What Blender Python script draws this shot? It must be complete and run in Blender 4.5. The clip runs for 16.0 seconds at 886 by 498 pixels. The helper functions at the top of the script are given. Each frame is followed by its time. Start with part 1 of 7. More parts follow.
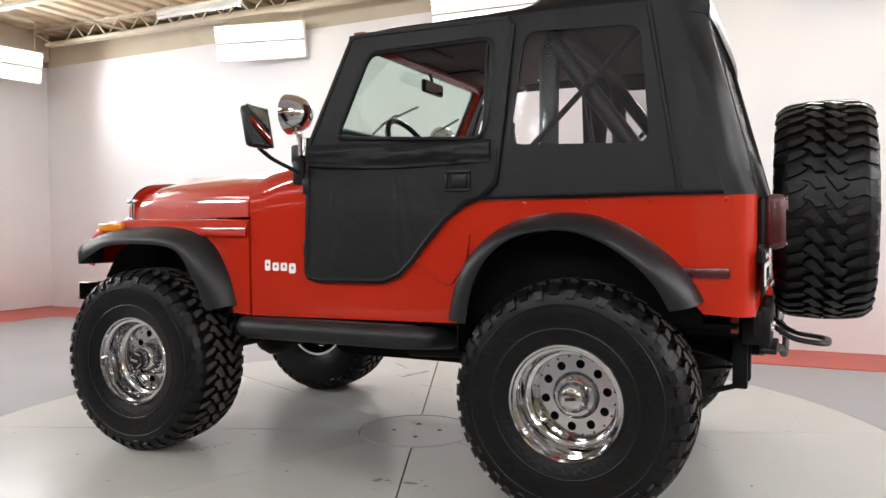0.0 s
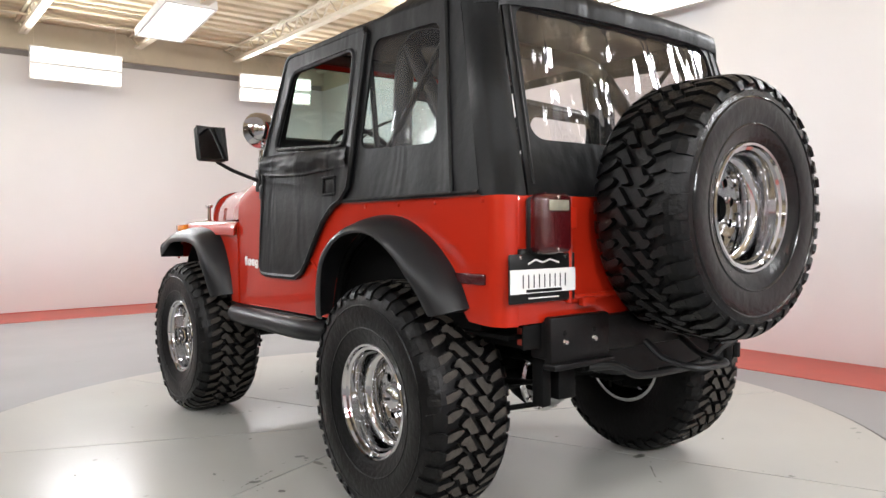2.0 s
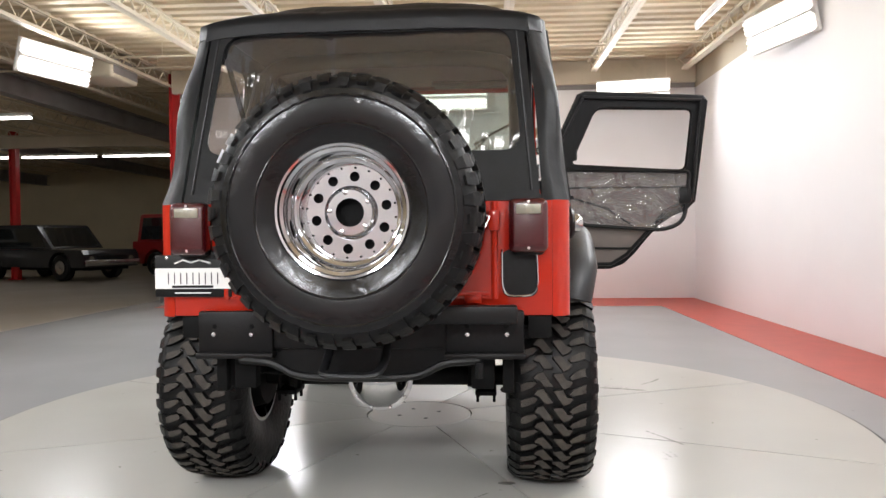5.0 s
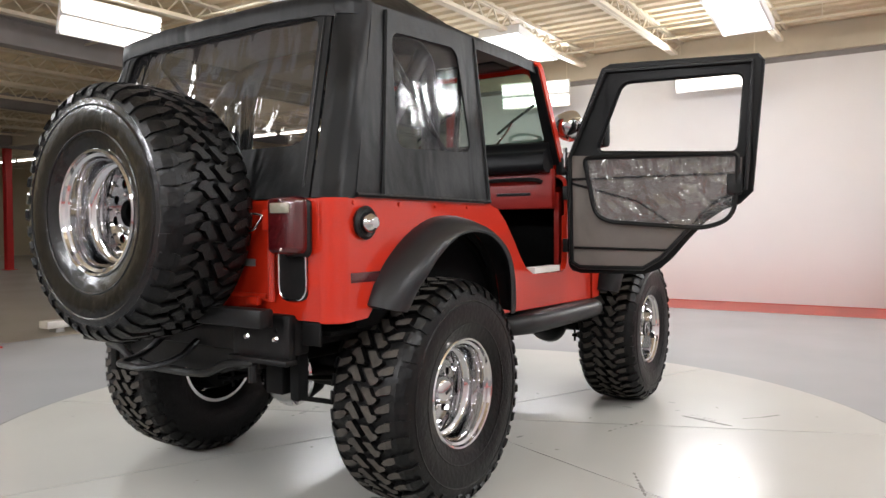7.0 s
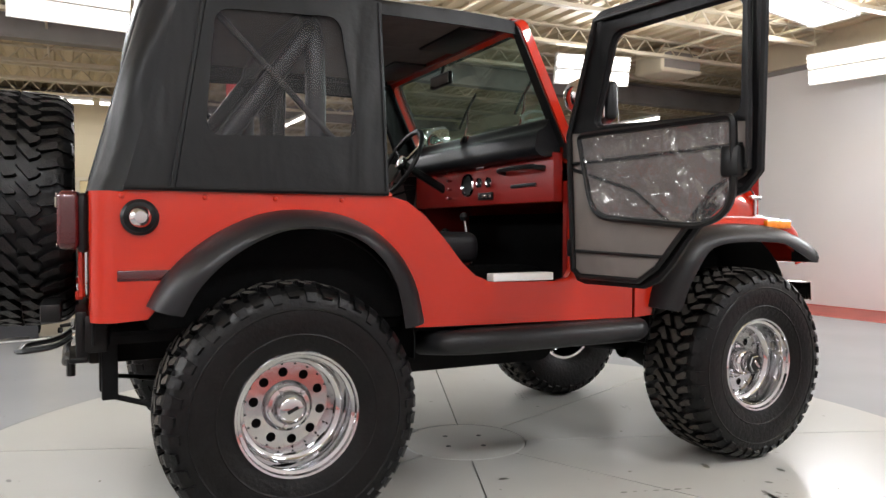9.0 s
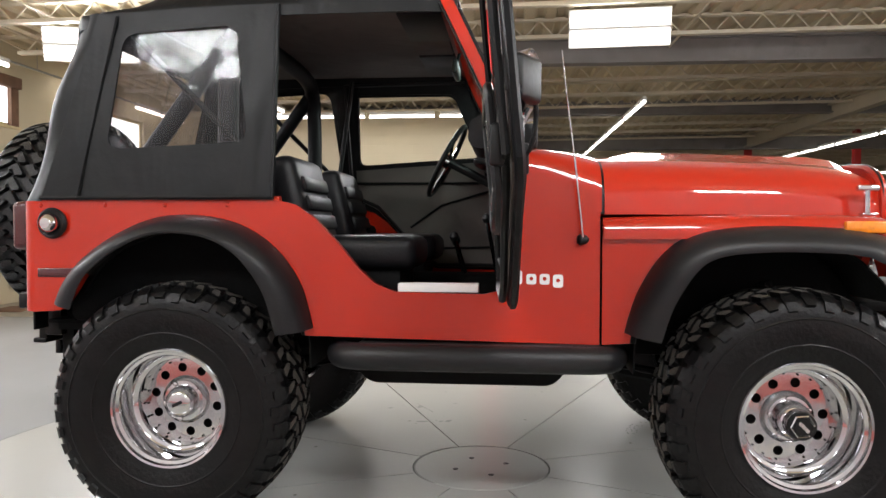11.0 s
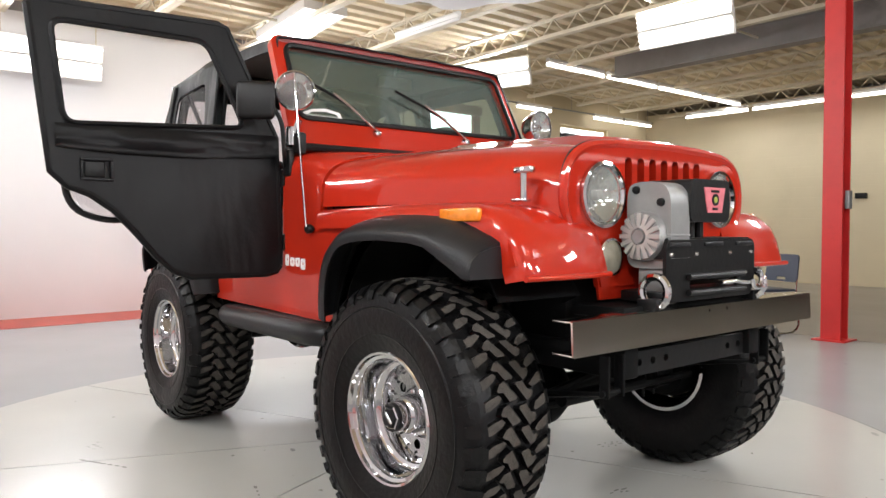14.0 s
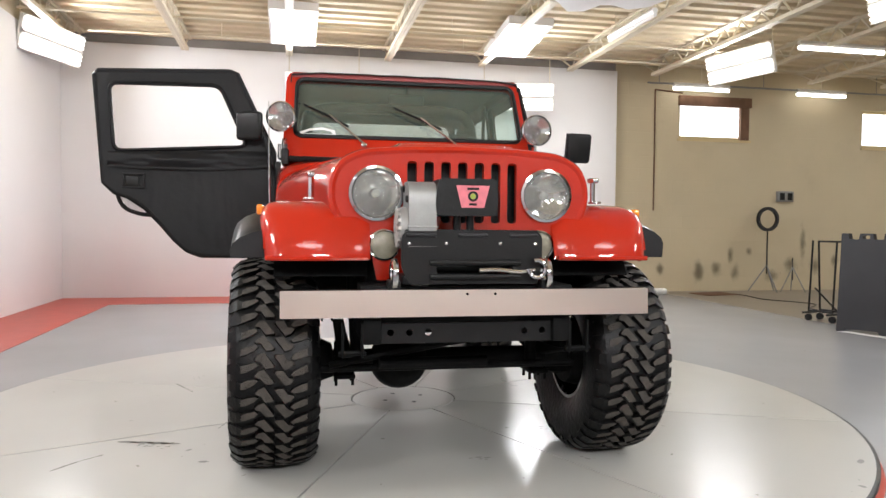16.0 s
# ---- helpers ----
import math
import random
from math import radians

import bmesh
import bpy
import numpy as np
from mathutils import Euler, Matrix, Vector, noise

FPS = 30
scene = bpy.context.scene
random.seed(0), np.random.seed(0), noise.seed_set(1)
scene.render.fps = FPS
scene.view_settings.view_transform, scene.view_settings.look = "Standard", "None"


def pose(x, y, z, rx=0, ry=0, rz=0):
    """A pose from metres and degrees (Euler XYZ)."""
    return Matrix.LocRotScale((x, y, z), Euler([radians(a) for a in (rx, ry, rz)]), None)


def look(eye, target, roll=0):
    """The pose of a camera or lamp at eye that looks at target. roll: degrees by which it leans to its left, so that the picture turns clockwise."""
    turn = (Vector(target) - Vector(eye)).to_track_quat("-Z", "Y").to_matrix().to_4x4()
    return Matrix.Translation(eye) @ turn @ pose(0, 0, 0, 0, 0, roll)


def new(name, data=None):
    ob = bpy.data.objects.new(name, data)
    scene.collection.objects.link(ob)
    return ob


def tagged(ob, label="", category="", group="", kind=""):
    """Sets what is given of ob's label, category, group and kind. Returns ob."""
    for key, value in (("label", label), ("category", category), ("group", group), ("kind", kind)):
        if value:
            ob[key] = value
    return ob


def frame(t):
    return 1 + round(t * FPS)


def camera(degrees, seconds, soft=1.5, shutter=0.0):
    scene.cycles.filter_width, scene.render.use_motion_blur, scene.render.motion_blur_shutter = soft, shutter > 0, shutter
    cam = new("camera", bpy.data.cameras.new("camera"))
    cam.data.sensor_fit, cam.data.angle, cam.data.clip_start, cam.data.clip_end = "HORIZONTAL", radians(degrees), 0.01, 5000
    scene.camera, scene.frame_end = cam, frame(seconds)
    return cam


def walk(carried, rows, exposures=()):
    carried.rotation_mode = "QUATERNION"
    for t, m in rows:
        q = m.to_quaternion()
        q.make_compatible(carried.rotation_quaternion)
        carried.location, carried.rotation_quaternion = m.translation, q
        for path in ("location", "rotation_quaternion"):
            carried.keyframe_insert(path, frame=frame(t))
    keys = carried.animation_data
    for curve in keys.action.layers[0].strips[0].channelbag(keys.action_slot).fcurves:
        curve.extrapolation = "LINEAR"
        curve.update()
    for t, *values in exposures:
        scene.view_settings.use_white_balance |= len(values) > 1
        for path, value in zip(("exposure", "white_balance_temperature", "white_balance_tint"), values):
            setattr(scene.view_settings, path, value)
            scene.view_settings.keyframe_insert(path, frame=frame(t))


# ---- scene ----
cam = camera(62.4, 16.0, soft=1.5)
PATH = [
    (0, (-1.750, 3.357, 1.054), (-0.893, 1.551, 0.995), -0.4),
    (0.5, (-2.156, 3.133, 1.066), (-1.083, 1.447, 1.001), -0.6),
    (1, (-2.498, 2.853, 1.077), (-1.246, 1.295, 1.006), -0.5),
    (1.5, (-2.936, 2.595, 1.084), (-1.498, 1.207, 1.009), -0.8),
    (2, (-3.273, 2.255, 1.061), (-1.688, 1.037, 0.999), -0.5),
    (2.5, (-3.565, 1.885, 1.065), (-1.854, 0.852, 0.998), -0.6),
    (3, (-3.785, 1.445, 1.058), (-1.962, 0.625, 0.991), -0.7),
    (3.5, (-3.952, 0.998, 1.050), (-2.043, 0.405, 0.991), -0.4),
    (4, (-4.126, 0.553, 1.060), (-2.158, 0.201, 1.001), -0.6),
    (4.5, (-4.204, 0.073, 1.053), (-2.208, -0.041, 1.001), -0.6),
    (5, (-4.217, -0.409, 1.039), (-2.222, -0.285, 0.999), -0.6),
    (5.5, (-4.153, -0.888, 1.025), (-2.186, -0.526, 0.997), -0.5),
    (6, (-3.997, -1.354, 1.016), (-2.090, -0.754, 0.994), -0.5),
    (6.5, (-3.737, -1.790, 1.018), (-1.922, -0.950, 0.992), -0.3),
    (7, (-3.418, -2.222, 1.053), (-1.736, -1.141, 0.998), -0.3),
    (7.5, (-3.034, -2.538, 1.046), (-1.511, -1.243, 0.991), -0.1),
    (8, (-2.623, -2.789, 1.052), (-1.275, -1.313, 0.990), 0.3),
    (8.5, (-2.168, -2.997, 1.065), (-1.035, -1.351, 0.992), 0.3),
    (9, (-1.737, -3.124, 1.040), (-0.817, -1.349, 0.986), 0.1),
    (9.5, (-1.303, -3.228, 1.031), (-0.626, -1.347, 0.985), 0.0),
    (10, (-0.850, -3.262, 1.032), (-0.435, -1.306, 0.987), -0.0),
    (10.5, (-0.382, -3.261, 1.045), (-0.253, -1.266, 0.994), 0.0),
    (11, (0.091, -3.228, 1.063), (-0.071, -1.235, 1.003), 0.1),
    (11.5, (0.568, -3.170, 1.075), (0.125, -1.221, 1.008), 0.2),
    (12, (1.053, -3.095, 1.074), (0.356, -1.222, 1.005), 0.2),
    (12.5, (1.527, -2.908, 1.073), (0.580, -1.148, 1.003), 0.1),
    (13, (2.032, -2.760, 1.062), (0.891, -1.119, 0.997), 0.2),
    (13.5, (2.456, -2.485, 1.040), (1.110, -1.007, 0.980), 0.1),
    (14, (2.889, -2.183, 1.029), (1.359, -0.896, 0.969), 0.0),
    (14.5, (3.255, -1.815, 1.023), (1.565, -0.747, 0.962), -0.1),
    (15, (3.675, -1.471, 1.036), (1.876, -0.599, 0.965), 0.4),
    (15.5, (4.017, -1.051, 1.020), (2.124, -0.409, 0.955), 0.5),
    (16, (4.223, -0.651, 1.007), (2.266, -0.242, 0.945), 0.5),
]
walk(cam, [(t, look(eye, target, roll)) for t, eye, target, roll in PATH],
     exposures=[(0.0, 0.0), (16.0, 0.0)])

# ---- world and light ----
world = bpy.data.worlds.new("sky")
scene.world = world
world.use_nodes = True
wn = world.node_tree.nodes
sky = wn.new("ShaderNodeTexSky")
sky.sky_type, sky.sun_disc = "NISHITA", False
sky.sun_elevation, sky.sun_rotation = radians(35), radians(200)
world.node_tree.links.new(sky.outputs[0], wn["Background"].inputs[0])
wn["Background"].inputs[1].default_value = 0.12

TUBE_GLOW = 3.0
LAMP_W = 60.0


# ---- materials ----
def shader(name, base, rough=0.5, metal=0.0, coat=0.0, vary=0.0, vscale=4.0, bump=0.0, bscale=60.0, stain=0.0, sscale=1.2,
           stain_col=None, rvary=0.0, emit=0.0, spec=0.5, per_piece=0.0):
    """Principled surface with colour variation at two scales and a fine relief."""
    m = bpy.data.materials.new(name)
    m.use_nodes = True
    nt = m.node_tree
    n, li = nt.nodes, nt.links
    p = n["Principled BSDF"]
    p.inputs["Base Color"].default_value = (*base, 1)
    p.inputs["Roughness"].default_value = rough
    p.inputs["Metallic"].default_value = metal
    p.inputs["Coat Weight"].default_value = coat
    p.inputs["Coat Roughness"].default_value = 0.04
    p.inputs["Specular IOR Level"].default_value = spec
    if emit:
        p.inputs["Emission Color"].default_value = (*base, 1)
        p.inputs["Emission Strength"].default_value = emit
    tc = n.new("ShaderNodeTexCoord")
    col = None
    if vary:
        t = n.new("ShaderNodeTexNoise")
        t.inputs["Scale"].default_value, t.inputs["Detail"].default_value = vscale, 6
        li.new(tc.outputs["Object"], t.inputs["Vector"])
        r = n.new("ShaderNodeMapRange")
        r.inputs[1].default_value, r.inputs[2].default_value = 0.2, 0.8
        r.inputs[3].default_value, r.inputs[4].default_value = 1 - vary, 1 + vary
        li.new(t.outputs["Fac"], r.inputs[0])
        mx = n.new("ShaderNodeMix")
        mx.data_type, mx.blend_type = "RGBA", "MULTIPLY"
        mx.inputs[0].default_value = 1
        mx.inputs[6].default_value = (*base, 1)
        li.new(r.outputs[0], mx.inputs[7])
        col = mx.outputs[2]
        if rvary:
            q = n.new("ShaderNodeMapRange")
            q.inputs[1].default_value, q.inputs[2].default_value = 0.2, 0.8
            q.inputs[3].default_value, q.inputs[4].default_value = rough - rvary, rough + rvary
            li.new(t.outputs["Fac"], q.inputs[0])
            li.new(q.outputs[0], p.inputs["Roughness"])
    if per_piece:
        oi = n.new("ShaderNodeNewGeometry")
        r = n.new("ShaderNodeMapRange")
        r.inputs[3].default_value, r.inputs[4].default_value = 1 - per_piece, 1 + per_piece
        li.new(oi.outputs["Random Per Island"], r.inputs[0])
        mx = n.new("ShaderNodeMix")
        mx.data_type, mx.blend_type = "RGBA", "MULTIPLY"
        mx.inputs[0].default_value = 1
        mx.inputs[6].default_value = (*base, 1)
        if col:
            li.new(col, mx.inputs[6])
        li.new(r.outputs[0], mx.inputs[7])
        col = mx.outputs[2]
    if stain:
        t = n.new("ShaderNodeTexNoise")
        t.inputs["Scale"].default_value, t.inputs["Detail"].default_value, t.inputs["Roughness"].default_value = sscale, 8, 0.65
        li.new(tc.outputs["Object"], t.inputs["Vector"])
        r = n.new("ShaderNodeMapRange")
        r.inputs[1].default_value, r.inputs[2].default_value = 0.56, 0.72
        r.inputs[3].default_value, r.inputs[4].default_value = 0, stain
        li.new(t.outputs["Fac"], r.inputs[0])
        mx = n.new("ShaderNodeMix")
        mx.data_type = "RGBA"
        li.new(r.outputs[0], mx.inputs[0])
        if col:
            li.new(col, mx.inputs[6])
        else:
            mx.inputs[6].default_value = (*base, 1)
        mx.inputs[7].default_value = (*(stain_col or [c * 0.4 for c in base]), 1)
        col = mx.outputs[2]
    if col:
        li.new(col, p.inputs["Base Color"])
    if bump:
        t = n.new("ShaderNodeTexNoise")
        t.inputs["Scale"].default_value, t.inputs["Detail"].default_value = bscale, 4
        li.new(tc.outputs["Object"], t.inputs["Vector"])
        b = n.new("ShaderNodeBump")
        b.inputs["Strength"].default_value, b.inputs["Distance"].default_value = bump, 0.01
        li.new(t.outputs["Fac"], b.inputs["Height"])
        li.new(b.outputs[0], p.inputs["Normal"])
    return m


def sheet(name, tint, gloss, rough=0.03, wrinkle=0.0, wscale=5.0, haze=0.0, haze_tint=(0.7, 0.7, 0.7), stretch=(1, 1, 1), turn=0.0):
    """A thin clear sheet: lets light straight through, mirrors a share of it, may be hazy and wrinkled."""
    m = bpy.data.materials.new(name)
    m.use_nodes = True
    nt = m.node_tree
    n, li = nt.nodes, nt.links
    n.remove(n["Principled BSDF"])
    out = n["Material Output"]
    tr = n.new("ShaderNodeBsdfTransparent")
    tr.inputs[0].default_value = (*tint, 1)
    gl = n.new("ShaderNodeBsdfGlossy")
    gl.inputs["Roughness"].default_value = rough
    lw = n.new("ShaderNodeLayerWeight")
    lw.inputs[0].default_value = 0.5
    pw = n.new("ShaderNodeMath")
    pw.operation = "POWER"
    pw.inputs[1].default_value = 4.0
    li.new(lw.outputs["Facing"], pw.inputs[0])
    ad = n.new("ShaderNodeMath")
    ad.operation, ad.use_clamp = "MULTIPLY_ADD", True
    ad.inputs[1].default_value, ad.inputs[2].default_value = 0.45, gloss
    li.new(pw.outputs[0], ad.inputs[0])
    mx = n.new("ShaderNodeMixShader")
    li.new(ad.outputs[0], mx.inputs[0])
    li.new(tr.outputs[0], mx.inputs[1])
    li.new(gl.outputs[0], mx.inputs[2])
    last = mx
    if haze:
        df = n.new("ShaderNodeBsdfDiffuse")
        df.inputs[0].default_value = (*haze_tint, 1)
        m2 = n.new("ShaderNodeMixShader")
        m2.inputs[0].default_value = haze
        li.new(mx.outputs[0], m2.inputs[1])
        li.new(df.outputs[0], m2.inputs[2])
        last = m2
    if wrinkle:
        tc = n.new("ShaderNodeTexCoord")
        t = n.new("ShaderNodeTexNoise")
        t.inputs["Scale"].default_value, t.inputs["Detail"].default_value, t.inputs["Distortion"].default_value = wscale, 2, 0.6
        mp = n.new("ShaderNodeMapping")
        mp.inputs["Rotation"].default_value = (radians(turn), 0, 0)
        mp.inputs["Scale"].default_value = stretch
        li.new(tc.outputs["Object"], mp.inputs["Vector"])
        li.new(mp.outputs[0], t.inputs["Vector"])
        b = n.new("ShaderNodeBump")
        b.inputs["Strength"].default_value, b.inputs["Distance"].default_value = wrinkle, 0.05
        li.new(t.outputs["Fac"], b.inputs["Height"])
        li.new(b.outputs[0], gl.inputs["Normal"])
        li.new(b.outputs[0], lw.inputs["Normal"])
    li.new(last.outputs[0], out.inputs["Surface"])
    return m


M = {
    "red": shader("red_paint", (0.41, 0.019, 0.0065), 0.35, coat=1.0, vary=0.05, vscale=2, bump=0.03, bscale=5, spec=0.05),
    # body red at about half brightness, uncoated, for dashboard, kick panels and header rail
    "redin": shader("darker_red_inner", (0.20, 0.008, 0.005), 0.4, vary=0.06, vscale=6),
    "vinyl": shader("black_vinyl", (0.0042, 0.0042, 0.0045), 0.46, vary=0.3, vscale=4, bump=0.4, bscale=11, spec=0.20, rvary=0.07),
    "lining": shader("grey_lining", (0.13, 0.112, 0.10), 0.75, vary=0.12, vscale=7, bump=0.3, bscale=12),
    "rubber": shader("tyre_rubber", (0.0036, 0.0035, 0.0036), 0.38, vary=0.3, vscale=14, bump=0.3, bscale=55, stain=0.45, sscale=7,
                     stain_col=(0.009, 0.0085, 0.008), spec=0.22, rvary=0.08),
    "tread": shader("worn_tread_rubber", (0.062, 0.055, 0.048), 0.7, vary=0.35, vscale=34, bump=0.45, bscale=170, stain=0.5, sscale=10,
                    stain_col=(0.085, 0.076, 0.064), spec=0.15),
    "glossrubber": shader("dressed_tyre_rubber", (0.0036, 0.0035, 0.0037), 0.19, vary=0.3, vscale=14, bump=0.25, bscale=30, spec=0.4, rvary=0.04),
    "newtread": shader("fresh_tread_rubber", (0.010, 0.0095, 0.0095), 0.45, vary=0.3, vscale=25, bump=0.35, bscale=150, spec=0.25),
    "flare": shader("black_flare_plastic", (0.011, 0.011, 0.012), 0.42, vary=0.25, vscale=8, bump=0.08, bscale=120, spec=0.32),
    "chrome": shader("chrome", (0.58, 0.58, 0.59), 0.07, metal=1, vary=0.06, vscale=12),
    "chromeface": shader("polished_chrome_face", (0.60, 0.60, 0.61), 0.09, metal=1, vary=0.06, vscale=9, bump=0.03, bscale=16),
    "castrib": shader("bright_cast_rib", (0.42, 0.41, 0.385), 0.5, metal=0.5, vary=0.15, vscale=25),
    "steel": shader("brushed_steel", (0.62, 0.61, 0.60), 0.22, metal=1, vary=0.1, vscale=20, bump=0.05, bscale=200, rvary=0.04),
    "alu": shader("cast_aluminium", (0.27, 0.27, 0.265), 0.45, metal=0.5, vary=0.15, vscale=14, bump=0.06, bscale=120),
    "black": shader("black_paint", (0.007, 0.007, 0.007), 0.4, vary=0.3, vscale=12, bump=0.08, bscale=60, spec=0.25),
    "signplastic": shader("dark_sign_plastic", (0.030, 0.030, 0.034), 0.5, vary=0.15, vscale=5, bump=0.05, bscale=90, spec=0.35),
    "frameblack": shader("worn_frame_black", (0.006, 0.0055, 0.0055), 0.42, vary=0.35, vscale=9, bump=0.12, bscale=50, stain=0.6, sscale=5,
                         stain_col=(0.020, 0.0125, 0.010), spec=0.22),
    "chassis": shader("chassis_black", (0.005, 0.005, 0.005), 0.6, vary=0.4, vscale=10, bump=0.15, bscale=40, stain=0.4, sscale=7,
                      stain_col=(0.010, 0.0095, 0.009), spec=0.1),
    "carpet": shader("black_carpet", (0.004, 0.004, 0.004), 0.95, vary=0.3, vscale=40, bump=0.4, bscale=200, spec=0.1),
    "seat": shader("black_seat_vinyl", (0.007, 0.007, 0.008), 0.45, vary=0.2, vscale=20, bump=0.1, bscale=80, spec=0.25),
    "clearback": sheet("smoky_clear_vinyl", (0.74, 0.70, 0.70), 0.15, 0.045, 0.75, 3.2, 0.012, (0.62, 0.60, 0.62), (1, 2.2, 0.5), 25),
    "clearside": sheet("hazy_clear_vinyl", (0.72, 0.70, 0.71), 0.018, 0.10, 0.20, 3.4, 0.025, (0.62, 0.60, 0.62), (1.6, 1, 0.6), 20),
    "clearflap": sheet("crumpled_clear_vinyl", (0.74, 0.72, 0.73), 0.12, 0.03, 0.9, 11.0, 0.05),
    "bumpersteel": shader("polished_bumper_steel", (0.72, 0.685, 0.63), 0.15, metal=1, vary=0.05, vscale=3, bump=0.02, bscale=6, rvary=0.04),
    # green diffuse haze stands in for the ceiling's reflection in the screen
    "glass": sheet("windscreen_glass", (0.80, 0.90, 0.86), 0.10, 0.0, haze=0.07, haze_tint=(0.45, 0.55, 0.47)),
    # pale haze paints the bright look of the spot lenses over red reflections
    "lens": sheet("lamp_glass", (0.90, 0.93, 0.91), 0.06, 0.03, 0.5, 60.0, 0.14, (0.75, 0.76, 0.74)),
    "headlens": sheet("fluted_headlamp_glass", (0.90, 0.92, 0.88), 0.08, 0.04, 0.6, 45.0, 0.16, (0.74, 0.74, 0.70), (1, 0.4, 2.0)),
    "mirror": shader("mirror_glass", (0.85, 0.86, 0.86), 0.02, metal=1),
    "amber": shader("amber_lens", (0.75, 0.22, 0.012), 0.2, coat=0.5, vary=0.2, vscale=60),
    "redlens": shader("red_lens", (0.05, 0.0025, 0.004), 0.2, coat=0.6, vary=0.2, vscale=50, bump=0.2, bscale=150),
    "whitelens": shader("white_lens", (0.24, 0.225, 0.17), 0.18, coat=0.6, vary=0.25, vscale=30, bump=0.25, bscale=90),
    "white": shader("white_enamel", (0.80, 0.79, 0.77), 0.4, vary=0.03, vscale=10),
    "pink": shader("faded_red_sticker", (0.62, 0.16, 0.19), 0.5, vary=0.15, vscale=40),
    "wall": shader("white_wall_paint", (0.83, 0.818, 0.83), 0.7, vary=0.025, vscale=1.1, bump=0.05, bscale=40, stain=0.12, sscale=0.6,
                   stain_col=(0.70, 0.68, 0.69)),
    "tan": None,
    "stripe": shader("red_floor_paint", (0.46, 0.066, 0.045), 0.4, vary=0.1, vscale=5, stain=0.3, sscale=4, stain_col=(0.42, 0.06, 0.045)),
    "redpost": shader("red_column_paint", (0.50, 0.022, 0.020), 0.4, vary=0.12, vscale=5, stain=0.3, sscale=5),
    "beam": shader("tan_beam_paint", (0.58, 0.51, 0.39), 0.7, vary=0.1, vscale=2, stain=0.3, sscale=2),
    "girder": shader("grey_girder_paint", (0.25, 0.23, 0.22), 0.6, vary=0.15, vscale=3, stain=0.4, sscale=2),
    "deck": shader("tan_roof_deck", (0.64, 0.54, 0.37), 0.75, vary=0.14, vscale=1.5, stain=0.4, sscale=1.2, stain_col=(0.40, 0.32, 0.20)),
    "joist": shader("cream_joist_paint", (0.66, 0.59, 0.46), 0.6, vary=0.1, vscale=3),
    "fixture": shader("fixture_enamel", (0.75, 0.74, 0.72), 0.4, vary=0.05, vscale=5),
    "tube": shader("lit_tube", (1.0, 0.965, 0.93), 0.5, emit=TUBE_GLOW),
    "strip": shader("lit_strip_tube", (1.0, 0.96, 0.90), 0.5, emit=6.0),
    "pane": shader("bright_window_pane", (0.92, 0.96, 1.0), 0.3, emit=3.2),
    "cloth": shader("white_diffuser_cloth", (0.78, 0.77, 0.76), 0.8, vary=0.05, vscale=2, bump=0.3, bscale=3),
    "rust": shader("rusty_lintel", (0.16, 0.085, 0.05), 0.8, vary=0.3, vscale=6),
    "doorpaint": shader("cream_door_paint", (0.60, 0.48, 0.26), 0.5, vary=0.06, vscale=3),
    "bluefab": shader("blue_plastic", (0.0200, 0.0280, 0.0520), 0.5, vary=0.15, vscale=12),
    "jacket": shader("dark_green_cloth", (0.0120, 0.0180, 0.0144), 0.9, vary=0.3, vscale=10, bump=0.6, bscale=14),
    "paper": shader("white_paper", (0.75, 0.75, 0.74), 0.8, vary=0.05, vscale=10),
    "yellow": shader("yellow_paint", (0.55, 0.36, 0.03), 0.35, coat=0.5, vary=0.08, vscale=2),
    "carwhite": shader("white_car_paint", (0.62, 0.61, 0.58), 0.35, coat=0.5, vary=0.05, vscale=2),
    "carblack": shader("black_car_paint", (0.012, 0.012, 0.014), 0.3, coat=0.6, vary=0.2, vscale=2),
    "carred": shader("dark_red_car_paint", (0.22, 0.012, 0.012), 0.3, coat=0.6, vary=0.1, vscale=2),
    "darkglass": shader("dark_car_glass", (0.015, 0.017, 0.018), 0.05, coat=0.5, vary=0.1, vscale=2),
    "lime": shader("lime_plastic", (0.30, 0.36, 0.05), 0.5, vary=0.1, vscale=8),
    "plumb": shader("galvanised_pipe", (0.62, 0.60, 0.56), 0.4, metal=0.3, vary=0.1, vscale=6),
}


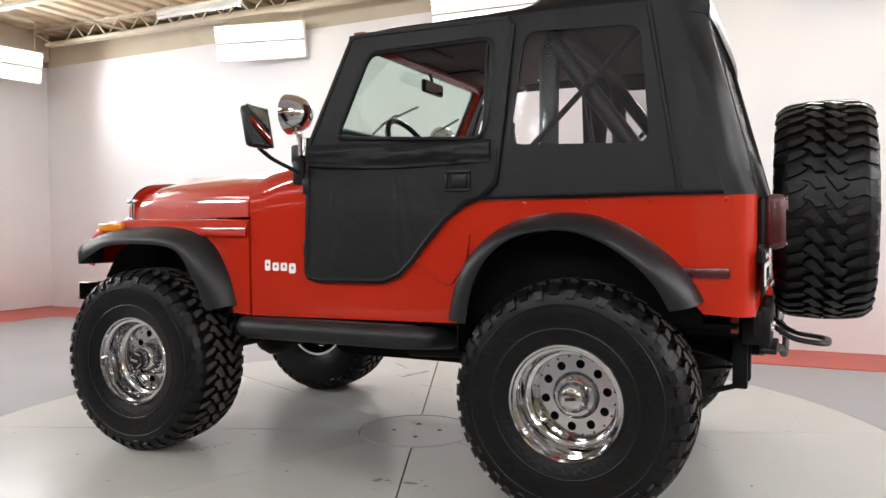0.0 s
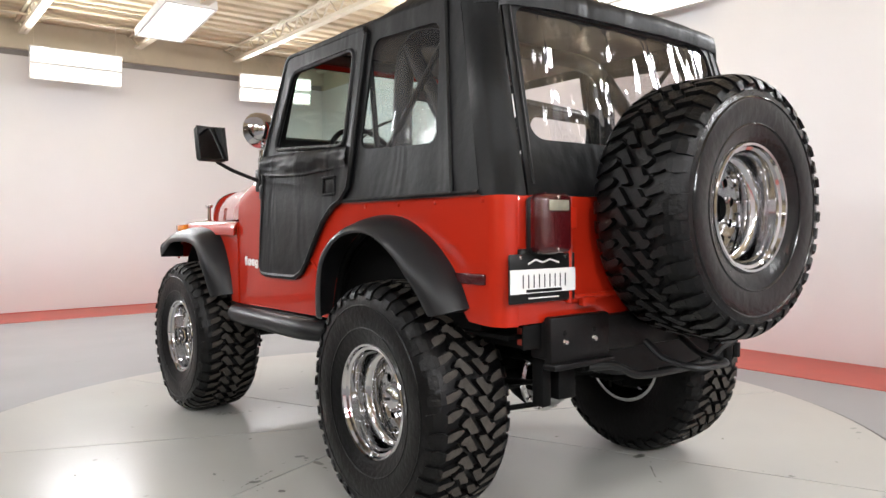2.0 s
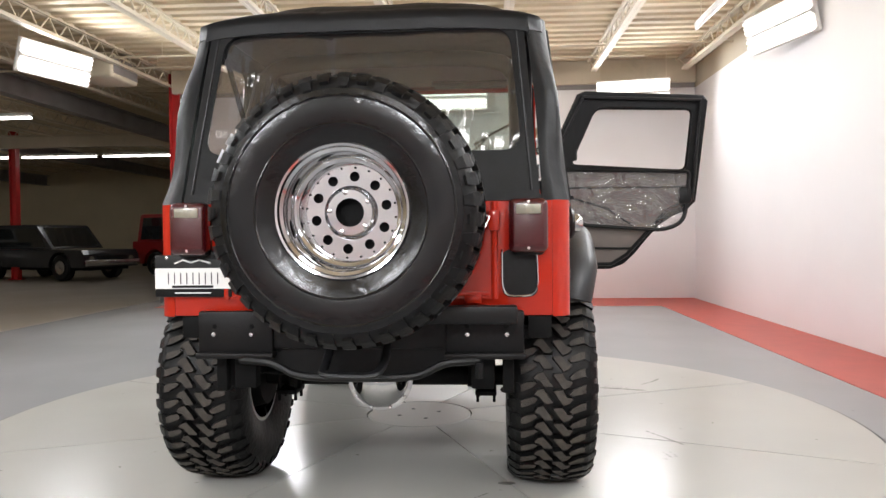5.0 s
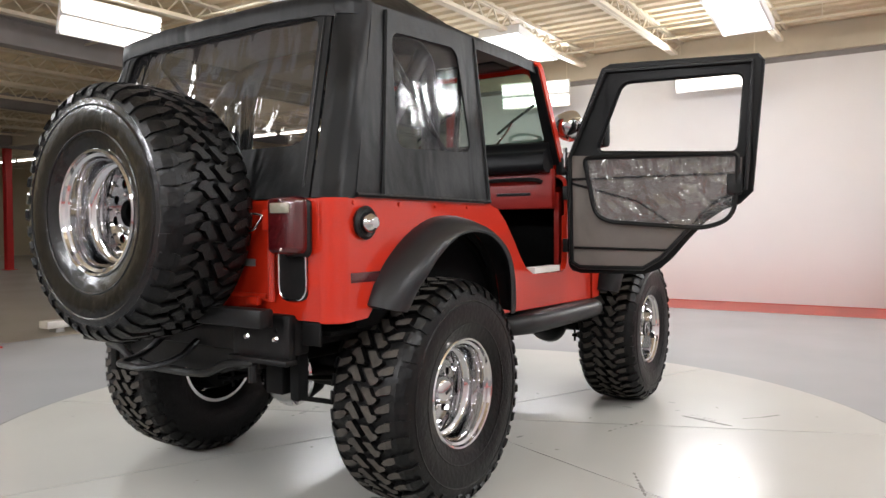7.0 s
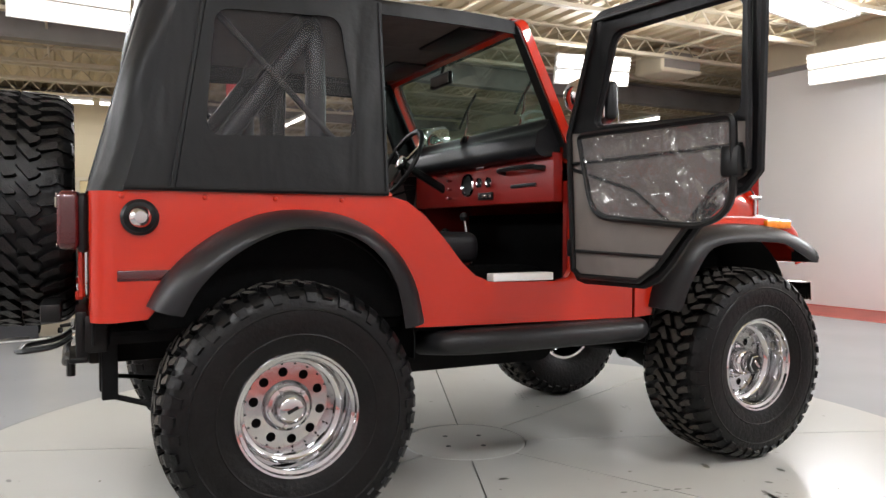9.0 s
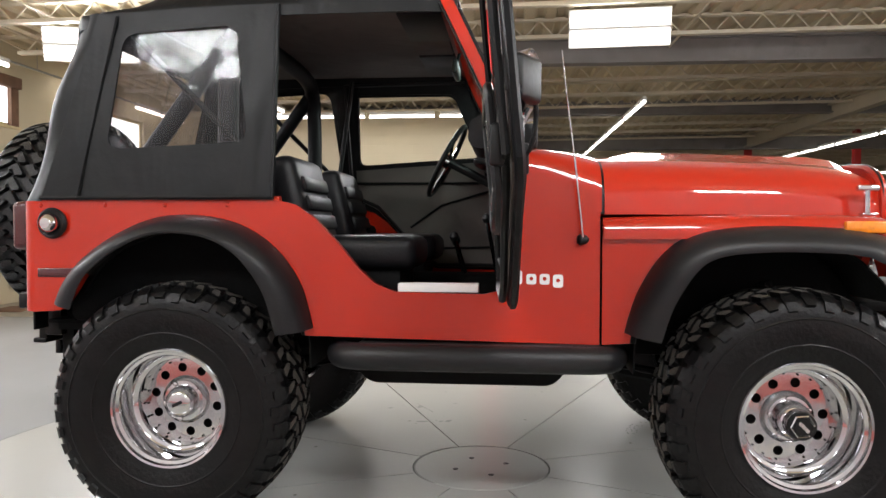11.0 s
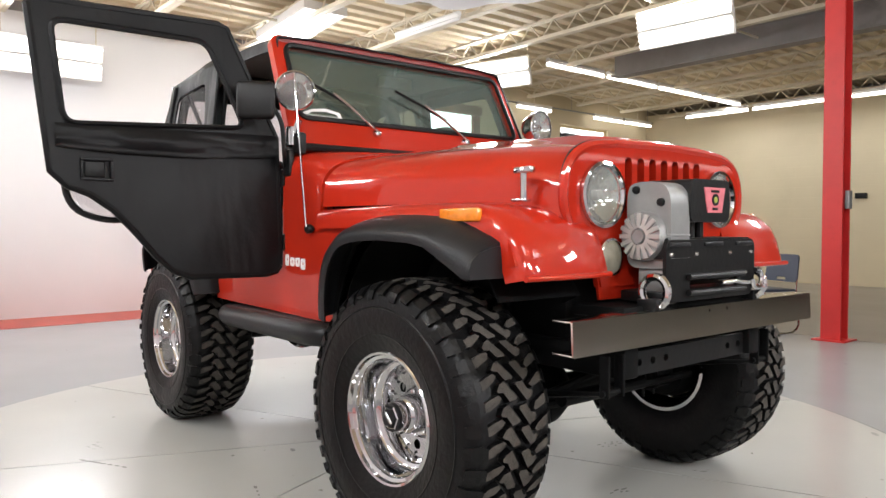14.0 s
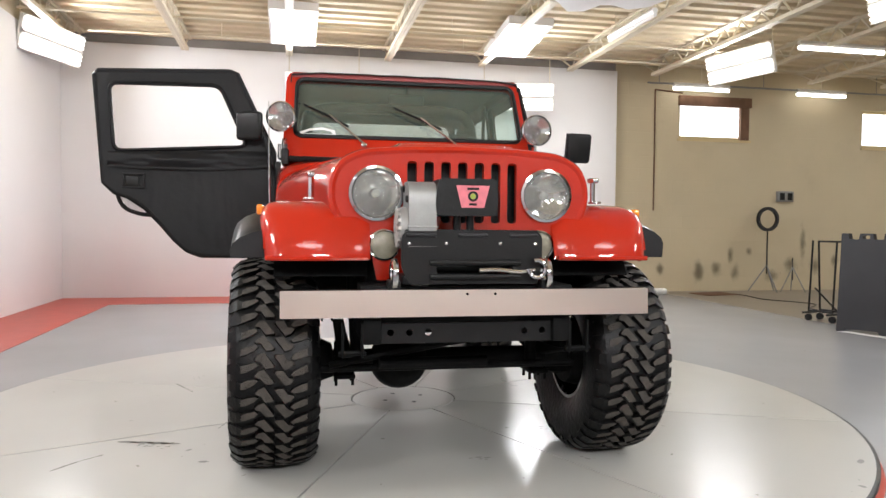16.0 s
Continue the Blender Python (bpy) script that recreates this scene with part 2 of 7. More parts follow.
def block_wall(name, base):
    """Painted concrete blocks: faint recessed joints, patchy paint, dirt low down in blots."""
    m = shader(name, base, 0.7, vary=0.06, vscale=1.2, stain=0.35, sscale=0.9, stain_col=[c * 0.8 for c in base])
    nt = m.node_tree
    n, li = nt.nodes, nt.links
    tc = n.new("ShaderNodeTexCoord")
    mp = n.new("ShaderNodeMapping")
    mp.inputs["Rotation"].default_value = (radians(90), 0, radians(90))
    sx = n.new("ShaderNodeSeparateXYZ")
    cb = n.new("ShaderNodeCombineXYZ")
    ad = n.new("ShaderNodeMath")
    li.new(tc.outputs["Object"], sx.inputs[0])
    li.new(sx.outputs[0], ad.inputs[0])
    li.new(sx.outputs[1], ad.inputs[1])
    li.new(ad.outputs[0], cb.inputs[0])
    li.new(sx.outputs[2], cb.inputs[1])
    b = n.new("ShaderNodeTexBrick")
    b.inputs["Scale"].default_value = 1
    b.inputs["Brick Width"].default_value, b.inputs["Row Height"].default_value = 0.4, 0.2
    b.inputs["Mortar Size"].default_value = 0.008
    li.new(cb.outputs[0], b.inputs["Vector"])
    bp = n.new("ShaderNodeBump")
    bp.invert = True
    bp.inputs["Strength"].default_value, bp.inputs["Distance"].default_value = 0.35, 0.01
    li.new(b.outputs["Fac"], bp.inputs["Height"])
    li.new(bp.outputs[0], n["Principled BSDF"].inputs["Normal"])
    return m


def add_folds(m, scale, stretch, strength):
    """Long soft folds under the grain of a stretched cloth."""
    n, li = m.node_tree.nodes, m.node_tree.links
    p = n["Principled BSDF"]
    fine = p.inputs["Normal"].links[0].from_node
    tc, mp, t, b = n.new("ShaderNodeTexCoord"), n.new("ShaderNodeMapping"), n.new("ShaderNodeTexNoise"), n.new("ShaderNodeBump")
    mp.inputs["Scale"].default_value = stretch
    mp.inputs["Rotation"].default_value = (radians(12), radians(18), 0)
    t.inputs["Scale"].default_value, t.inputs["Detail"].default_value, t.inputs["Distortion"].default_value = scale, 2, 0.8
    b.inputs["Strength"].default_value, b.inputs["Distance"].default_value = strength, 0.03
    li.new(tc.outputs["Object"], mp.inputs["Vector"])
    li.new(mp.outputs[0], t.inputs["Vector"])
    li.new(t.outputs["Fac"], b.inputs["Height"])
    li.new(b.outputs[0], fine.inputs["Normal"])
    return m


add_folds(M["vinyl"], 3.2, (1.5, 1.5, 0.45), 0.55)
add_folds(M["lining"], 5.0, (1.0, 1.0, 0.6), 0.4)
M["tan"] = block_wall("tan_block_paint", (0.56, 0.48, 0.33))


def floor_coat(name, base, rough, spots, dark):
    """Glossy floor coating with scuffs, drips and dull patches."""
    m = shader(name, base, rough, vary=0.05, vscale=0.9, rvary=0.03, bump=0.015, bscale=5, spec=0.16)
    nt = m.node_tree
    n, li = nt.nodes, nt.links
    p = n["Principled BSDF"]
    old = p.inputs["Base Color"].links[0].from_socket
    tc = n.new("ShaderNodeTexCoord")
    v = n.new("ShaderNodeTexVoronoi")
    v.inputs["Scale"].default_value = 4.0
    v.inputs["Randomness"].default_value = 1.0
    t = n.new("ShaderNodeTexNoise")
    t.inputs["Scale"].default_value, t.inputs["Detail"].default_value = 9, 5
    mx0 = n.new("ShaderNodeMix")
    mx0.data_type, mx0.blend_type = "RGBA", "LINEAR_LIGHT"
    mx0.inputs[0].default_value = 0.06
    li.new(tc.outputs["Object"], t.inputs["Vector"])
    li.new(tc.outputs["Object"], mx0.inputs[6])
    li.new(t.outputs["Color"], mx0.inputs[7])
    li.new(mx0.outputs[2], v.inputs["Vector"])
    r = n.new("ShaderNodeMapRange")
    r.inputs[1].default_value, r.inputs[2].default_value = spots, spots * 0.5
    r.inputs[3].default_value, r.inputs[4].default_value = 0, 0.75
    li.new(v.outputs["Distance"], r.inputs[0])
    mx = n.new("ShaderNodeMix")
    mx.data_type = "RGBA"
    li.new(r.outputs[0], mx.inputs[0])
    li.new(old, mx.inputs[6])
    mx.inputs[7].default_value = (*dark, 1)
    li.new(mx.outputs[2], p.inputs["Base Color"])
    return m


M["epoxy"] = floor_coat("grey_floor_epoxy", (0.29, 0.293, 0.30), 0.24, 0.035, (0.14, 0.13, 0.12))
M["disc"] = floor_coat("pale_turntable_coating", (0.43, 0.425, 0.395), 0.23, 0.05, (0.12, 0.11, 0.09))
M["concrete"] = shader("tan_concrete", (0.27, 0.235, 0.185), 0.42, vary=0.12, vscale=0.8, stain=0.5, sscale=0.7, stain_col=(0.22, 0.19, 0.15), bump=0.05,
                       bscale=30, rvary=0.1)


# ---- mesh helpers ----
def part(name, bm, material, parent=None, label="", angle=35, matrix=None):
    """Links a bmesh as one mesh object, under a parent where one is given."""
    me = bpy.data.meshes.new(name)
    bmesh.ops.recalc_face_normals(bm, faces=bm.faces)
    bm.to_mesh(me)
    bm.free()
    me.materials.append(material)
    for f in me.polygons:
        f.use_smooth = True
    me.set_sharp_from_angle(angle=radians(angle))
    ob = new(name, me)
    if parent:
        ob.parent = parent
    if matrix:
        ob.matrix_basis = matrix
    if label:
        ob["label"] = label
    return ob


def again(ob, matrix=None, parent=None):
    """The same mesh again as an object of its own."""
    o = ob.copy()
    scene.collection.objects.link(o)
    if parent:
        o.parent = parent
    if matrix:
        o.matrix_basis = matrix
    return o


def thing(name, label, category, matrix=None, group="", kind=""):
    e = new(name)
    e.empty_display_size = 0.2
    if matrix:
        e.matrix_basis = matrix
    return tagged(e, label, category, group, kind)


def box(bm, x0, x1, y0, y1, z0, z1, bevel=0.0, seg=2, m=None):
    r = bmesh.ops.create_cube(bm, size=1)
    vs = r["verts"]
    for v in vs:
        v.co = Vector(((x0 + x1) / 2 + v.co.x * (x1 - x0), (y0 + y1) / 2 + v.co.y * (y1 - y0), (z0 + z1) / 2 + v.co.z * (z1 - z0)))
    if m:
        for v in vs:
            v.co = m @ v.co
    if bevel:
        es = list({e for v in vs for e in v.link_edges})
        bmesh.ops.bevel(bm, geom=es, offset=bevel, segments=seg, affect="EDGES", profile=0.5)
    return bm


def B(x0, x1, y0, y1, z0, z1, bevel=0.0, seg=2, m=None):
    return box(bmesh.new(), x0, x1, y0, y1, z0, z1, bevel, seg, m)


def tube(bm, pts, r, seg=10, cap=True, flat=1.0):
    """A round bar swept along points."""
    pts = [Vector(p) for p in pts]
    rings = []
    up = None
    for i, p in enumerate(pts):
        d = (pts[min(i + 1, len(pts) - 1)] - pts[max(i - 1, 0)]).normalized()
        if up is None:
            up = Vector((0, 0, 1)) if abs(d.z) < 0.9 else Vector((0, 1, 0))
        s = d.cross(up).normalized()
        u = s.cross(d).normalized()
        up = u
        rr = r[i] if isinstance(r, (list, tuple)) else r
        rings.append([bm.verts.new(p + s * (math.cos(a) * rr) + u * (math.sin(a) * rr * flat))
                      for a in [2 * math.pi * k / seg for k in range(seg)]])
    for a, b in zip(rings, rings[1:]):
        for k in range(seg):
            bm.faces.new((a[k], a[(k + 1) % seg], b[(k + 1) % seg], b[k]))
    if cap:
        bm.faces.new(rings[0][::-1])
        bm.faces.new(rings[-1])
    return bm


def T(pts, r, seg=10, cap=True, flat=1.0):
    return tube(bmesh.new(), pts, r, seg, cap, flat)


def bend(pts, n=5):
    """Rounds the corners of a line of points."""
    pts = [Vector(p) for p in pts]
    out = [pts[0]]
    for a, b, c in zip(pts, pts[1:], pts[2:]):
        p, q = b.lerp(a, 0.35), b.lerp(c, 0.35)
        for k in range(n + 1):
            u = k / n
            out.append(p * (1 - u) ** 2 + b * 2 * u * (1 - u) + q * u * u)
    return out + [pts[-1]]


def lathe(bm, prof, seg=48, axis="y", at=(0, 0, 0), close=False):
    """Turns (radius, along) pairs round an axis through the point at."""
    at = Vector(at)
    rings = []
    for r, w in prof:
        ring = []
        for k in range(seg):
            a = 2 * math.pi * k / seg
            c, s = r * math.cos(a), r * math.sin(a)
            co = {"y": (c, w, s), "x": (w, c, s), "z": (c, s, w)}[axis]
            ring.append(bm.verts.new(at + Vector(co)))
        rings.append(ring)
    pairs = list(zip(rings, rings[1:])) + ([(rings[-1], rings[0])] if close else [])
    for a, b in pairs:
        for k in range(seg):
            bm.faces.new((a[k], a[(k + 1) % seg], b[(k + 1) % seg], b[k]))
    if not close:
        for ring, (r, w) in ((rings[0], prof[0]), (rings[-1], prof[-1])):
            if r < 0.02:
                bm.faces.new(ring)
    bmesh.ops.remove_doubles(bm, verts=bm.verts, dist=1e-5)
    return bm


def L(prof, seg=48, axis="y", at=(0, 0, 0), close=False):
    return lathe(bmesh.new(), prof, seg, axis, at, close)


def rounded(pts, radii, n=5):
    """A closed outline with its corners rounded."""
    out = []
    k = len(pts)
    for i, b in enumerate(pts):
        r = radii[i] if isinstance(radii, (list, tuple)) else radii
        a, c = Vector(pts[i - 1]), Vector(pts[(i + 1) % k])
        b = Vector(b)
        if r <= 0:
            out.append(b)
            continue
        p = b + (a - b).normalized() * min(r, (a - b).length * 0.49)
        q = b + (c - b).normalized() * min(r, (c - b).length * 0.49)
        for j in range(n + 1):
            u = j / n
            out.append(p * (1 - u) ** 2 + b * 2 * u * (1 - u) + q * u * u)
    return [(v[0], v[1]) for v in out]


def circle(cx, cy, r, n=20):
    return [(cx + r * math.cos(2 * math.pi * k / n), cy + r * math.sin(2 * math.pi * k / n)) for k in range(n)]


def panel(bm, outer, holes, place, th, bevel=0.0):
    """A sheet of thickness th with an outline and holes; place(u, v, w) puts it in space."""
    tmp = bmesh.new()
    for loop in [outer] + list(holes):
        vs = [tmp.verts.new((u, v, 0)) for u, v in loop]
        for a, b in zip(vs, vs[1:] + vs[:1]):
            tmp.edges.new((a, b))
    bmesh.ops.triangle_fill(tmp, use_beauty=True, edges=tmp.edges[:], normal=(0, 0, 1))
    bmesh.ops.dissolve_limit(tmp, angle_limit=0.01, verts=tmp.verts[:], edges=tmp.edges[:])
    tmp.verts.index_update()
    n = len(tmp.verts)
    top = [bm.verts.new(place(v.co.x, v.co.y, 0)) for v in tmp.verts]
    bot = [bm.verts.new(place(v.co.x, v.co.y, th)) for v in tmp.verts]
    for f in tmp.faces:
        ix = [v.index for v in f.verts]
        bm.faces.new([top[i] for i in ix])
        bm.faces.new([bot[i] for i in reversed(ix)])
    for e in tmp.edges:
        if len(e.link_faces) == 1:
            a, b = (v.index for v in e.verts)
            bm.faces.new((top[a], top[b], bot[b], bot[a]))
    tmp.free()
    if bevel:
        es = [e for e in bm.edges if len(e.link_faces) == 2 and e.calc_face_angle(0) > 1.2]
        bmesh.ops.bevel(bm, geom=es, offset=bevel, segments=2, affect="EDGES", profile=0.5)
    return bm


def P(outer, holes, place, th, bevel=0.0):
    return panel(bmesh.new(), outer, holes, place, th, bevel)


def loft(bm, rows, close=False):
    """A skin through rows of points."""
    vs = [[bm.verts.new(p) for p in row] for row in rows]
    for a, b in zip(vs, vs[1:]):
        n = len(a)
        for k in range(n if close else n - 1):
            bm.faces.new((a[k], a[(k + 1) % n], b[(k + 1) % n], b[k]))
    return bm


def thick(bm, t):
    """Gives an open skin thickness t."""
    bmesh.ops.recalc_face_normals(bm, faces=bm.faces)
    bmesh.ops.solidify(bm, geom=bm.faces[:], thickness=t)
    return bm


def mirror_y(bm):
    for v in bm.verts:
        v.co.y = -v.co.y
    bmesh.ops.reverse_faces(bm, faces=bm.faces)
    return bm


def rod(bm, a, b, w):
    """A square bar between two points, as bare vertices and faces."""
    a, b = Vector(a), Vector(b)
    d = (b - a).normalized()
    up = Vector((0, 0, 1)) if abs(d.z) < 0.95 else Vector((1, 0, 0))
    s = d.cross(up).normalized() * w / 2
    u = s.cross(d).normalized() * w / 2
    va = [bm.verts.new(a + x) for x in (s + u, s - u, -s - u, -s + u)]
    vb = [bm.verts.new(b + x) for x in (s + u, s - u, -s - u, -s + u)]
    for k in range(4):
        bm.faces.new((va[k], va[(k + 1) % 4], vb[(k + 1) % 4], vb[k]))
    bm.faces.new(va[::-1])
    bm.faces.new(vb)



# ---- the room ----
FZ = -0.05          # floor level beside the turntable, whose deck is z = 0
XF, XR, YR = 7.915, -6.86, -3.775   # front, rear and right show walls
DECK = 4.2          # top of the outer walls


def deck_z(x):
    """Underside of the gently sloping roof deck."""
    return 3.76 + 0.011 * x


def slab(name, x0, x1, y0, y1, z0, z1, material, label="", bevel=0.0, kind="structure"):
    return tagged(part(name, B(x0, x1, y0, y1, z0, z1, bevel), material), label, "", "", kind)


slab("floor_epoxy", XR - 0.2, XF + 0.2, YR - 0.3, 5.3, FZ - 0.2, FZ, M["epoxy"], "glossy grey coated showroom floor with scuffs")
slab("floor_concrete", XR - 0.2, 26, 5.3, 32, FZ - 0.2, FZ - 0.003, M["concrete"], "worn bare tan concrete workshop floor")
slab("floor_concrete_east", XF + 0.2, 26, YR - 0.3, 5.3, FZ - 0.2, FZ - 0.003, M["concrete"], "worn bare tan concrete workshop floor")
for n, a in (("floor_stripe_right", (XR, XF, YR, YR + 0.82)), ("floor_stripe_front", (XF - 1.15, XF, YR + 0.82, 4.75)),
             ("floor_stripe_rear", (XR, XR + 0.90, YR + 0.82, 4.45))):
    slab(n, *a, FZ, FZ + 0.004, M["stripe"], "red painted floor stripe along the white wall")

slab("wall_right", XR - 0.15, XF + 0.15, YR - 0.15, YR, FZ, 3.38, M["wall"], "tall plain white show wall with faint scuffs", 0.004)
slab("wall_front", XF, XF + 0.15, YR, 4.78, FZ, 3.38, M["wall"], "plain white show wall ending at a red post", 0.004)
slab("wall_rear", XR - 0.05, XR, YR, 4.52, FZ, 3.54, M["wall"], "plain white show wall in front of tan blockwork", 0.004)
slab("wall_right_upper", XR - 0.3, 26, YR - 0.45, YR - 0.3, FZ, DECK, M["tan"], "tan painted blockwork above the white wall")
slab("wall_east", 26, 26.2, YR - 0.45, 32, FZ, DECK, M["tan"], "tan painted blockwork end wall of the workshop")
slab("wall_north", -0.05, 26, 32, 32.2, FZ, DECK, M["tan"], "tan painted blockwork end wall of the workshop")
slab("wall_left", XR - 0.3, 0.11, 12.2, 12.4, FZ, 3.55, M["tan"], "cream painted workshop partition wall with a door")
slab("wall_left_return", -0.05, 0.11, 19.4, 32, FZ, 3.55, M["tan"], "cream painted workshop partition wall")
slab("wall_left_upper", XR - 0.3, -1.4, 13.6, 13.8, FZ, DECK, M["tan"], "tan painted blockwork behind the partition")
slab("wall_left_recess", XR - 0.3, 0.11, 19.2, 19.4, FZ, DECK, M["tan"], "tan painted blockwork at the back of a recess")
slab("baseboard_front", XF - 0.012, XF, YR + 0.02, 4.7, FZ + 0.004, FZ + 0.012, M["redpost"], "thin red edge at the wall foot")

# rear block wall with two high windows
WX = XR - 0.13
WINS = [(5.70, 7.00, 2.51, 3.18), (9.25, 10.80, 2.46, 3.12)]
part("wall_west", P([(YR - 0.4, FZ), (13.7, FZ), (13.7, DECK), (YR - 0.4, DECK)],
                    [[(a, c), (b, c), (b, d), (a, d)] for a, b, c, d in WINS],
                    lambda u, v, w: (WX - w, u, v), 0.22), M["tan"])
tagged(bpy.data.objects["wall_west"], "yellowish tan painted concrete block wall with dirt low down", "", "", "structure")
for i, (a, b, c, d) in enumerate(WINS):
    w = thing(f"window_{i + 1}", "small high window with bright daylight behind frosted panes", "window", kind="structure")
    fr = bmesh.new()
    for q in ((a, b, c, c + 0.05), (a, b, d - 0.05, d), (a, a + 0.05, c + 0.05, d - 0.05), (b - 0.05, b, c + 0.05, d - 0.05)):
        box(fr, WX - 0.12, WX - 0.06, q[0], q[1], q[2], q[3])
    part("window_frame", fr, M["doorpaint"], w)
    part("pane", B(WX - 0.10, WX - 0.09, a + 0.05, b - 0.05, c + 0.05, d - 0.05), M["pane"], w, "bright daylit pane")
    if i == 0:
        part("lintel", B(WX - 0.05, WX + 0.06, a - 0.02, b + 0.02, d - 0.12, d + 0.04, 0.006), M["rust"], w, "rusty roller blind box over the pane")
        part("side_trim", B(WX - 0.05, WX + 0.015, b - 0.16, b, c, d - 0.12), M["rust"], w, "brown weathered side post")
    part("window_sill", B(WX - 0.05, WX + 0.03, a - 0.03, b + 0.03, c - 0.04, c), M["doorpaint"], w)

# blots of dirt low on the block wall, fading out at their edges
def soot():
    m = bpy.data.materials.new("wall_soot")
    m.use_nodes = True
    n, li = m.node_tree.nodes, m.node_tree.links
    p = n["Principled BSDF"]
    p.inputs["Base Color"].default_value = (0.075, 0.055, 0.035, 1)
    p.inputs["Roughness"].default_value = 0.9
    tc = n.new("ShaderNodeTexCoord")
    ln = n.new("ShaderNodeVectorMath")
    ln.operation = "LENGTH"
    li.new(tc.outputs["UV"], ln.inputs[0])
    t = n.new("ShaderNodeTexNoise")
    t.inputs["Scale"].default_value, t.inputs["Detail"].default_value = 7, 5
    li.new(tc.outputs["Object"], t.inputs["Vector"])
    ad = n.new("ShaderNodeMath")
    ad.operation = "MULTIPLY_ADD"
    ad.inputs[1].default_value = 0.9
    li.new(t.outputs["Fac"], ad.inputs[0])
    li.new(ln.outputs["Value"], ad.inputs[2])
    r = n.new("ShaderNodeMapRange")
    r.interpolation_type = "SMOOTHSTEP"
    r.inputs[1].default_value, r.inputs[2].default_value = 1.30, 0.45
    r.inputs[3].default_value, r.inputs[4].default_value = 0.0, 0.5
    li.new(ad.outputs[0], r.inputs[0])
    li.new(r.outputs[0], p.inputs["Alpha"])
    return m


bm = bmesh.new()
uv = bm.loops.layers.uv.new("blot")
for y, z, ry, rz in ((6.11, 0.27, 0.17, 0.30), (6.80, 0.27, 0.13, 0.24), (6.70, 0.55, 0.10, 0.20), (6.45, 0.32, 0.14, 0.22), (7.05, 0.62, 0.10, 0.10), (7.50, 0.20, 0.22, 0.16),
                     (7.86, 0.40, 0.20, 0.22), (8.36, 0.37, 0.16, 0.24), (8.75, 0.45, 0.12, 0.20), (9.4, 0.5, 0.2, 0.22), (5.4, 0.32, 0.1, 0.16), (8.1, 0.75, 0.10, 0.5)):
    f = bm.faces.new([bm.verts.new((WX + 0.004, y + a * ry, z + c * rz)) for a, c in ((-1, -1), (1, -1), (1, 1), (-1, 1))])
    for lo, q in zip(f.loops, ((-1, -1), (1, -1), (1, 1), (-1, 1))):
        lo[uv].uv = q
tagged(part("wall_dirt", bm, soot()), "sooty brown blots on the block wall", "dirt", "", "stuff")

# conduit and sockets on the block wall
w = thing("wall_conduit", "thin brown pipe running down the tan block wall", "pipe")
part("pipe", T([(WX + 0.02, 5.25, 3.3), (WX + 0.02, 5.25, 1.3)], 0.012, 6), M["rust"], w)
part("upper_run", T([(WX + 0.02, 5.25, 3.3), (WX + 0.02, 5.75, 3.26)], 0.012, 6), M["rust"], w)
w = thing("wall_socket_box", "grey metal twin socket box on the block wall", "socket")
part("box", B(WX, WX + 0.07, 7.55, 7.86, 1.48, 1.66, 0.01), M["alu"], w)
for k in (7.63, 7.78):
    part("socket", B(WX + 0.07, WX + 0.075, k - 0.045, k + 0.045, 1.51, 1.63), M["black"], w, "dark socket face")

# door in the partition
d = thing("door_1", "closed flat cream painted door in the partition wall", "door", kind="structure")
part("leaf", B(-1.46, -0.64, 12.16, 12.2, FZ, 1.93, 0.004), M["doorpaint"], d)
fr = bmesh.new()
for q in ((-1.54, -1.47, FZ, 2.0), (-0.63, -0.56, FZ, 2.0), (-1.47, -0.63, 1.94, 2.0)):
    box(fr, q[0], q[1], 12.14, 12.21, q[2], q[3])
part("door_frame", fr, M["beam"], d)
part("door_handle", T([(-0.72, 12.16, 0.95), (-0.72, 12.1, 0.95)], 0.025, 8), M["steel"], d)
s = thing("wall_switch", "small dark switch box on the partition wall", "switch")
part("box", B(-2.5, -2.3, 12.15, 12.2, 1.55, 1.65, 0.008), M["black"], s)
s = thing("wall_outlet", "small grey outlet plate on the partition wall", "outlet")
part("plate", B(-0.2, -0.08, 12.18, 12.2, 0.30, 0.46, 0.004), M["alu"], s)

# ---- roof: corrugated deck, joists, girders, beams ----
bm = bmesh.new()
prof, x = [], XR - 0.3
while x < 26.2:
    prof += [(x, deck_z(x)), (x + 0.10, deck_z(x)), (x + 0.13, deck_z(x) + 0.045), (x + 0.23, deck_z(x) + 0.045)]
    x += 0.26
loft(bm, [[(u, YR - 0.5, z) for u, z in prof], [(u, 32.2, z) for u, z in prof]])
thick(bm, 0.02)
tagged(part("ceiling", bm, M["deck"], angle=20), "corrugated tan metal roof deck", "", "", "structure")
# added slab, hidden by the deck, to stop sky light leaking in
slab("sky_block_slab", XR - 0.5, 26.4, YR - 0.7, 32.4, DECK + 0.02, DECK + 0.15, M["girder"], "unseen slab above the deck that keeps sky light out")

JOIST_Y, JOIST_STEP, JOIST_DEEP = -3.50, 1.415, 0.245
y = JOIST_Y
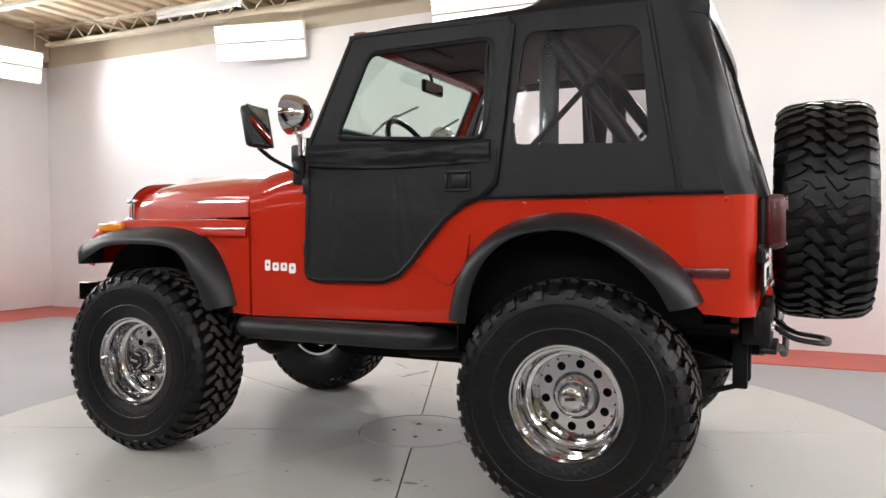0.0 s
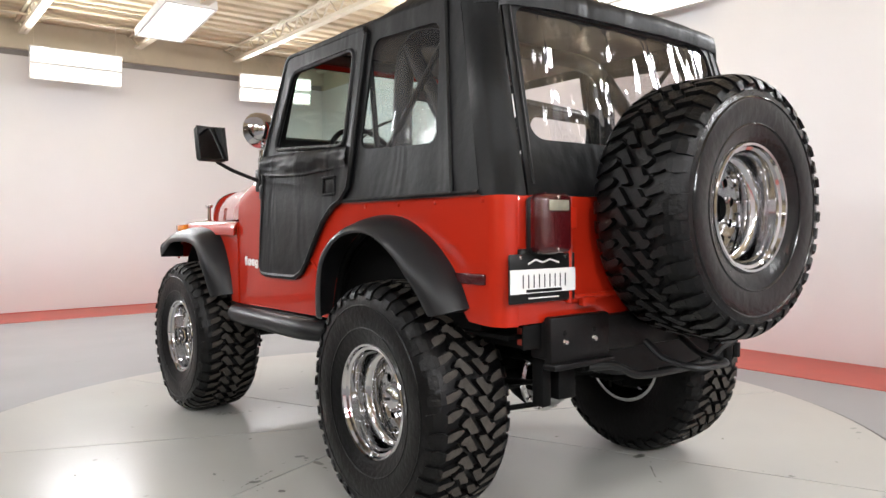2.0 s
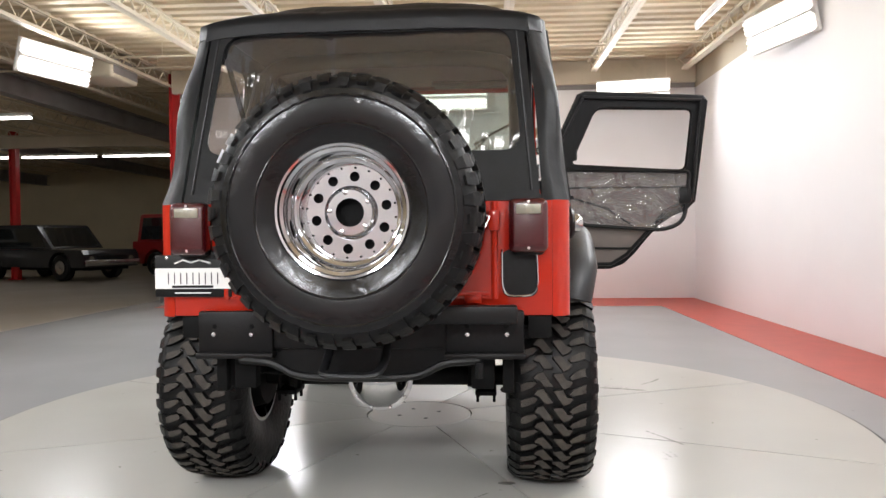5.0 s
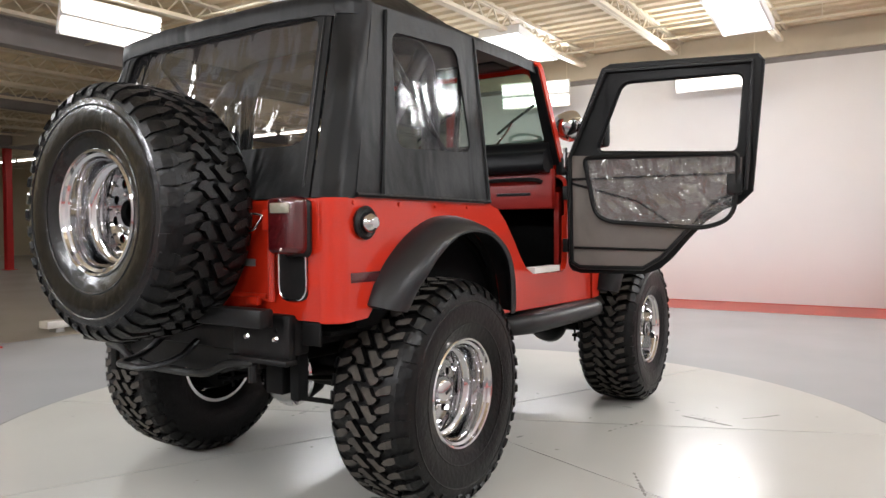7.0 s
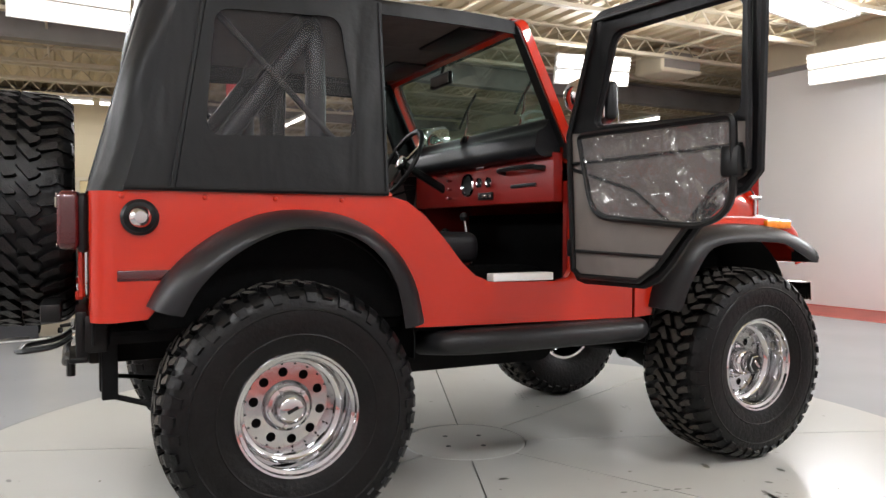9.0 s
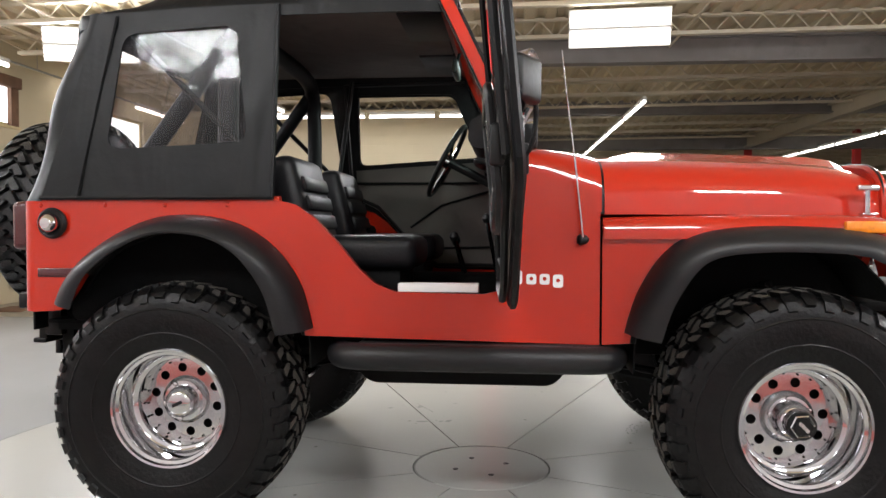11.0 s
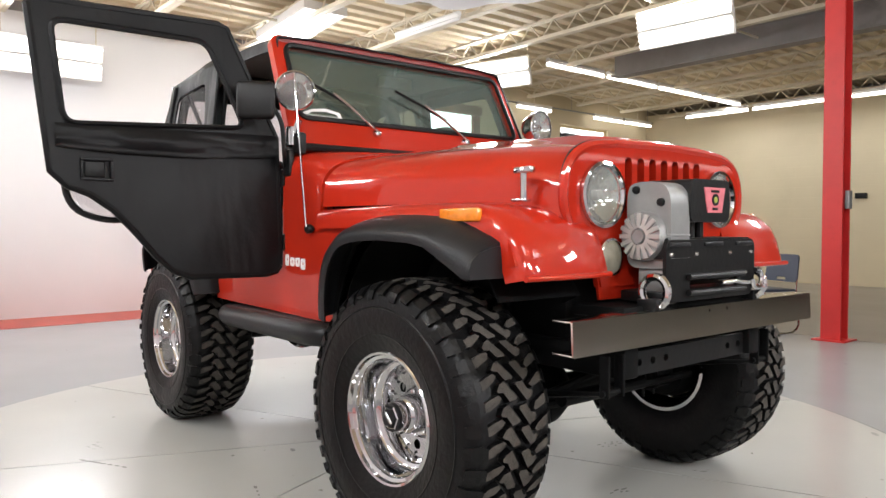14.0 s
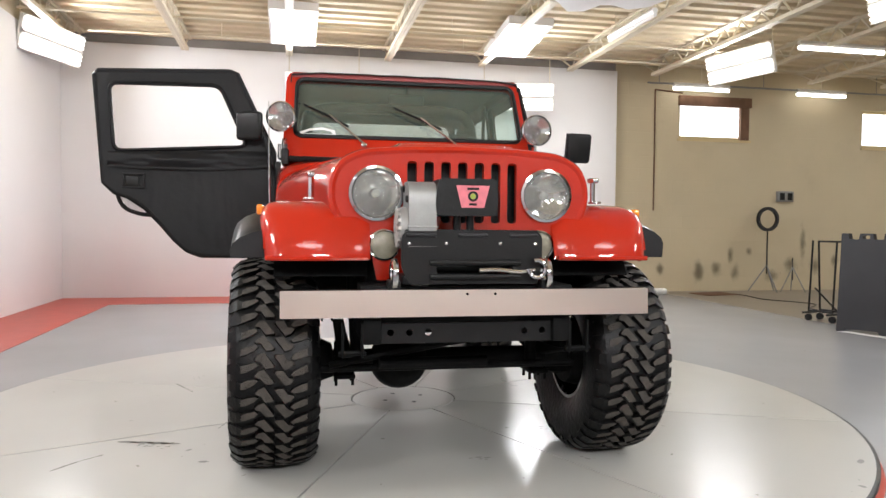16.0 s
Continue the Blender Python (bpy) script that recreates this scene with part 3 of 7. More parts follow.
while y < 30:
    bm = bmesh.new()
    x0, x1 = XR + 0.02, XF - 0.06 if y < 4.8 else 26
    low0, low1 = x0 + 0.30, x1 - 0.35
    for dd in (0.028, -0.028):
        rod(bm, (x0, y + dd, deck_z(x0) - 0.022), (x1, y + dd, deck_z(x1) - 0.022), 0.04)
        rod(bm, (low0, y + dd * 0.9, deck_z(low0) - JOIST_DEEP), (low1, y + dd * 0.9, deck_z(low1) - JOIST_DEEP), 0.045)
    rod(bm, (x0, y, deck_z(x0) - 0.03), (low0 + 0.12, y, deck_z(low0) - JOIST_DEEP), 0.018)
    rod(bm, (x1, y, deck_z(x1) - 0.03), (low1 - 0.12, y, deck_z(low1) - JOIST_DEEP), 0.018)
    x = low0 + 0.1
    while x < min(low1 - 0.4, 14 if y < 12 else 26):
        rod(bm, (x, y, deck_z(x) - JOIST_DEEP), (x + 0.2, y, deck_z(x) - 0.03), 0.016)
        rod(bm, (x + 0.2, y, deck_z(x) - 0.03), (x + 0.4, y, deck_z(x) - JOIST_DEEP), 0.016)
        x += 0.4
    tagged(part("ceiling_joist", bm, M["joist"]), "cream painted open web steel joist under the deck", "", "", "structure")
    y += JOIST_STEP


def ibeam(name, a, b, h, w, z, material, label):
    """A rolled steel beam from a to b, its underside at z."""
    bm = bmesh.new()
    ax, ay = a
    bx, by = b
    along_x = abs(bx - ax) > abs(by - ay)
    prof = [(-w / 2, 0), (w / 2, 0), (w / 2, 0.025), (0.012, 0.03), (0.012, h - 0.03), (w / 2, h - 0.025), (w / 2, h), (-w / 2, h), (-w / 2, h - 0.025), (-0.012, h - 0.03), (-0.012, 0.03), (-w / 2, 0.025)]
    if along_x:
        panel(bm, prof, [], lambda u, v, t: (ax + t, ay + u, z + v), bx - ax)
    else:
        panel(bm, prof, [], lambda u, v, t: (ax + u, ay + t, z + v), by - ay)
    return tagged(part(name, bm, material), label, "beam", "", "structure")


ibeam("girder", (-4.2, 7.3), (26, 7.3), 0.36, 0.22, 3.36, M["girder"], "grey steel girder across the workshop")
ibeam("girder", (XR - 0.1, 13.0), (26, 13.0), 0.36, 0.22, 3.50, M["girder"], "grey steel girder over the workshop")
ibeam("girder", (0.5, 18.4), (26, 18.4), 0.42, 0.24, 3.30, M["girder"], "grey steel girder over the workshop")
slab("beam_front", XF - 0.05, XF + 0.3, YR, 4.9, 3.46, 3.84, M["beam"], "tan boxed beam above the white wall")
slab("trim_front", XF + 0.02, XF + 0.12, YR, 4.8, 3.38, 3.46, M["girder"], "dark gap strip above the white wall")
slab("beam_right", XR, XF, YR - 0.2, YR - 0.02, 3.38, 3.74, M["beam"], "tan boxed beam above the white wall")
slab("trim_rear", XR - 0.10, XR - 0.02, YR, 4.5, 3.54, 3.67, M["girder"], "dark gap strip above the white wall")
for xx in (0.08, 7.05, 13.9):
    ibeam("cross_beam", (xx, 7.42), (xx, 30), 0.32, 0.2, 3.36, M["beam"], "tan painted steel cross beam")

# thin bridging pipes laid across the joists
for a, b in (((6.02, YR + 0.02), (6.02, 9.0)), ((6.72, -2.72), (6.72, 9.0)), ((-5.15, YR + 0.02), (-5.15, 10.0)), ((-6.0, -3.2), (-6.0, 10.0)), ((-1.9, YR + 0.02), (-1.9, 9.0)), ((2.4, YR + 0.02), (2.4, 9.0))):
    z = deck_z(a[0]) - JOIST_DEEP + 0.042
    pp = thing("ceiling_pipe", "thin pale painted pipe laid across the roof joists", "pipe", group="ceiling pipes")
    part("pipe", T([(*a, z), (*b, z)], 0.016, 8), M["joist"], pp)
    for k in range(4):
        q = a[1] + (b[1] - a[1]) * (k + 0.5) / 4
        part("hanger", T([(a[0], q, z), (a[0], q, deck_z(a[0]) + 0.02)], 0.005, 5), M["joist"], pp)


def steel_post(x, y):
    """A red I-section column on a base plate."""
    c = thing("steel_column", "red painted steel column standing on the concrete floor", "column", pose(x, y, FZ), "red columns")
    top = deck_z(x) - 0.01
    bm = bmesh.new()
    for a in ((-0.09, 0.09, -0.09, -0.075), (-0.09, 0.09, 0.075, 0.09), (-0.007, 0.007, -0.075, 0.075)):
        box(bm, *a, 0.015, top - FZ)
    part("shaft", bm, M["redpost"], c)
    part("base_plate", B(-0.15, 0.15, -0.15, 0.15, 0, 0.015, 0.003), M["redpost"], c)
    part("conduit_box", B(0.09, 0.13, -0.04, 0.04, 1.25, 1.42, 0.006), M["alu"], c, "small grey junction box")
    return c


for q in ((-0.03, 5.15), (8.0, 4.88), (10.1, 18.5), (7.4, 19.4), (14.6, 12.2), (19.2, 19.4)):
    steel_post(*q)


# ---- lights ----
def lamp(name, at, target, sx, sy, watts):
    la = bpy.data.lights.new(name, "AREA")
    la.shape, la.size, la.size_y, la.energy = "RECTANGLE", sx, sy, watts
    la.color = (0.955, 0.975, 1.01)
    o = new(name, la)
    o.matrix_world = look(at, target)
    return o


def light_bank(at, target, watts, lamp_on=True):
    """A hung fixture of two reflector troughs with bare tubes, tipped towards the turntable."""
    m = look(at, target)
    f = thing("light_bank", "hung white fluorescent fixture with two rows of lit tubes", "light fixture", m, "light banks round the turntable")
    hood = bmesh.new()
    box(hood, -0.56, 0.56, -0.21, 0.21, 0.03, 0.07, 0.01)
    part("housing", hood, M["fixture"], f)
    for s in (-1, 1):
        tr = bmesh.new()
        y0 = s * 0.105
        loft(tr, [[(-0.55, y0 - 0.10, -0.02), (-0.55, y0 - 0.06, 0.025), (-0.55, y0 + 0.06, 0.025), (-0.55, y0 + 0.10, -0.02)],
                  [(0.55, y0 - 0.10, -0.02), (0.55, y0 - 0.06, 0.025), (0.55, y0 + 0.06, 0.025), (0.55, y0 + 0.10, -0.02)]])
        thick(tr, 0.003)
        part("reflector", tr, M["fixture"], f)
        for k in (-1, 0, 1):
            part("tube", T([(-0.54, y0 + k * 0.052, -0.012), (0.54, y0 + k * 0.052, -0.012)], 0.019, 8), M["tube"], f, "lit fluorescent tube")
    for sx in (-0.5, 0.5):
        inv = m.inverted()
        top = m @ Vector((sx, 0, 0.07))
        part("hanger", T([(sx, 0, 0.07), inv @ Vector((top.x, top.y, deck_z(top.x)))], 0.006, 5), M["joist"], f)
    if lamp_on:
        for s in (-1, 1):
            o = lamp("bank_lamp", at, target, 1.0, 0.155, watts / 2)
            o.matrix_world = m @ Matrix.Translation((0, s * 0.108, -0.034))
            o.data.spread = radians(155)


for y in (-2.67, 0.14, 2.92):
    light_bank((7.35, y, 3.20), (1.5, y * 0.6, 1.9), LAMP_W * (0.7 if y < -2 else 1.3))
for x in (3.87, 1.05, -2.3, -5.7):
    light_bank((x, -3.52, 3.24), (x * 0.75, 0.5, 2.3), LAMP_W * (0.7 if x < -5 else 1.0))
for y in (-0.17, 2.72):
    light_bank((-6.5, y, 2.98), (-1.5, y * 0.6, 1.8), LAMP_W * 1.35)
for x in (-4.94, -1.65, 1.38, 4.9):
    light_bank((x, 5.42 if x < -4 else 5.1, 3.28), (x * 0.7, -0.5, 1.8), LAMP_W * 0.85)


def troffer(x, y, z, tip):
    f = thing("troffer_light", "slung flat fluorescent panel with a bright diffuser", "light fixture", pose(x, y, z, 0, tip, 0), "troffers")
    fr = bmesh.new()
    for q in ((-0.6, 0.6, -0.29, -0.26), (-0.6, 0.6, 0.26, 0.29), (-0.6, -0.57, -0.26, 0.26), (0.57, 0.6, -0.26, 0.26)):
        box(fr, *q, -0.05, 0.05)
    box(fr, -0.57, 0.57, -0.26, 0.26, 0.02, 0.05)
    part("frame", fr, M["fixture"], f)
    part("diffuser", B(-0.57, 0.57, -0.26, 0.26, -0.04, -0.02), M["tube"], f, "glowing diffuser")
    part("stem", T([(0.3, 0, 0.05), (0.3, 0, deck_z(x) - z)], 0.012, 6), M["joist"], f)
    part("stem", T([(-0.3, 0, 0.05), (-0.3, 0, deck_z(x) - z)], 0.012, 6), M["joist"], f)
    lamp("troffer_lamp", (x, y, z - 0.08), (x * 0.9, y, 0), 1.1, 0.5, LAMP_W * 0.25)


for q in ((5.45, 2.24, 3.5, 6), (5.45, -0.53, 3.5, 6), (-5.15, -0.62, 3.5, -6), (-5.1, 2.27, 3.5, -6)):
    troffer(*q)


def strip_row(a, b, n, watts=0.0):
    """A run of bare strip lights end to end under the roof."""
    a, b = Vector(a), Vector(b)
    for k in range(n):
        p, q = a.lerp(b, (k + 0.04) / n), a.lerp(b, (k + 0.96) / n)
        d = (q - p).normalized()
        s = thing("strip_light", "long bare fluorescent strip light under the roof", "light fixture", group="strip lights")
        part("channel", T([p + Vector((0, 0, 0.06)), q + Vector((0, 0, 0.06))], 0.04, 6), M["fixture"], s)
        part("tube", T([p, q], 0.028, 6), M["strip"], s, "lit fluorescent tube")
        part("hanger", T([(p + q) / 2 + Vector((0, 0, 0.08)), (*((p + q) / 2).xy, deck_z((p.x + q.x) / 2))], 0.006, 5), M["joist"], s)
    if watts:
        c = (a + b) / 2
        o = lamp("strip_lamp", (c.x, c.y, c.z - 0.1), (c.x, c.y, 0), 0.15, 0.15, watts)
        if abs(b.x - a.x) > abs(b.y - a.y):
            o.data.size = (b - a).length
        else:
            o.data.size_y = (b - a).length


strip_row((-4.4, 5.9, 3.42), (-4.4, 11.6, 3.42), 4, 40)
for a, b in ((5.41, 6.50), (7.70, 8.72), (9.98, 11.0), (11.02, 12.05)):
    strip_row((-6.75, a, 3.29), (-6.75, b, 3.29), 1)
cd = thing("light_conduit", "thin grey conduit between the strip lights", "pipe")
part("pipe", T([(-6.75, 5.0, 3.36), (-6.75, 12.1, 3.36)], 0.016, 6), M["alu"], cd)
for y in (5.2, 7.1, 9.3, 11.9):
    part("hanger", T([(-6.75, y, 3.36), (-6.75, y, deck_z(-6.75))], 0.006, 5), M["alu"], cd)
strip_row((-5.4, 11.2, 3.25), (0.2, 11.2, 3.25), 4, 40)
strip_row((2.6, 10, 3.3), (2.6, 29, 3.3), 8, 45)
strip_row((9.0, 8, 3.3), (9.0, 29, 3.3), 9, 45)
strip_row((15.5, 8, 3.3), (15.5, 29, 3.3), 9, 45)
strip_row((12.0, 1.0, 3.3), (22, 1.0, 3.3), 5, 40)

for a, b in (((4.87, -2.95, 3.50), (3.66, -2.95, 3.50)), ((-4.6, 3.35, 3.40), (-3.4, 3.35, 3.40))):
    s = thing("unlit_strip_light", "single white strip light, switched off, under the joists", "light fixture", group="unlit strips")
    part("channel", T([(a[0], a[1], a[2] + 0.05), (b[0], b[1], b[2] + 0.05)], 0.035, 6), M["fixture"], s)
    part("tube", T([a, b], 0.022, 10), M["fixture"], s, "unlit white tube")
    for q in (0.15, 0.85):
        x = a[0] + (b[0] - a[0]) * q
        part("hanger", T([(x, a[1], a[2] + 0.07), (x, a[1], deck_z(x))], 0.006, 5), M["joist"], s)

# long cloth slung beside the turntable to soften the light
rows = []
for i in range(0, 9):
    row = []
    for k in range(56):
        a = 2 * math.pi * k / 56
        q = i / 8
        rr = q * (1 + 0.025 * math.sin(14 * a))
        row.append((-0.3 + 3.0 * rr * math.cos(a), 2.45 + 1.4 * rr * math.sin(a),
                    3.26 + 0.13 * q ** 3 - 0.03 * q * math.sin(14 * a + 1) - 0.03 * math.cos(i * 1.7) + 0.05 * noise.noise((rr * math.cos(a) * 3, rr * math.sin(a) * 2, 5))))
    rows.append(row)
rows[0] = [(-0.3, 2.45, 3.23 + 0.0001 * k) for k in range(56)]
cl = thing("diffuser_canopy", "long billowing white cloth slung under the roof joists", "canopy")
part("cloth", thick(loft(bmesh.new(), rows, True), 0.004), M["cloth"], cl, angle=60)
part("hoop", T([(-0.3 + 3.03 * math.cos(a), 2.45 + 1.42 * math.sin(a), 3.41) for a in [k * math.pi / 24 for k in range(49)]], 0.015, 6), M["joist"], cl)
for k in range(6):
    a = k * math.pi / 3
    p = (-0.3 + 3.0 * math.cos(a), 2.45 + 1.4 * math.sin(a))
    part("cord", T([(*p, 3.40), (*p, deck_z(p[0]))], 0.005, 4), M["joist"], cl)

hv = thing("ceiling_heater", "pale boxy unit heater hung from the joists", "heater", pose(6.5, 5.3, 3.58))
part("casing", B(-0.4, 0.4, -0.3, 0.3, -0.2, 0.16, 0.05, 3), M["joist"], hv)
part("grille", B(-0.36, 0.36, -0.305, -0.3, -0.14, 0.1), M["girder"], hv)
part("hanger", T([(0, 0, 0.16), (0, 0, 0.26)], 0.015, 6), M["joist"], hv)

# ---- turntable ----
tt = thing("turntable", "round raised pale vehicle turntable with eight deck plates", "turntable")
part("base", L([(0.01, FZ), (2.355, FZ), (2.355, -0.02), (0.01, -0.02)], 96, "z"), M["black"], tt)
part("skirt", L([(2.360, FZ), (2.428, FZ), (2.408, -0.022), (2.360, -0.022)], 128, "z", close=True), M["stripe"], tt, "red painted rim")
part("edge_trim", L([(2.357, -0.021), (2.410, -0.021), (2.410, -0.004), (2.396, -0.001), (2.357, -0.001)], 128, "z", close=True), M["black"], tt, "dark edge strip", 15)
R0, R1, GAP, A0 = 0.305, 2.393, 0.0036, radians(22.5)
out = []
for r, sgn in ((R1, 1), (R0, -1)):
    da = A0 - GAP / r
    ks = range(17) if sgn > 0 else range(16, -1, -1)
    out += [(r * math.cos(-da + 2 * da * k / 16), r * math.sin(-da + 2 * da * k / 16)) for k in ks]
first = part("deck_plate", P(out, [], lambda u, v, w: (u, v, -w), 0.018), M["disc"], tt)
for k in range(1, 8):
    again(first, pose(0, 0, 0, 0, 0, 45 * k))
part("hub_plate", L([(0.005, 0), (0.292, 0), (0.298, -0.004), (0.298, -0.018), (0.005, -0.018)], 64, "z"), M["disc"], tt, "round centre cover", 15)
for k in range(4):
    a = k * math.pi / 2 + 0.4
    part("bolt", L([(0.004, 0.0015), (0.012, 0.0015), (0.013, 0.0)], 10, "z", (0.12 * math.cos(a), 0.12 * math.sin(a), 0)), M["black"], tt)

# tyre prints, drips and scuffs on the deck plates
DIRT = {"oily": shader("oily_drip", (0.05, 0.05, 0.035), 0.3, vary=0.4, vscale=20), "scuff": shader("grey_scuff", (0.24, 0.235, 0.215), 0.24, vary=0.2, vscale=25), "print": shader("tyre_print", (0.10, 0.095, 0.08), 0.5, vary=0.4, vscale=30)}
rnd = random.Random(11)


def blot(bm, cx, cy, r, stretch, turn, n=14):
    """One flat ragged spot on the deck."""
    ring = []
    for j in range(n):
        q = 2 * math.pi * j / n
        u, v = r * stretch * math.cos(q) * rnd.uniform(0.75, 1.2), r * math.sin(q) * rnd.uniform(0.65, 1.2)
        ring.append(bm.verts.new((cx + u * math.cos(turn) - v * math.sin(turn), cy + u * math.sin(turn) + v * math.cos(turn), 0.0008)))
    bm.faces.new(ring)


# tread prints: rows of small bars
bm = bmesh.new()
for x, y, a, rows_, cols in ((0.79, 0.72, 1.15, 3, 8), (1.24, 0.64, 0.3, 2, 3), (0.70, -1.25, 1.35, 3, 6), (-0.75, -1.23, 0.2, 2, 3), (-1.0, -0.60, 0.6, 2, 4), (1.16, 0.18, 1.2, 2, 3)):
    for i in range(rows_):
        for k in range(cols):
            if rnd.random() < 0.25:
                continue
            u, v = (k - cols / 2) * 0.034 + rnd.uniform(-0.008, 0.008), (i - rows_ / 2) * 0.028 + rnd.uniform(-0.006, 0.006)
            blot(bm, x + u * math.cos(a) - v * math.sin(a), y + u * math.sin(a) + v * math.cos(a), rnd.uniform(0.003, 0.006), rnd.uniform(1.8, 3.2), a + 0.6 + rnd.uniform(-0.4, 0.4), 8)
tagged(part("floor_marks", bm, DIRT["print"]), "dark tyre prints of small tread marks on the turntable", "dirt", "", "stuff")

# oily spots and short drips
bm = bmesh.new()
for x, y, r in ((0.83, -1.09, 0.010), (1.51, 1.78, 0.014), (-1.64, -1.64, 0.012), (1.78, 1.55, 0.011), (-0.20, 0.74, 0.018), (-0.34, 0.72, 0.016), (-0.39, 1.04, 0.014), (-0.56, 1.0, 0.013), (-0.19, 1.14, 0.007),
                (-1.18, -0.48, 0.020), (-1.59, -1.70, 0.012), (1.01, -1.01, 0.012), (0.76, -0.82, 0.014), (-0.12, -0.56, 0.012), (-0.24, 0.73, 0.01), (1.75, -0.35, 0.010), (0.35, 1.5, 0.008),
                (1.9, 0.9, 0.009), (-1.95, 0.35, 0.010), (-1.75, -0.75, 0.009)):
    blot(bm, x, y, r, rnd.uniform(1.3, 2.4), rnd.uniform(0, 3.1))
    for k in range(rnd.randint(1, 3)):
        blot(bm, x + rnd.uniform(-0.12, 0.12), y + rnd.uniform(-0.12, 0.12), rnd.uniform(0.002, 0.005), rnd.uniform(1.0, 1.8), rnd.uniform(0, 3.1), 8)
tagged(part("floor_marks", bm, DIRT["oily"]), "dark oily spots and drips on the turntable", "dirt", "", "stuff")

# faint grey scuffs
bm = bmesh.new()
for a, b, w in (((0.65, -1.40), (0.72, -1.16), 0.020), ((0.84, -1.45), (0.92, -1.53), 0.007), ((0.92, -1.53), (1.02, -1.60), 0.009), ((-0.42, 1.12), (-0.30, 0.92), 0.006), ((-1.30, -0.40), (-1.40, -0.30), 0.006),
                ((-0.60, -1.35), (-0.35, -1.22), 0.010), ((0.2, -0.9), (0.5, -1.0), 0.008)):
    for k in range(7):
        q = (k + 0.5) / 7
        blot(bm, a[0] + (b[0] - a[0]) * q, a[1] + (b[1] - a[1]) * q, w * rnd.uniform(0.5, 1.0), 2.4, math.atan2(b[1] - a[1], b[0] - a[0]), 10)
tagged(part("floor_marks", bm, DIRT["scuff"]), "faint grey rubber scuffs on the turntable", "dirt", "", "stuff")

# ---- the off-road vehicle on the turntable ----
jeep = thing("off_road_vehicle", "lifted red open-body off-roader with black soft top and chrome wheels", "car", pose(0, 0.022, 0, 0, 0, -0.8))
W = 0.74


def J(name, bm, material, label="", parent=None, angle=35, matrix=None):
    return part(name, bm, M[material], parent or jeep, label, angle, matrix)


def sides(name, make, material, label="", angle=35, parent=None):
    """The same part on the left and, mirrored, on the right."""
    a = J(name, make(), material, label, parent, angle)
    b = J(name, mirror_y(make()), material, label, parent, angle)
    return a, b


def side_y(z):
    return W - max(0.0, z - 1.155) * 0.11


# -- tub --
ARCH_R = [(-0.590, 0.680), (-0.606, 0.76), (-0.645, 0.88), (-0.718, 0.975), (-0.822, 1.038), (-0.95, 1.070), (-1.09, 1.070), (-1.215, 1.033), (-1.312, 0.975),
          (-1.40, 0.895), (-1.462, 0.80)]
CUT = [(-0.68, 1.155), (-0.62, 1.14), (-0.55, 1.09), (-0.47, 1.005), (-0.40, 0.92), (-0.34, 0.865), (-0.27, 0.838), (0.04, 0.832), (0.09, 0.845), (0.112, 0.88)]


def tub_side():
    out = [(-1.595, 1.155)] + CUT + [(0.115, 1.12), (0.43, 1.12), (0.43, 0.664)] + ARCH_R + [(-1.50, 0.758), (-1.595, 0.752)]
    return P(out, [], lambda u, v, w: (u, W - w, v), 0.03, 0.006)


sides("side_panel", tub_side, "red")
sides("arch_edge", lambda: T([(x, W - 0.017, z) for x, z in ARCH_R[:-1]], 0.0175, 8), "chassis", "black arch edge")
bm = bmesh.new()
for s in (1, -1):
    loft(bm, [[(-1.595 - 0.065 * math.sin(a), s * (W - 0.065 + 0.065 * math.cos(a)), z) for a in [k * math.pi / 16 for k in range(9)]]
              for z in (0.752, 0.76, 0.9, 1.05, 1.15, 1.155)])
box(bm, -1.660, -1.630, -W + 0.065, W - 0.065, 0.755, 1.155, 0.004)
J("rear_panel", bm, "red")


def cap_rail():
    b = bmesh.new()
    tube(b, [(-0.68, W - 0.012, 1.158), (-1.585, W - 0.012, 1.158)], 0.014, 8)
    return b


sides("cap_rail", cap_rail, "red")
for s in (1, -1):
    for x in (-0.87, -1.10, -1.325, -1.57):
        J("rivet", L([(0.002, 0.006), (0.006, 0.005), (0.009, 0.0)], 8, "y", (x, 0, 1.140)), "red",
          matrix=pose(0, s * W, 0, 0, 0, 0) @ (Matrix.Identity(4) if s > 0 else Matrix.Diagonal((1, -1, 1, 1))))
# tailgate, raised on the rear panel
J("tailgate", P(rounded([(-0.47, 0.815), (0.47, 0.815), (0.47, 1.150), (-0.47, 1.150)], 0.01), [], lambda u, v, w: (-1.677 + w, u, v), 0.018, 0.004), "red")
J("tailgate_rib", B(-1.687, -1.675, -0.455, 0.455, 0.825, 0.84, 0.003), "red")
for s in (1, -1):
    J("tailgate_edge", T([(-1.678, s * 0.475, 0.815), (-1.678, s * 0.475, 1.15)], 0.012, 8), "red")
    J("tailgate_hinge", B(-1.700, -1.675, s * 0.40 - 0.03, s * 0.40 + 0.03, 0.80, 0.83, 0.005), "red")
    lt = J("latch", B(-1.700, -1.675, s * 0.475 - 0.02, s * 0.475 + 0.02, 1.05, 1.12, 0.006), "red", "red tailgate latch")
    if s < 0:
        J("latch_ring", T(bend([(-1.700, s * 0.46, 1.10), (-1.720, s * 0.44, 1.05), (-1.720, s * 0.40, 1.05), (-1.705, s * 0.40, 1.11), (-1.700, s * 0.46, 1.10)], 3), 0.004, 6),
      "steel", "steel wire catch", lt)
J("badge", B(-1.681, -1.677, -0.40, -0.28, 0.93, 0.955, 0.002), "alu", "small worn grey badge")

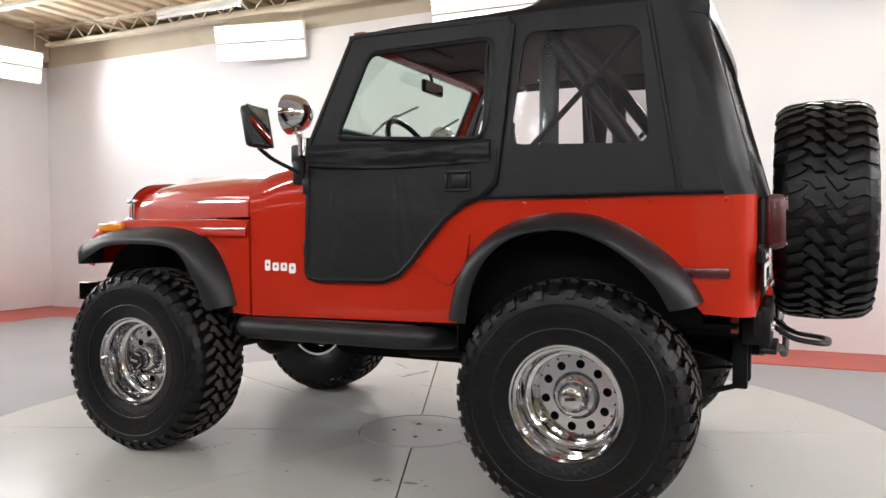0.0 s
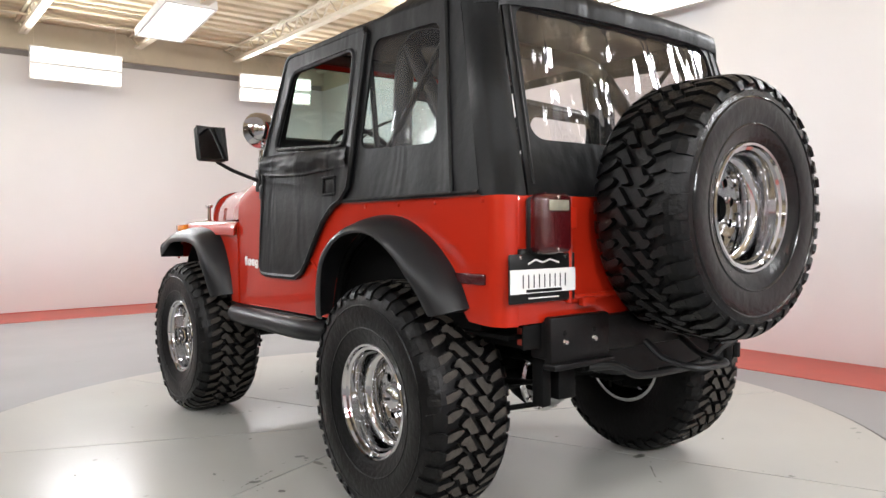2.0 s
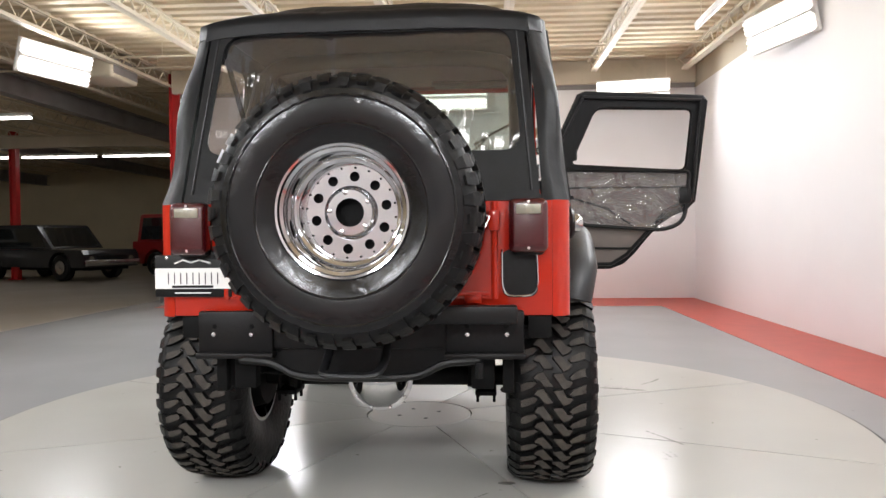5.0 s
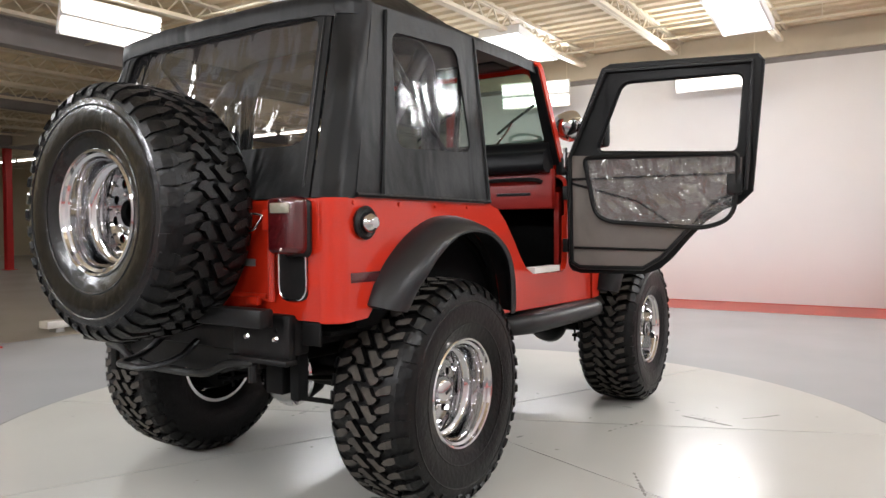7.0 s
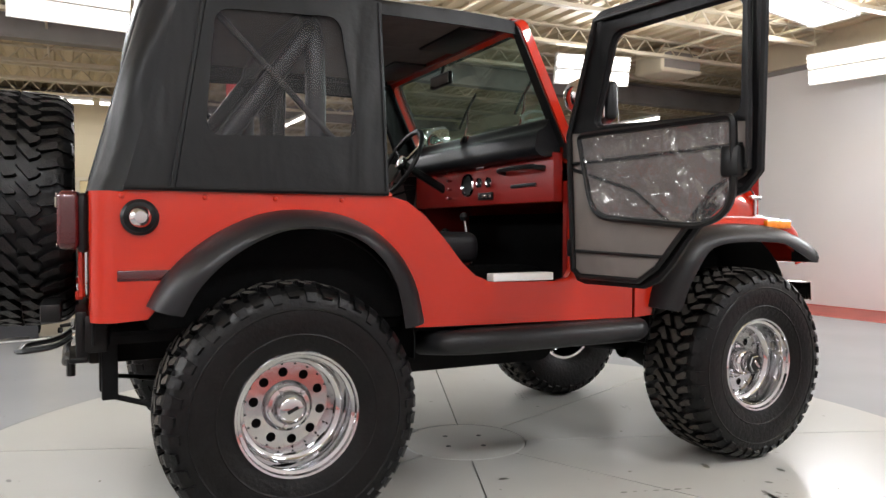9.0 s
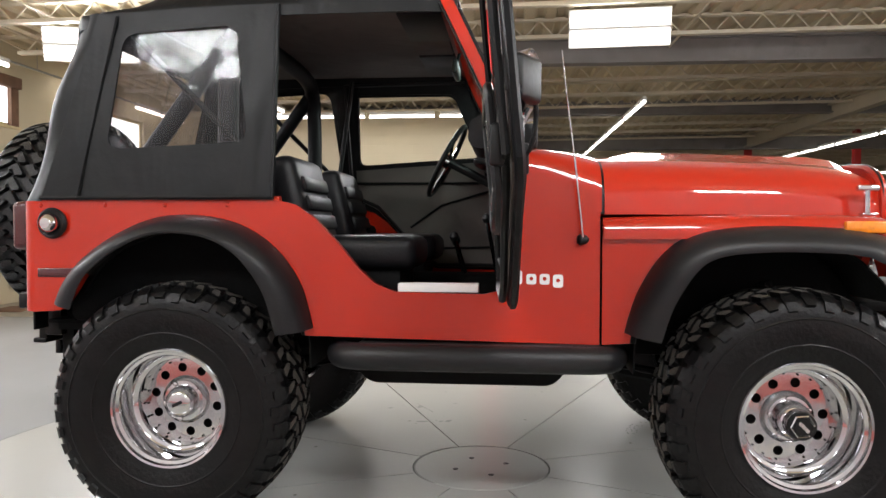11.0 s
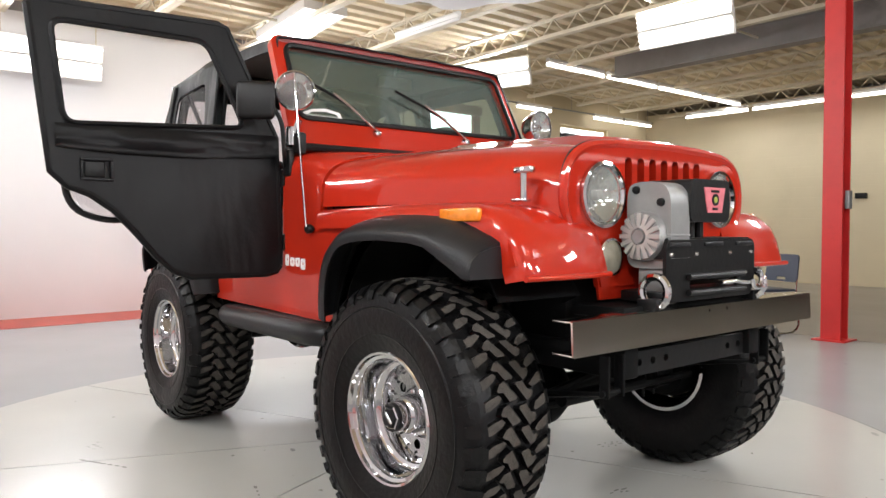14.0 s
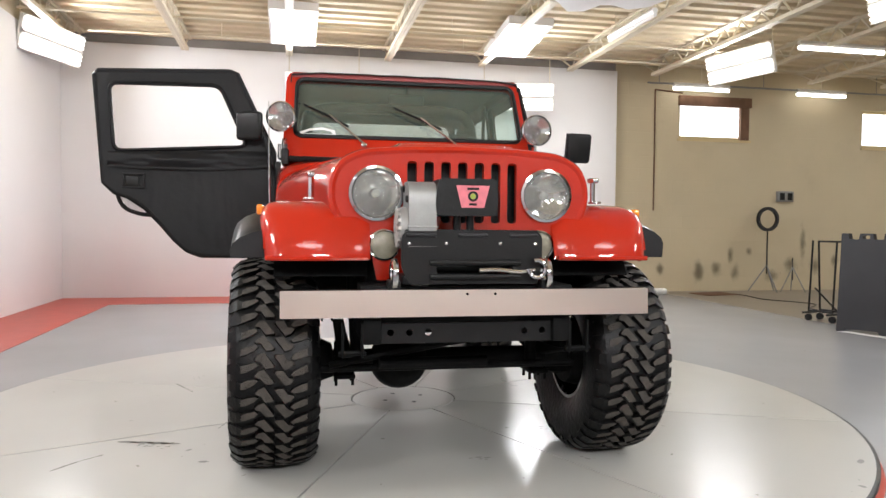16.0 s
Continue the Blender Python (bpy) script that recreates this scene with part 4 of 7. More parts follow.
# side markers, fuel cap, filler recess
for s in (1, -1):
    J("side_marker", B(-1.585, -1.415, s * W - 0.004, s * W + 0.009, 0.878, 0.912, 0.004), "redlens", "dark red side marker lens")
fc = J("fuel_cap_ring", L([(0.03, 0.0), (0.052, 0.0), (0.056, 0.012), (0.047, 0.022), (0.034, 0.014)], 32, "y"), "black", "black rubber filler ring",
       matrix=pose(-1.52, -W - 0.001, 1.075, 0, 0, 180))
J("fuel_cap", L([(0.003, 0.055), (0.018, 0.053), (0.030, 0.042), (0.034, 0.03), (0.034, 0.0)], 32, "y"), "chrome", "chrome fuel cap", fc)
J("filler_recess", P(rounded([(-0.625, 0.82), (-0.50, 0.82), (-0.50, 0.985), (-0.625, 0.985)], 0.035), [], lambda u, v, w: (-1.665 + w, u, v), 0.004), "black",
  "black recess with a bright trim")
J("filler_trim", T(bend([(-1.667, -0.62, 0.98), (-1.667, -0.625, 0.825), (-1.667, -0.50, 0.82), (-1.667, -0.50, 0.985)], 4), 0.004, 6), "chrome")

# pressed rib behind the left door
J("pressed_rib", T([(-0.405, W + 0.004, 0.928), (-0.535, W + 0.004, 0.838), (-0.556, W + 0.004, 0.832), (-0.578, W + 0.004, 0.842), (-0.632, W + 0.004, 0.915), (-0.645, W + 0.004, 1.03)], 0.008, 8, flat=0.5), "red")

# -- cowl and bonnet --
def section(x, hw, zt, zb=1.108, n=3.4, k=14, bulge=0.0):
    out = []
    for i in range(2 * k + 1):
        a = math.pi * i / (2 * k)
        c, s = math.cos(a), math.sin(a)
        y = hw * math.copysign(abs(c) ** (2 / n), c)
        z = zb + (zt - zb) * abs(s) ** (2 / n)
        b = bulge * max(0.0, min(1.0, (0.275 - abs(y)) / 0.05))
        out.append((x, y, z + b))
    return out


J("cowl", thick(loft(bmesh.new(), [section(x, W, zt, 1.115, n) for x, zt, n in ((0.435, 1.335, 3.6), (0.36, 1.345, 4.6), (0.25, 1.352, 6.5), (0.12, 1.356, 9))]), 0.02), "red", angle=50)
HOOD = [(0.445, 0.737, 1.335), (0.47, 0.732, 1.336), (0.62, 0.70, 1.337), (0.85, 0.648, 1.334), (1.10, 0.588, 1.326), (1.28, 0.545, 1.315), (1.38, 0.520, 1.302),
        (1.43, 0.508, 1.288), (1.455, 0.50, 1.262)]
J("bonnet", thick(loft(bmesh.new(), [section(x, hw, zt, 1.107 - max(0.0, x - 1.2) * 0.2, bulge=0.03 if 0.5 < x < 1.40 else 0.0) for x, hw, zt in HOOD]), 0.016), "red", angle=60)
J("bonnet_gap", thick(loft(bmesh.new(), [section(x, 0.731, 1.325) for x in (0.43, 0.45)]), 0.01), "black", "dark shut line")
J("bonnet_rest", T(bend([(0.42, -0.08, 1.335), (0.42, -0.08, 1.375), (0.42, -0.03, 1.375), (0.42, -0.03, 1.335)], 4), 0.006, 6), "chrome", "small chrome loop")
for s in (1, -1):
    la = J("bonnet_latch", T([(1.36, s * 0.575, 1.112), (1.36, s * 0.575, 1.195)], 0.011, 8), "chrome", "chrome T-shaped bonnet latch")
    J("latch_head", B(1.325, 1.40, s * 0.575 - 0.014, s * 0.575 + 0.014, 1.19, 1.212, 0.008), "chrome", "", la)
    J("latch_foot", B(1.335, 1.385, s * 0.585 - 0.02, s * 0.585 + 0.02, 1.105, 1.115, 0.004), "chrome", "", la)

# -- grille --
G = [(-0.35, 0.84), (-0.37, 0.91), (-0.50, 1.03), (-0.53, 1.10), (-0.525, 1.18), (-0.49, 1.24), (-0.41, 1.278), (-0.25, 1.292), (0, 1.298)]
G = [(y * 0.945, z) for y, z in G]
G = G + [(-y, z) for y, z in reversed(G[:-1])]
G = rounded(G, [0, 0.03] + [0.045] * (len(G) - 4) + [0.03, 0], 4)
slots = [rounded([(c - 0.019, 1.02), (c + 0.019, 1.02), (c + 0.019, 1.255), (c - 0.019, 1.255)], 0.017, 4) for c in [0.066 * k for k in range(-3, 4)]]
heads = [circle(s * 0.335, 1.13, 0.098, 28) for s in (1, -1)]
gr = J("grille", P(G, slots + heads, lambda u, v, w: (1.462 - w, u, v), 0.03, 0.005), "red")
J("grille_rim", T([(1.452, y * 1.005, z + 0.004) for y, z in G[6:-6]], 0.016, 8), "red", "", gr)
J("bonnet_lip_gap", T([(1.449, y * 1.02, z + 0.016) for y, z in G[10:-10]], 0.005, 6), "black", "dark gap above the grille", gr)
J("radiator", B(1.36, 1.38, -0.34, 0.34, 0.92, 1.27), "black", "dark radiator core behind the slots")
for s in (1, -1):
    hl = J("headlight", L([(0.085, -0.05), (0.100, -0.01), (0.106, 0.008), (0.104, 0.016), (0.094, 0.018), (0.088, 0.006)], 40, "x"), "chrome", "chrome headlight ring",
           matrix=pose(1.462, s * 0.335, 1.13))
    J("reflector", L([(0.006, -0.045), (0.03, -0.042), (0.06, -0.03), (0.088, 0.0)], 32, "x"), "chrome", "", hl)
    J("lens", L([(0.003, 0.026), (0.03, 0.024), (0.06, 0.018), (0.09, 0.006)], 36, "x"), "headlens", "fluted round glass", hl)
    J("bulb_cover", L([(0.002, 0.0), (0.016, -0.004), (0.016, -0.03)], 12, "x"), "alu", "", hl)
    pk = J("parking_light", L([(0.04, -0.02), (0.060, 0.0), (0.060, 0.012), (0.053, 0.016)], 28, "x"), "chrome", "round parking light",
           matrix=pose(1.47, s * 0.305, 0.935))
    J("lens", L([(0.003, 0.024), (0.02, 0.022), (0.04, 0.017), (0.054, 0.010)], 24, "x"), "whitelens", "pale ribbed lens", pk)

# -- front fenders --
FP = [(0.44, 1.098), (0.7, 1.10), (1.0, 1.103), (1.22, 1.103), (1.34, 1.095), (1.42, 1.072), (1.475, 1.03), (1.505, 0.975), (1.525, 0.91), (1.530, 0.885)]


def fender_skin():
    rows = []
    for i, (x, z) in enumerate(FP):
        a, b = FP[max(i - 1, 0)], FP[min(i + 1, len(FP) - 1)]
        d = Vector((b[0] - a[0], b[1] - a[1])).normalized()
        n = Vector((-d.y, d.x))
        row = []
        yi = 0.36 if x > 1.38 else 0.40
        q = 1.0 - 0.03 * max(0.0, (x - 1.40) / 0.13) ** 2
        for y, o in ((yi, -0.02), (yi + 0.05, 0.0), (0.60 * q, 0.004), (0.70 * q, 0.002), (0.735 * q, -0.004), (0.757 * q, -0.018), (0.766 * q, -0.045), (0.768 * q, -0.075)):
            row.append((x + n.x * o, y, z + n.y * o))
        rows.append(row)
    b = loft(bmesh.new(), rows)
    return thick(b, 0.008)


def fender_side():
    out = [(0.437, 1.09), (1.30, 1.085), (1.42, 1.045), (1.475, 0.99), (1.50, 0.92), (1.46, 0.915), (1.36, 0.985), (1.20, 1.030), (0.95, 1.043), (0.785, 1.025), (0.675, 0.968),
           (0.595, 0.855), (0.552, 0.75), (0.538, 0.672), (0.437, 0.666)]
    return P(out, [], lambda u, v, w: (u, 0.748 - w, v), 0.012, 0.003)


def fender_lip():
    return T([(1.527, 0.37, 0.887), (1.531, 0.56, 0.886), (1.530, 0.738, 0.887)], 0.009, 8)


sides("fender", fender_skin, "red", angle=60)
sides("fender_side", fender_side, "red")
sides("fender_lip", fender_lip, "red")
sides("arch_edge", lambda: T([(1.20, 0.741, 1.030), (0.95, 0.741, 1.043), (0.785, 0.741, 1.025), (0.675, 0.741, 0.968), (0.595, 0.741, 0.855), (0.552, 0.741, 0.75), (0.538, 0.741, 0.672)], 0.012, 8),
      "chassis", "black arch edge")
for s in (1, -1):
    am = J("marker_lamp", B(1.205, 1.375, s * 0.768 - 0.012, s * 0.768 + 0.014, 1.045, 1.085, 0.008), "amber", "amber side marker lamp")


def flare(path, cx, cz, front=False):
    """A rubber-edged arch extension swept along the wheel opening."""
    pts = [Vector(p) for p in path]
    rows = []
    n = len(pts)
    for i, p in enumerate(pts):
        d = (pts[min(i + 1, n - 1)] - pts[max(i - 1, 0)]).normalized()
        nn = Vector((-d.y, d.x))
        if nn.dot(p - Vector((cx, cz))) < 0:
            nn = -nn
        e = min(i, n - 1 - i) / (n - 1) * 2
        k = 0.75 + 0.25 * min(1, e * 2.5)
        drop = 0.66 if front else 0.38
        if front and p.x > 1.15:
            q = min(1.0, (p.x - 1.15) / 0.2)
            nn = (nn * (1 - q) + Vector((0.06, 1.0)) * q).normalized()
            k = 1.0
            x0, z0, x1, z1 = (1.15, 0.985, 1.25, 0.970) if p.x < 1.25 else (1.25, 0.970, 1.42, 0.887)
            lip = max(0.885, z0 + (z1 - z0) * (p.x - x0) / (x1 - x0))
            drop = (p.y - lip) / 0.075
        sec = [(0.73, 0.034), (0.75, 0.036), (0.79, 0.026), (0.835, 0.008), (0.862, -0.022), (0.872, -0.055), (0.868, -0.075), (0.858, -0.072), (0.852, -0.045),
               (0.825, -0.014), (0.78, 0.002), (0.73, 0.006)]
        rows.append([(p.x + nn.x * o, 0.73 + (y - 0.73) * k, p.y + nn.y * o * (drop if o < 0 else 1.0)) for y, o in sec])
    b = loft(bmesh.new(), rows, True)
    b.verts.ensure_lookup_table()
    m = len(rows[0])
    b.faces.new(b.verts[:m])
    b.faces.new(b.verts[-m:][::-1])
    if front:
        e = pts[-1]
        panel(b, [(0.735, 0.886), (0.868, 0.886), (0.872, max(0.889, e.y - 0.04)), (0.862, e.y - 0.016), (0.835, e.y + 0.006), (0.79, e.y + 0.019), (0.735, e.y + 0.026)], [],
              lambda u, v, w: (e.x + 0.004 - w, u, v), 0.016)
    return b


def smooth_line(pts, k=4):
    out = []
    n = len(pts)
    for i in range(n - 1):
        p0, p1, p2, p3 = [Vector(pts[max(0, min(n - 1, j))]) for j in (i - 1, i, i + 1, i + 2)]
        for s in range(k):
            t = s / k
            out.append(0.5 * ((2 * p1) + (p2 - p0) * t + (2 * p0 - 5 * p1 + 4 * p2 - p3) * t * t + (3 * p1 - p0 - 3 * p2 + p3) * t ** 3))
    return out + [Vector(pts[-1])]


FF = smooth_line([(0.545, 0.70), (0.585, 0.83), (0.665, 0.955), (0.77, 1.015), (0.95, 1.035), (1.18, 1.03), (1.30, 1.012), (1.405, 0.983)])
FFR = smooth_line([(0.545, 0.70), (0.585, 0.83), (0.665, 0.955), (0.77, 1.015), (0.95, 1.035), (1.18, 1.03), (1.30, 1.012), (1.40, 0.978), (1.445, 0.952)])
FR = smooth_line([(-0.595, 0.70), (-0.635, 0.845), (-0.72, 0.965), (-0.84, 1.04), (-0.98, 1.068), (-1.12, 1.06), (-1.25, 1.01), (-1.36, 0.935), (-1.43, 0.86), (-1.472, 0.785)])
J("front_flare", flare(FF, 1.06, 0.5, True), "flare", "matt black wheel arch flare", None, 50)
J("front_flare", mirror_y(flare(FFR, 1.06, 0.5, True)), "flare", "matt black wheel arch flare", None, 50)
sides("rear_flare", lambda: flare(FR, -1.06, 0.5), "flare", "matt black wheel arch flare", 50)


def liner(cx, r, a0, a1):
    rows = []
    for y in (0.36, 0.715):
        rows.append([(cx + r * math.cos(a), y, 0.60 + r * math.sin(a)) for a in [a0 + (a1 - a0) * k / 14 for k in range(15)]])
    b = loft(bmesh.new(), rows)
    c = b.verts.new((cx, 0.36, 0.62))
    b.verts.ensure_lookup_table()
    for k in range(14):
        b.faces.new((b.verts[k], b.verts[k + 1], c))
    return thick(b, 0.006)


sides("rear_wheel_liner", lambda: liner(-1.03, 0.455, radians(-5), radians(152)), "chassis")
sides("front_wheel_liner", lambda: liner(1.0, 0.455, radians(28), radians(185)), "chassis")

# -- windscreen --
def ws(u, v, w):
    """u across, v up the screen from its foot, w into it."""
    t = v / 0.56
    return (0.165 - 0.255 * t - w * 0.9, u, 1.35 + 0.535 * t - w * 0.4)


wsf = J("windscreen_frame", P(rounded([(-0.715, 0.0), (0.695, 0.0), (0.672, 0.56), (-0.695, 0.56)], [0.01, 0.01, 0.05, 0.05]),
                              [rounded([(-0.65, 0.155), (0.65, 0.155), (0.636, 0.515), (-0.636, 0.515)], 0.05)], ws, 0.04, 0.008), "red")
J("gasket", T([Vector(ws(u, v, -0.004)) for u, v in (lambda r: r + r[:1])(rounded([(-0.65, 0.155), (0.65, 0.155), (0.636, 0.515), (-0.636, 0.515)], 0.05))], 0.012, 6), "black",
  "black rubber gasket", wsf)
J("glass", P(rounded([(-0.65, 0.155), (0.65, 0.155), (0.636, 0.515), (-0.636, 0.515)], 0.05), [], lambda u, v, w: ws(u, v, 0.015 + w), 0.004), "glass", "greenish glass", wsf)
for s in (1, -1):
    J("pillar_trim", P(rounded([(s * 0.648, 0.05), (s * 0.706, 0.05), (s * 0.688, 0.54), (s * 0.640, 0.54)], 0.01), [], lambda u, v, w: ws(u, v, 0.042 + w), 0.006), "black", "black inner pillar trim", wsf)
J("cowl_seal", T([ws(-0.70, 0.004, -0.024), ws(0.68, 0.004, -0.024)], 0.017, 8), "black", "black rubber strip", wsf)
for y0, dy, c in ((-0.27, -0.235, "chrome"), (0.27, -0.26, "black")):
    wi = J("wiper", T([ws(y0, 0.11, -0.02), ws(y0 + dy * 0.55, 0.22, -0.035), ws(y0 + dy * 0.8, 0.28, -0.025)], 0.006, 6), "steel", "steel wiper arm with black blade")
    J("blade", T([ws(y0 + dy * 0.35, 0.215, -0.014), ws(y0 + dy * 0.8, 0.275, -0.014), ws(y0 + dy * 1.4, 0.345, -0.014)], 0.007, 6), "black", "", wi)
    J("pivot", L([(0.003, 0.03), (0.014, 0.025), (0.018, 0.0)], 12, "x"), "chrome", "", wi, matrix=Matrix.Translation(ws(y0, 0.11, 0.0)))
for s in (1, -1):
    J("windscreen_bracket", B(0.10, 0.22, s * 0.70 - 0.02, s * 0.70 + 0.02, 1.33, 1.42, 0.012), "black")
    J("windscreen_hinge", B(0.13, 0.19, s * 0.735 - 0.014, s * 0.735 + 0.014, 1.24, 1.35, 0.01), "black")
    J("door_hinge", B(0.10, 0.135, s * 0.735 - 0.012, s * 0.735 + 0.016, 1.20, 1.27, 0.006), "black")
    J("door_hinge", B(0.10, 0.135, s * 0.735 - 0.012, s * 0.735 + 0.016, 0.93, 1.0, 0.006), "black")
J("screen_decal", P([(-0.10, 0.0), (0.10, 0.0), (0.09, 0.035), (0.02, 0.05), (-0.05, 0.04), (-0.1, 0.02)],
                         [[(-0.08, 0.01), (0.08, 0.01), (0.07, 0.025), (0.02, 0.035), (-0.05, 0.028)]], lambda u, v, w: ws(-0.52 + u, 0.17 + v, 0.012 - w), 0.001), "white",
       "small white curved sticker")

# -- soft top --
def top_z(x, y):
    kx = [(-0.06, 1.888, 1.872), (-0.30, 1.905, 1.878), (-0.60, 1.92, 1.878), (-0.80, 1.945, 1.875), (-0.92, 2.005, 1.872), (-1.05, 2.03, 1.868), (-1.16, 2.0, 1.862),
          (-1.30, 1.925, 1.852), (-1.44, 1.895, 1.84), (-1.515, 1.862, 1.825)]
    x = max(min(x, kx[0][0]), kx[-1][0])
    for a, b in zip(kx, kx[1:]):
        if b[0] <= x <= a[0]:
            t = (a[0] - x) / (a[0] - b[0])
            t = t * t * (3 - 2 * t)
            zc, ze = a[1] + (b[1] - a[1]) * t, a[2] + (b[2] - a[2]) * t
            return zc - (zc - ze) * min(1, abs(y) / 0.665) ** 5
    return 1.87


rows = []
for i in range(37):
    x = -0.06 - (1.496 - 0.06) * i / 36
    q = min(0.98, max(0.0, (-1.40 - x) / 0.10))
    e = 0.668 - 0.008 * i / 36 - 0.08 * (1 - math.sqrt(1 - q * q))
    row = [(x, -e - 0.006, top_z(x, e) - 0.055), (x, -e - 0.004, top_z(x, e) - 0.02)]
    row += [(x, -e + 2 * e * k / 24, top_z(x, -e + 2 * e * k / 24) + 0.004 * noise.noise((x * 4, k * 0.5, 0))) for k in range(25)]
    row += [(x, e + 0.004, top_z(x, e) - 0.02), (x, e + 0.006, top_z(x, e) - 0.055)]
    rows.append(row)
last = rows[-1]
rows.append([(p[0] - 0.006, p[1], p[2] - 0.03) for p in last])
rows.append([(p[0] - 0.004, p[1], p[2] - 0.065) for p in last])
roof = J("roof_canvas", thick(loft(bmesh.new(), rows), 0.006), "vinyl", "black vinyl roof pushed up over the roll bar", angle=60)


def rear_x(z):
    return -1.665 + (z - 1.155) * 0.27


def top_side(win):
    def mk():
        out = [(-0.70, 1.158), (-1.565, 1.158), (rear_x(1.84) + 0.10, 1.84), (-0.705, 1.865)]
        return P(out, [win], lambda u, v, w: (u, side_y(v) + 0.008 + 0.006 * math.sin(u * 9 + v * 5) * (1 if v > 1.2 else 0) - w, v), 0.008)
    return mk


SW = rounded([(-0.802, 1.365), (-1.322, 1.340), (-1.280, 1.765), (-0.857, 1.787)], 0.055, 5)
sides("quarter_canvas", top_side(SW), "vinyl", "black vinyl quarter panel", 50)


def ripple(outer, place, amp, nx=36, nz=26, cut=None):
    """A clear pane cut to an outline and pushed in and out in soft waves."""
    b = bmesh.new()
    us, vs = [p[0] for p in outer], [p[1] for p in outer]
    u0, u1, v0, v1 = min(us), max(us), min(vs), max(vs)
    rows = [[place(u0 + (u1 - u0) * i / nx, v0 + (v1 - v0) * j / nz,
                   amp * noise.noise((i * 6.3 / nx, j * 6.0 / nz, amp * 90))) for i in range(nx + 1)] for j in range(nz + 1)]
    loft(b, rows)
    if cut:
        # keep only the cells whose middle lies inside the outline
        gone = []
        for f, (j, i) in zip(b.faces, [(j, i) for j in range(nz) for i in range(nx)]):
            u, v = u0 + (u1 - u0) * (i + 0.5) / nx, v0 + (v1 - v0) * (j + 0.5) / nz
            inside = False
            for (ax, ay), (bx, by) in zip(cut, cut[1:] + cut[:1]):
                if (ay > v) != (by > v) and u < ax + (v - ay) / (by - ay) * (bx - ax):
                    inside = not inside
            if not inside:
                gone.append(f)
        bmesh.ops.delete(b, geom=gone, context="FACES")
    return b


def side_pane():
    return ripple([(-0.80, 1.335), (-1.33, 1.335), (-1.27, 1.795), (-0.85, 1.795)], lambda u, v, w: (u, side_y(v) - 0.004 + w * 0.07, v), 0.02)


for s, o in zip((1, -1), sides("quarter_window", side_pane, "clearside", "creased clear vinyl window", 80)):
    o.visible_shadow = False


def top_corner():
    rows = []
    for k in range(13):
        z = 1.155 + (1.845 - 1.155) * k / 12
        c = 0.10 - 0.02 * k / 12
        rx, sy = rear_x(z), side_y(z) + 0.008
        wob = 0.010 * math.sin(z * 13 + 0.6)
        rows.append([(rx + 0.10 - 0.10 * math.sin(a) - wob * math.sin(2 * a), sy - c + c * math.cos(a) + wob * math.sin(2 * a) + 0.010 * noise.noise((z * 2.2, a * 2.6, 1)), z) for a in [j * math.pi / 20 for j in range(11)]])
    return thick(loft(bmesh.new(), rows), 0.006)


sides("corner_canvas", top_corner, "vinyl", "black vinyl rear corner", 70)
RW = rounded([(-0.575, 1.335), (0.575, 1.335), (0.535, 1.795), (-0.535, 1.795)], 0.07, 6)
J("rear_canvas", P([(-0.635, 1.155), (0.635, 1.155), (0.585, 1.845), (-0.585, 1.845)], [RW], lambda u, v, w: (rear_x(v) + w, u, v), 0.008), "vinyl", "black vinyl rear panel")
rw = J("rear_window", ripple(RW, lambda u, v, w: (rear_x(v) + 0.012 + w * 0.45, u, v), 0.016, 48, 32), "clearback", "large wavy smoky clear vinyl window", angle=80)
rw.visible_shadow = False


def piping():
    b = tube(bmesh.new(), [(-1.425 + 0.115 * k / 8, side_y(1.17 + 0.66 * k / 8) + 0.014, 1.17 + 0.66 * k / 8) for k in range(9)], 0.009, 6)
    tube(b, [(-0.703, side_y(1.17 + 0.69 * k / 6) + 0.010, 1.17 + 0.69 * k / 6) for k in range(7)], 0.008, 6)
    tube(b, [(-0.70, W + 0.012, 1.166), (-1.565, W + 0.012, 1.166)], 0.008, 6)
    return b


def zipper():
    return T([(rear_x(1.19 + 0.64 * k / 8) + 0.001, 0.605 - 0.05 * k / 8, 1.19 + 0.64 * k / 8) for k in range(9)], 0.006, 6)


sides("piping", piping, "vinyl", "raised black seam")
sides("zipper", zipper, "vinyl", "black zip beside the rear window")

# -- doors: left shut, right open --
DOOR = [(0.112, 0.87), (0.095, 0.845), (0.05, 0.835), (-0.27, 0.838), (-0.34, 0.865), (-0.40, 0.92), (-0.47, 1.005), (-0.55, 1.09), (-0.63, 1.145), (-0.70, 1.17),
        (-0.752, 1.22), (-0.765, 1.36), (-0.805, 1.82), (-0.79, 1.843), (-0.12, 1.858), (-0.085, 1.845), (0.112, 1.40)]
DWIN = rounded([(-0.030, 1.43), (-0.175, 1.775), (-0.735, 1.775), (-0.705, 1.388)], 0.05, 5)


def dy(z):
    return W + 0.022 - max(0.0, z - 1.155) * 0.10


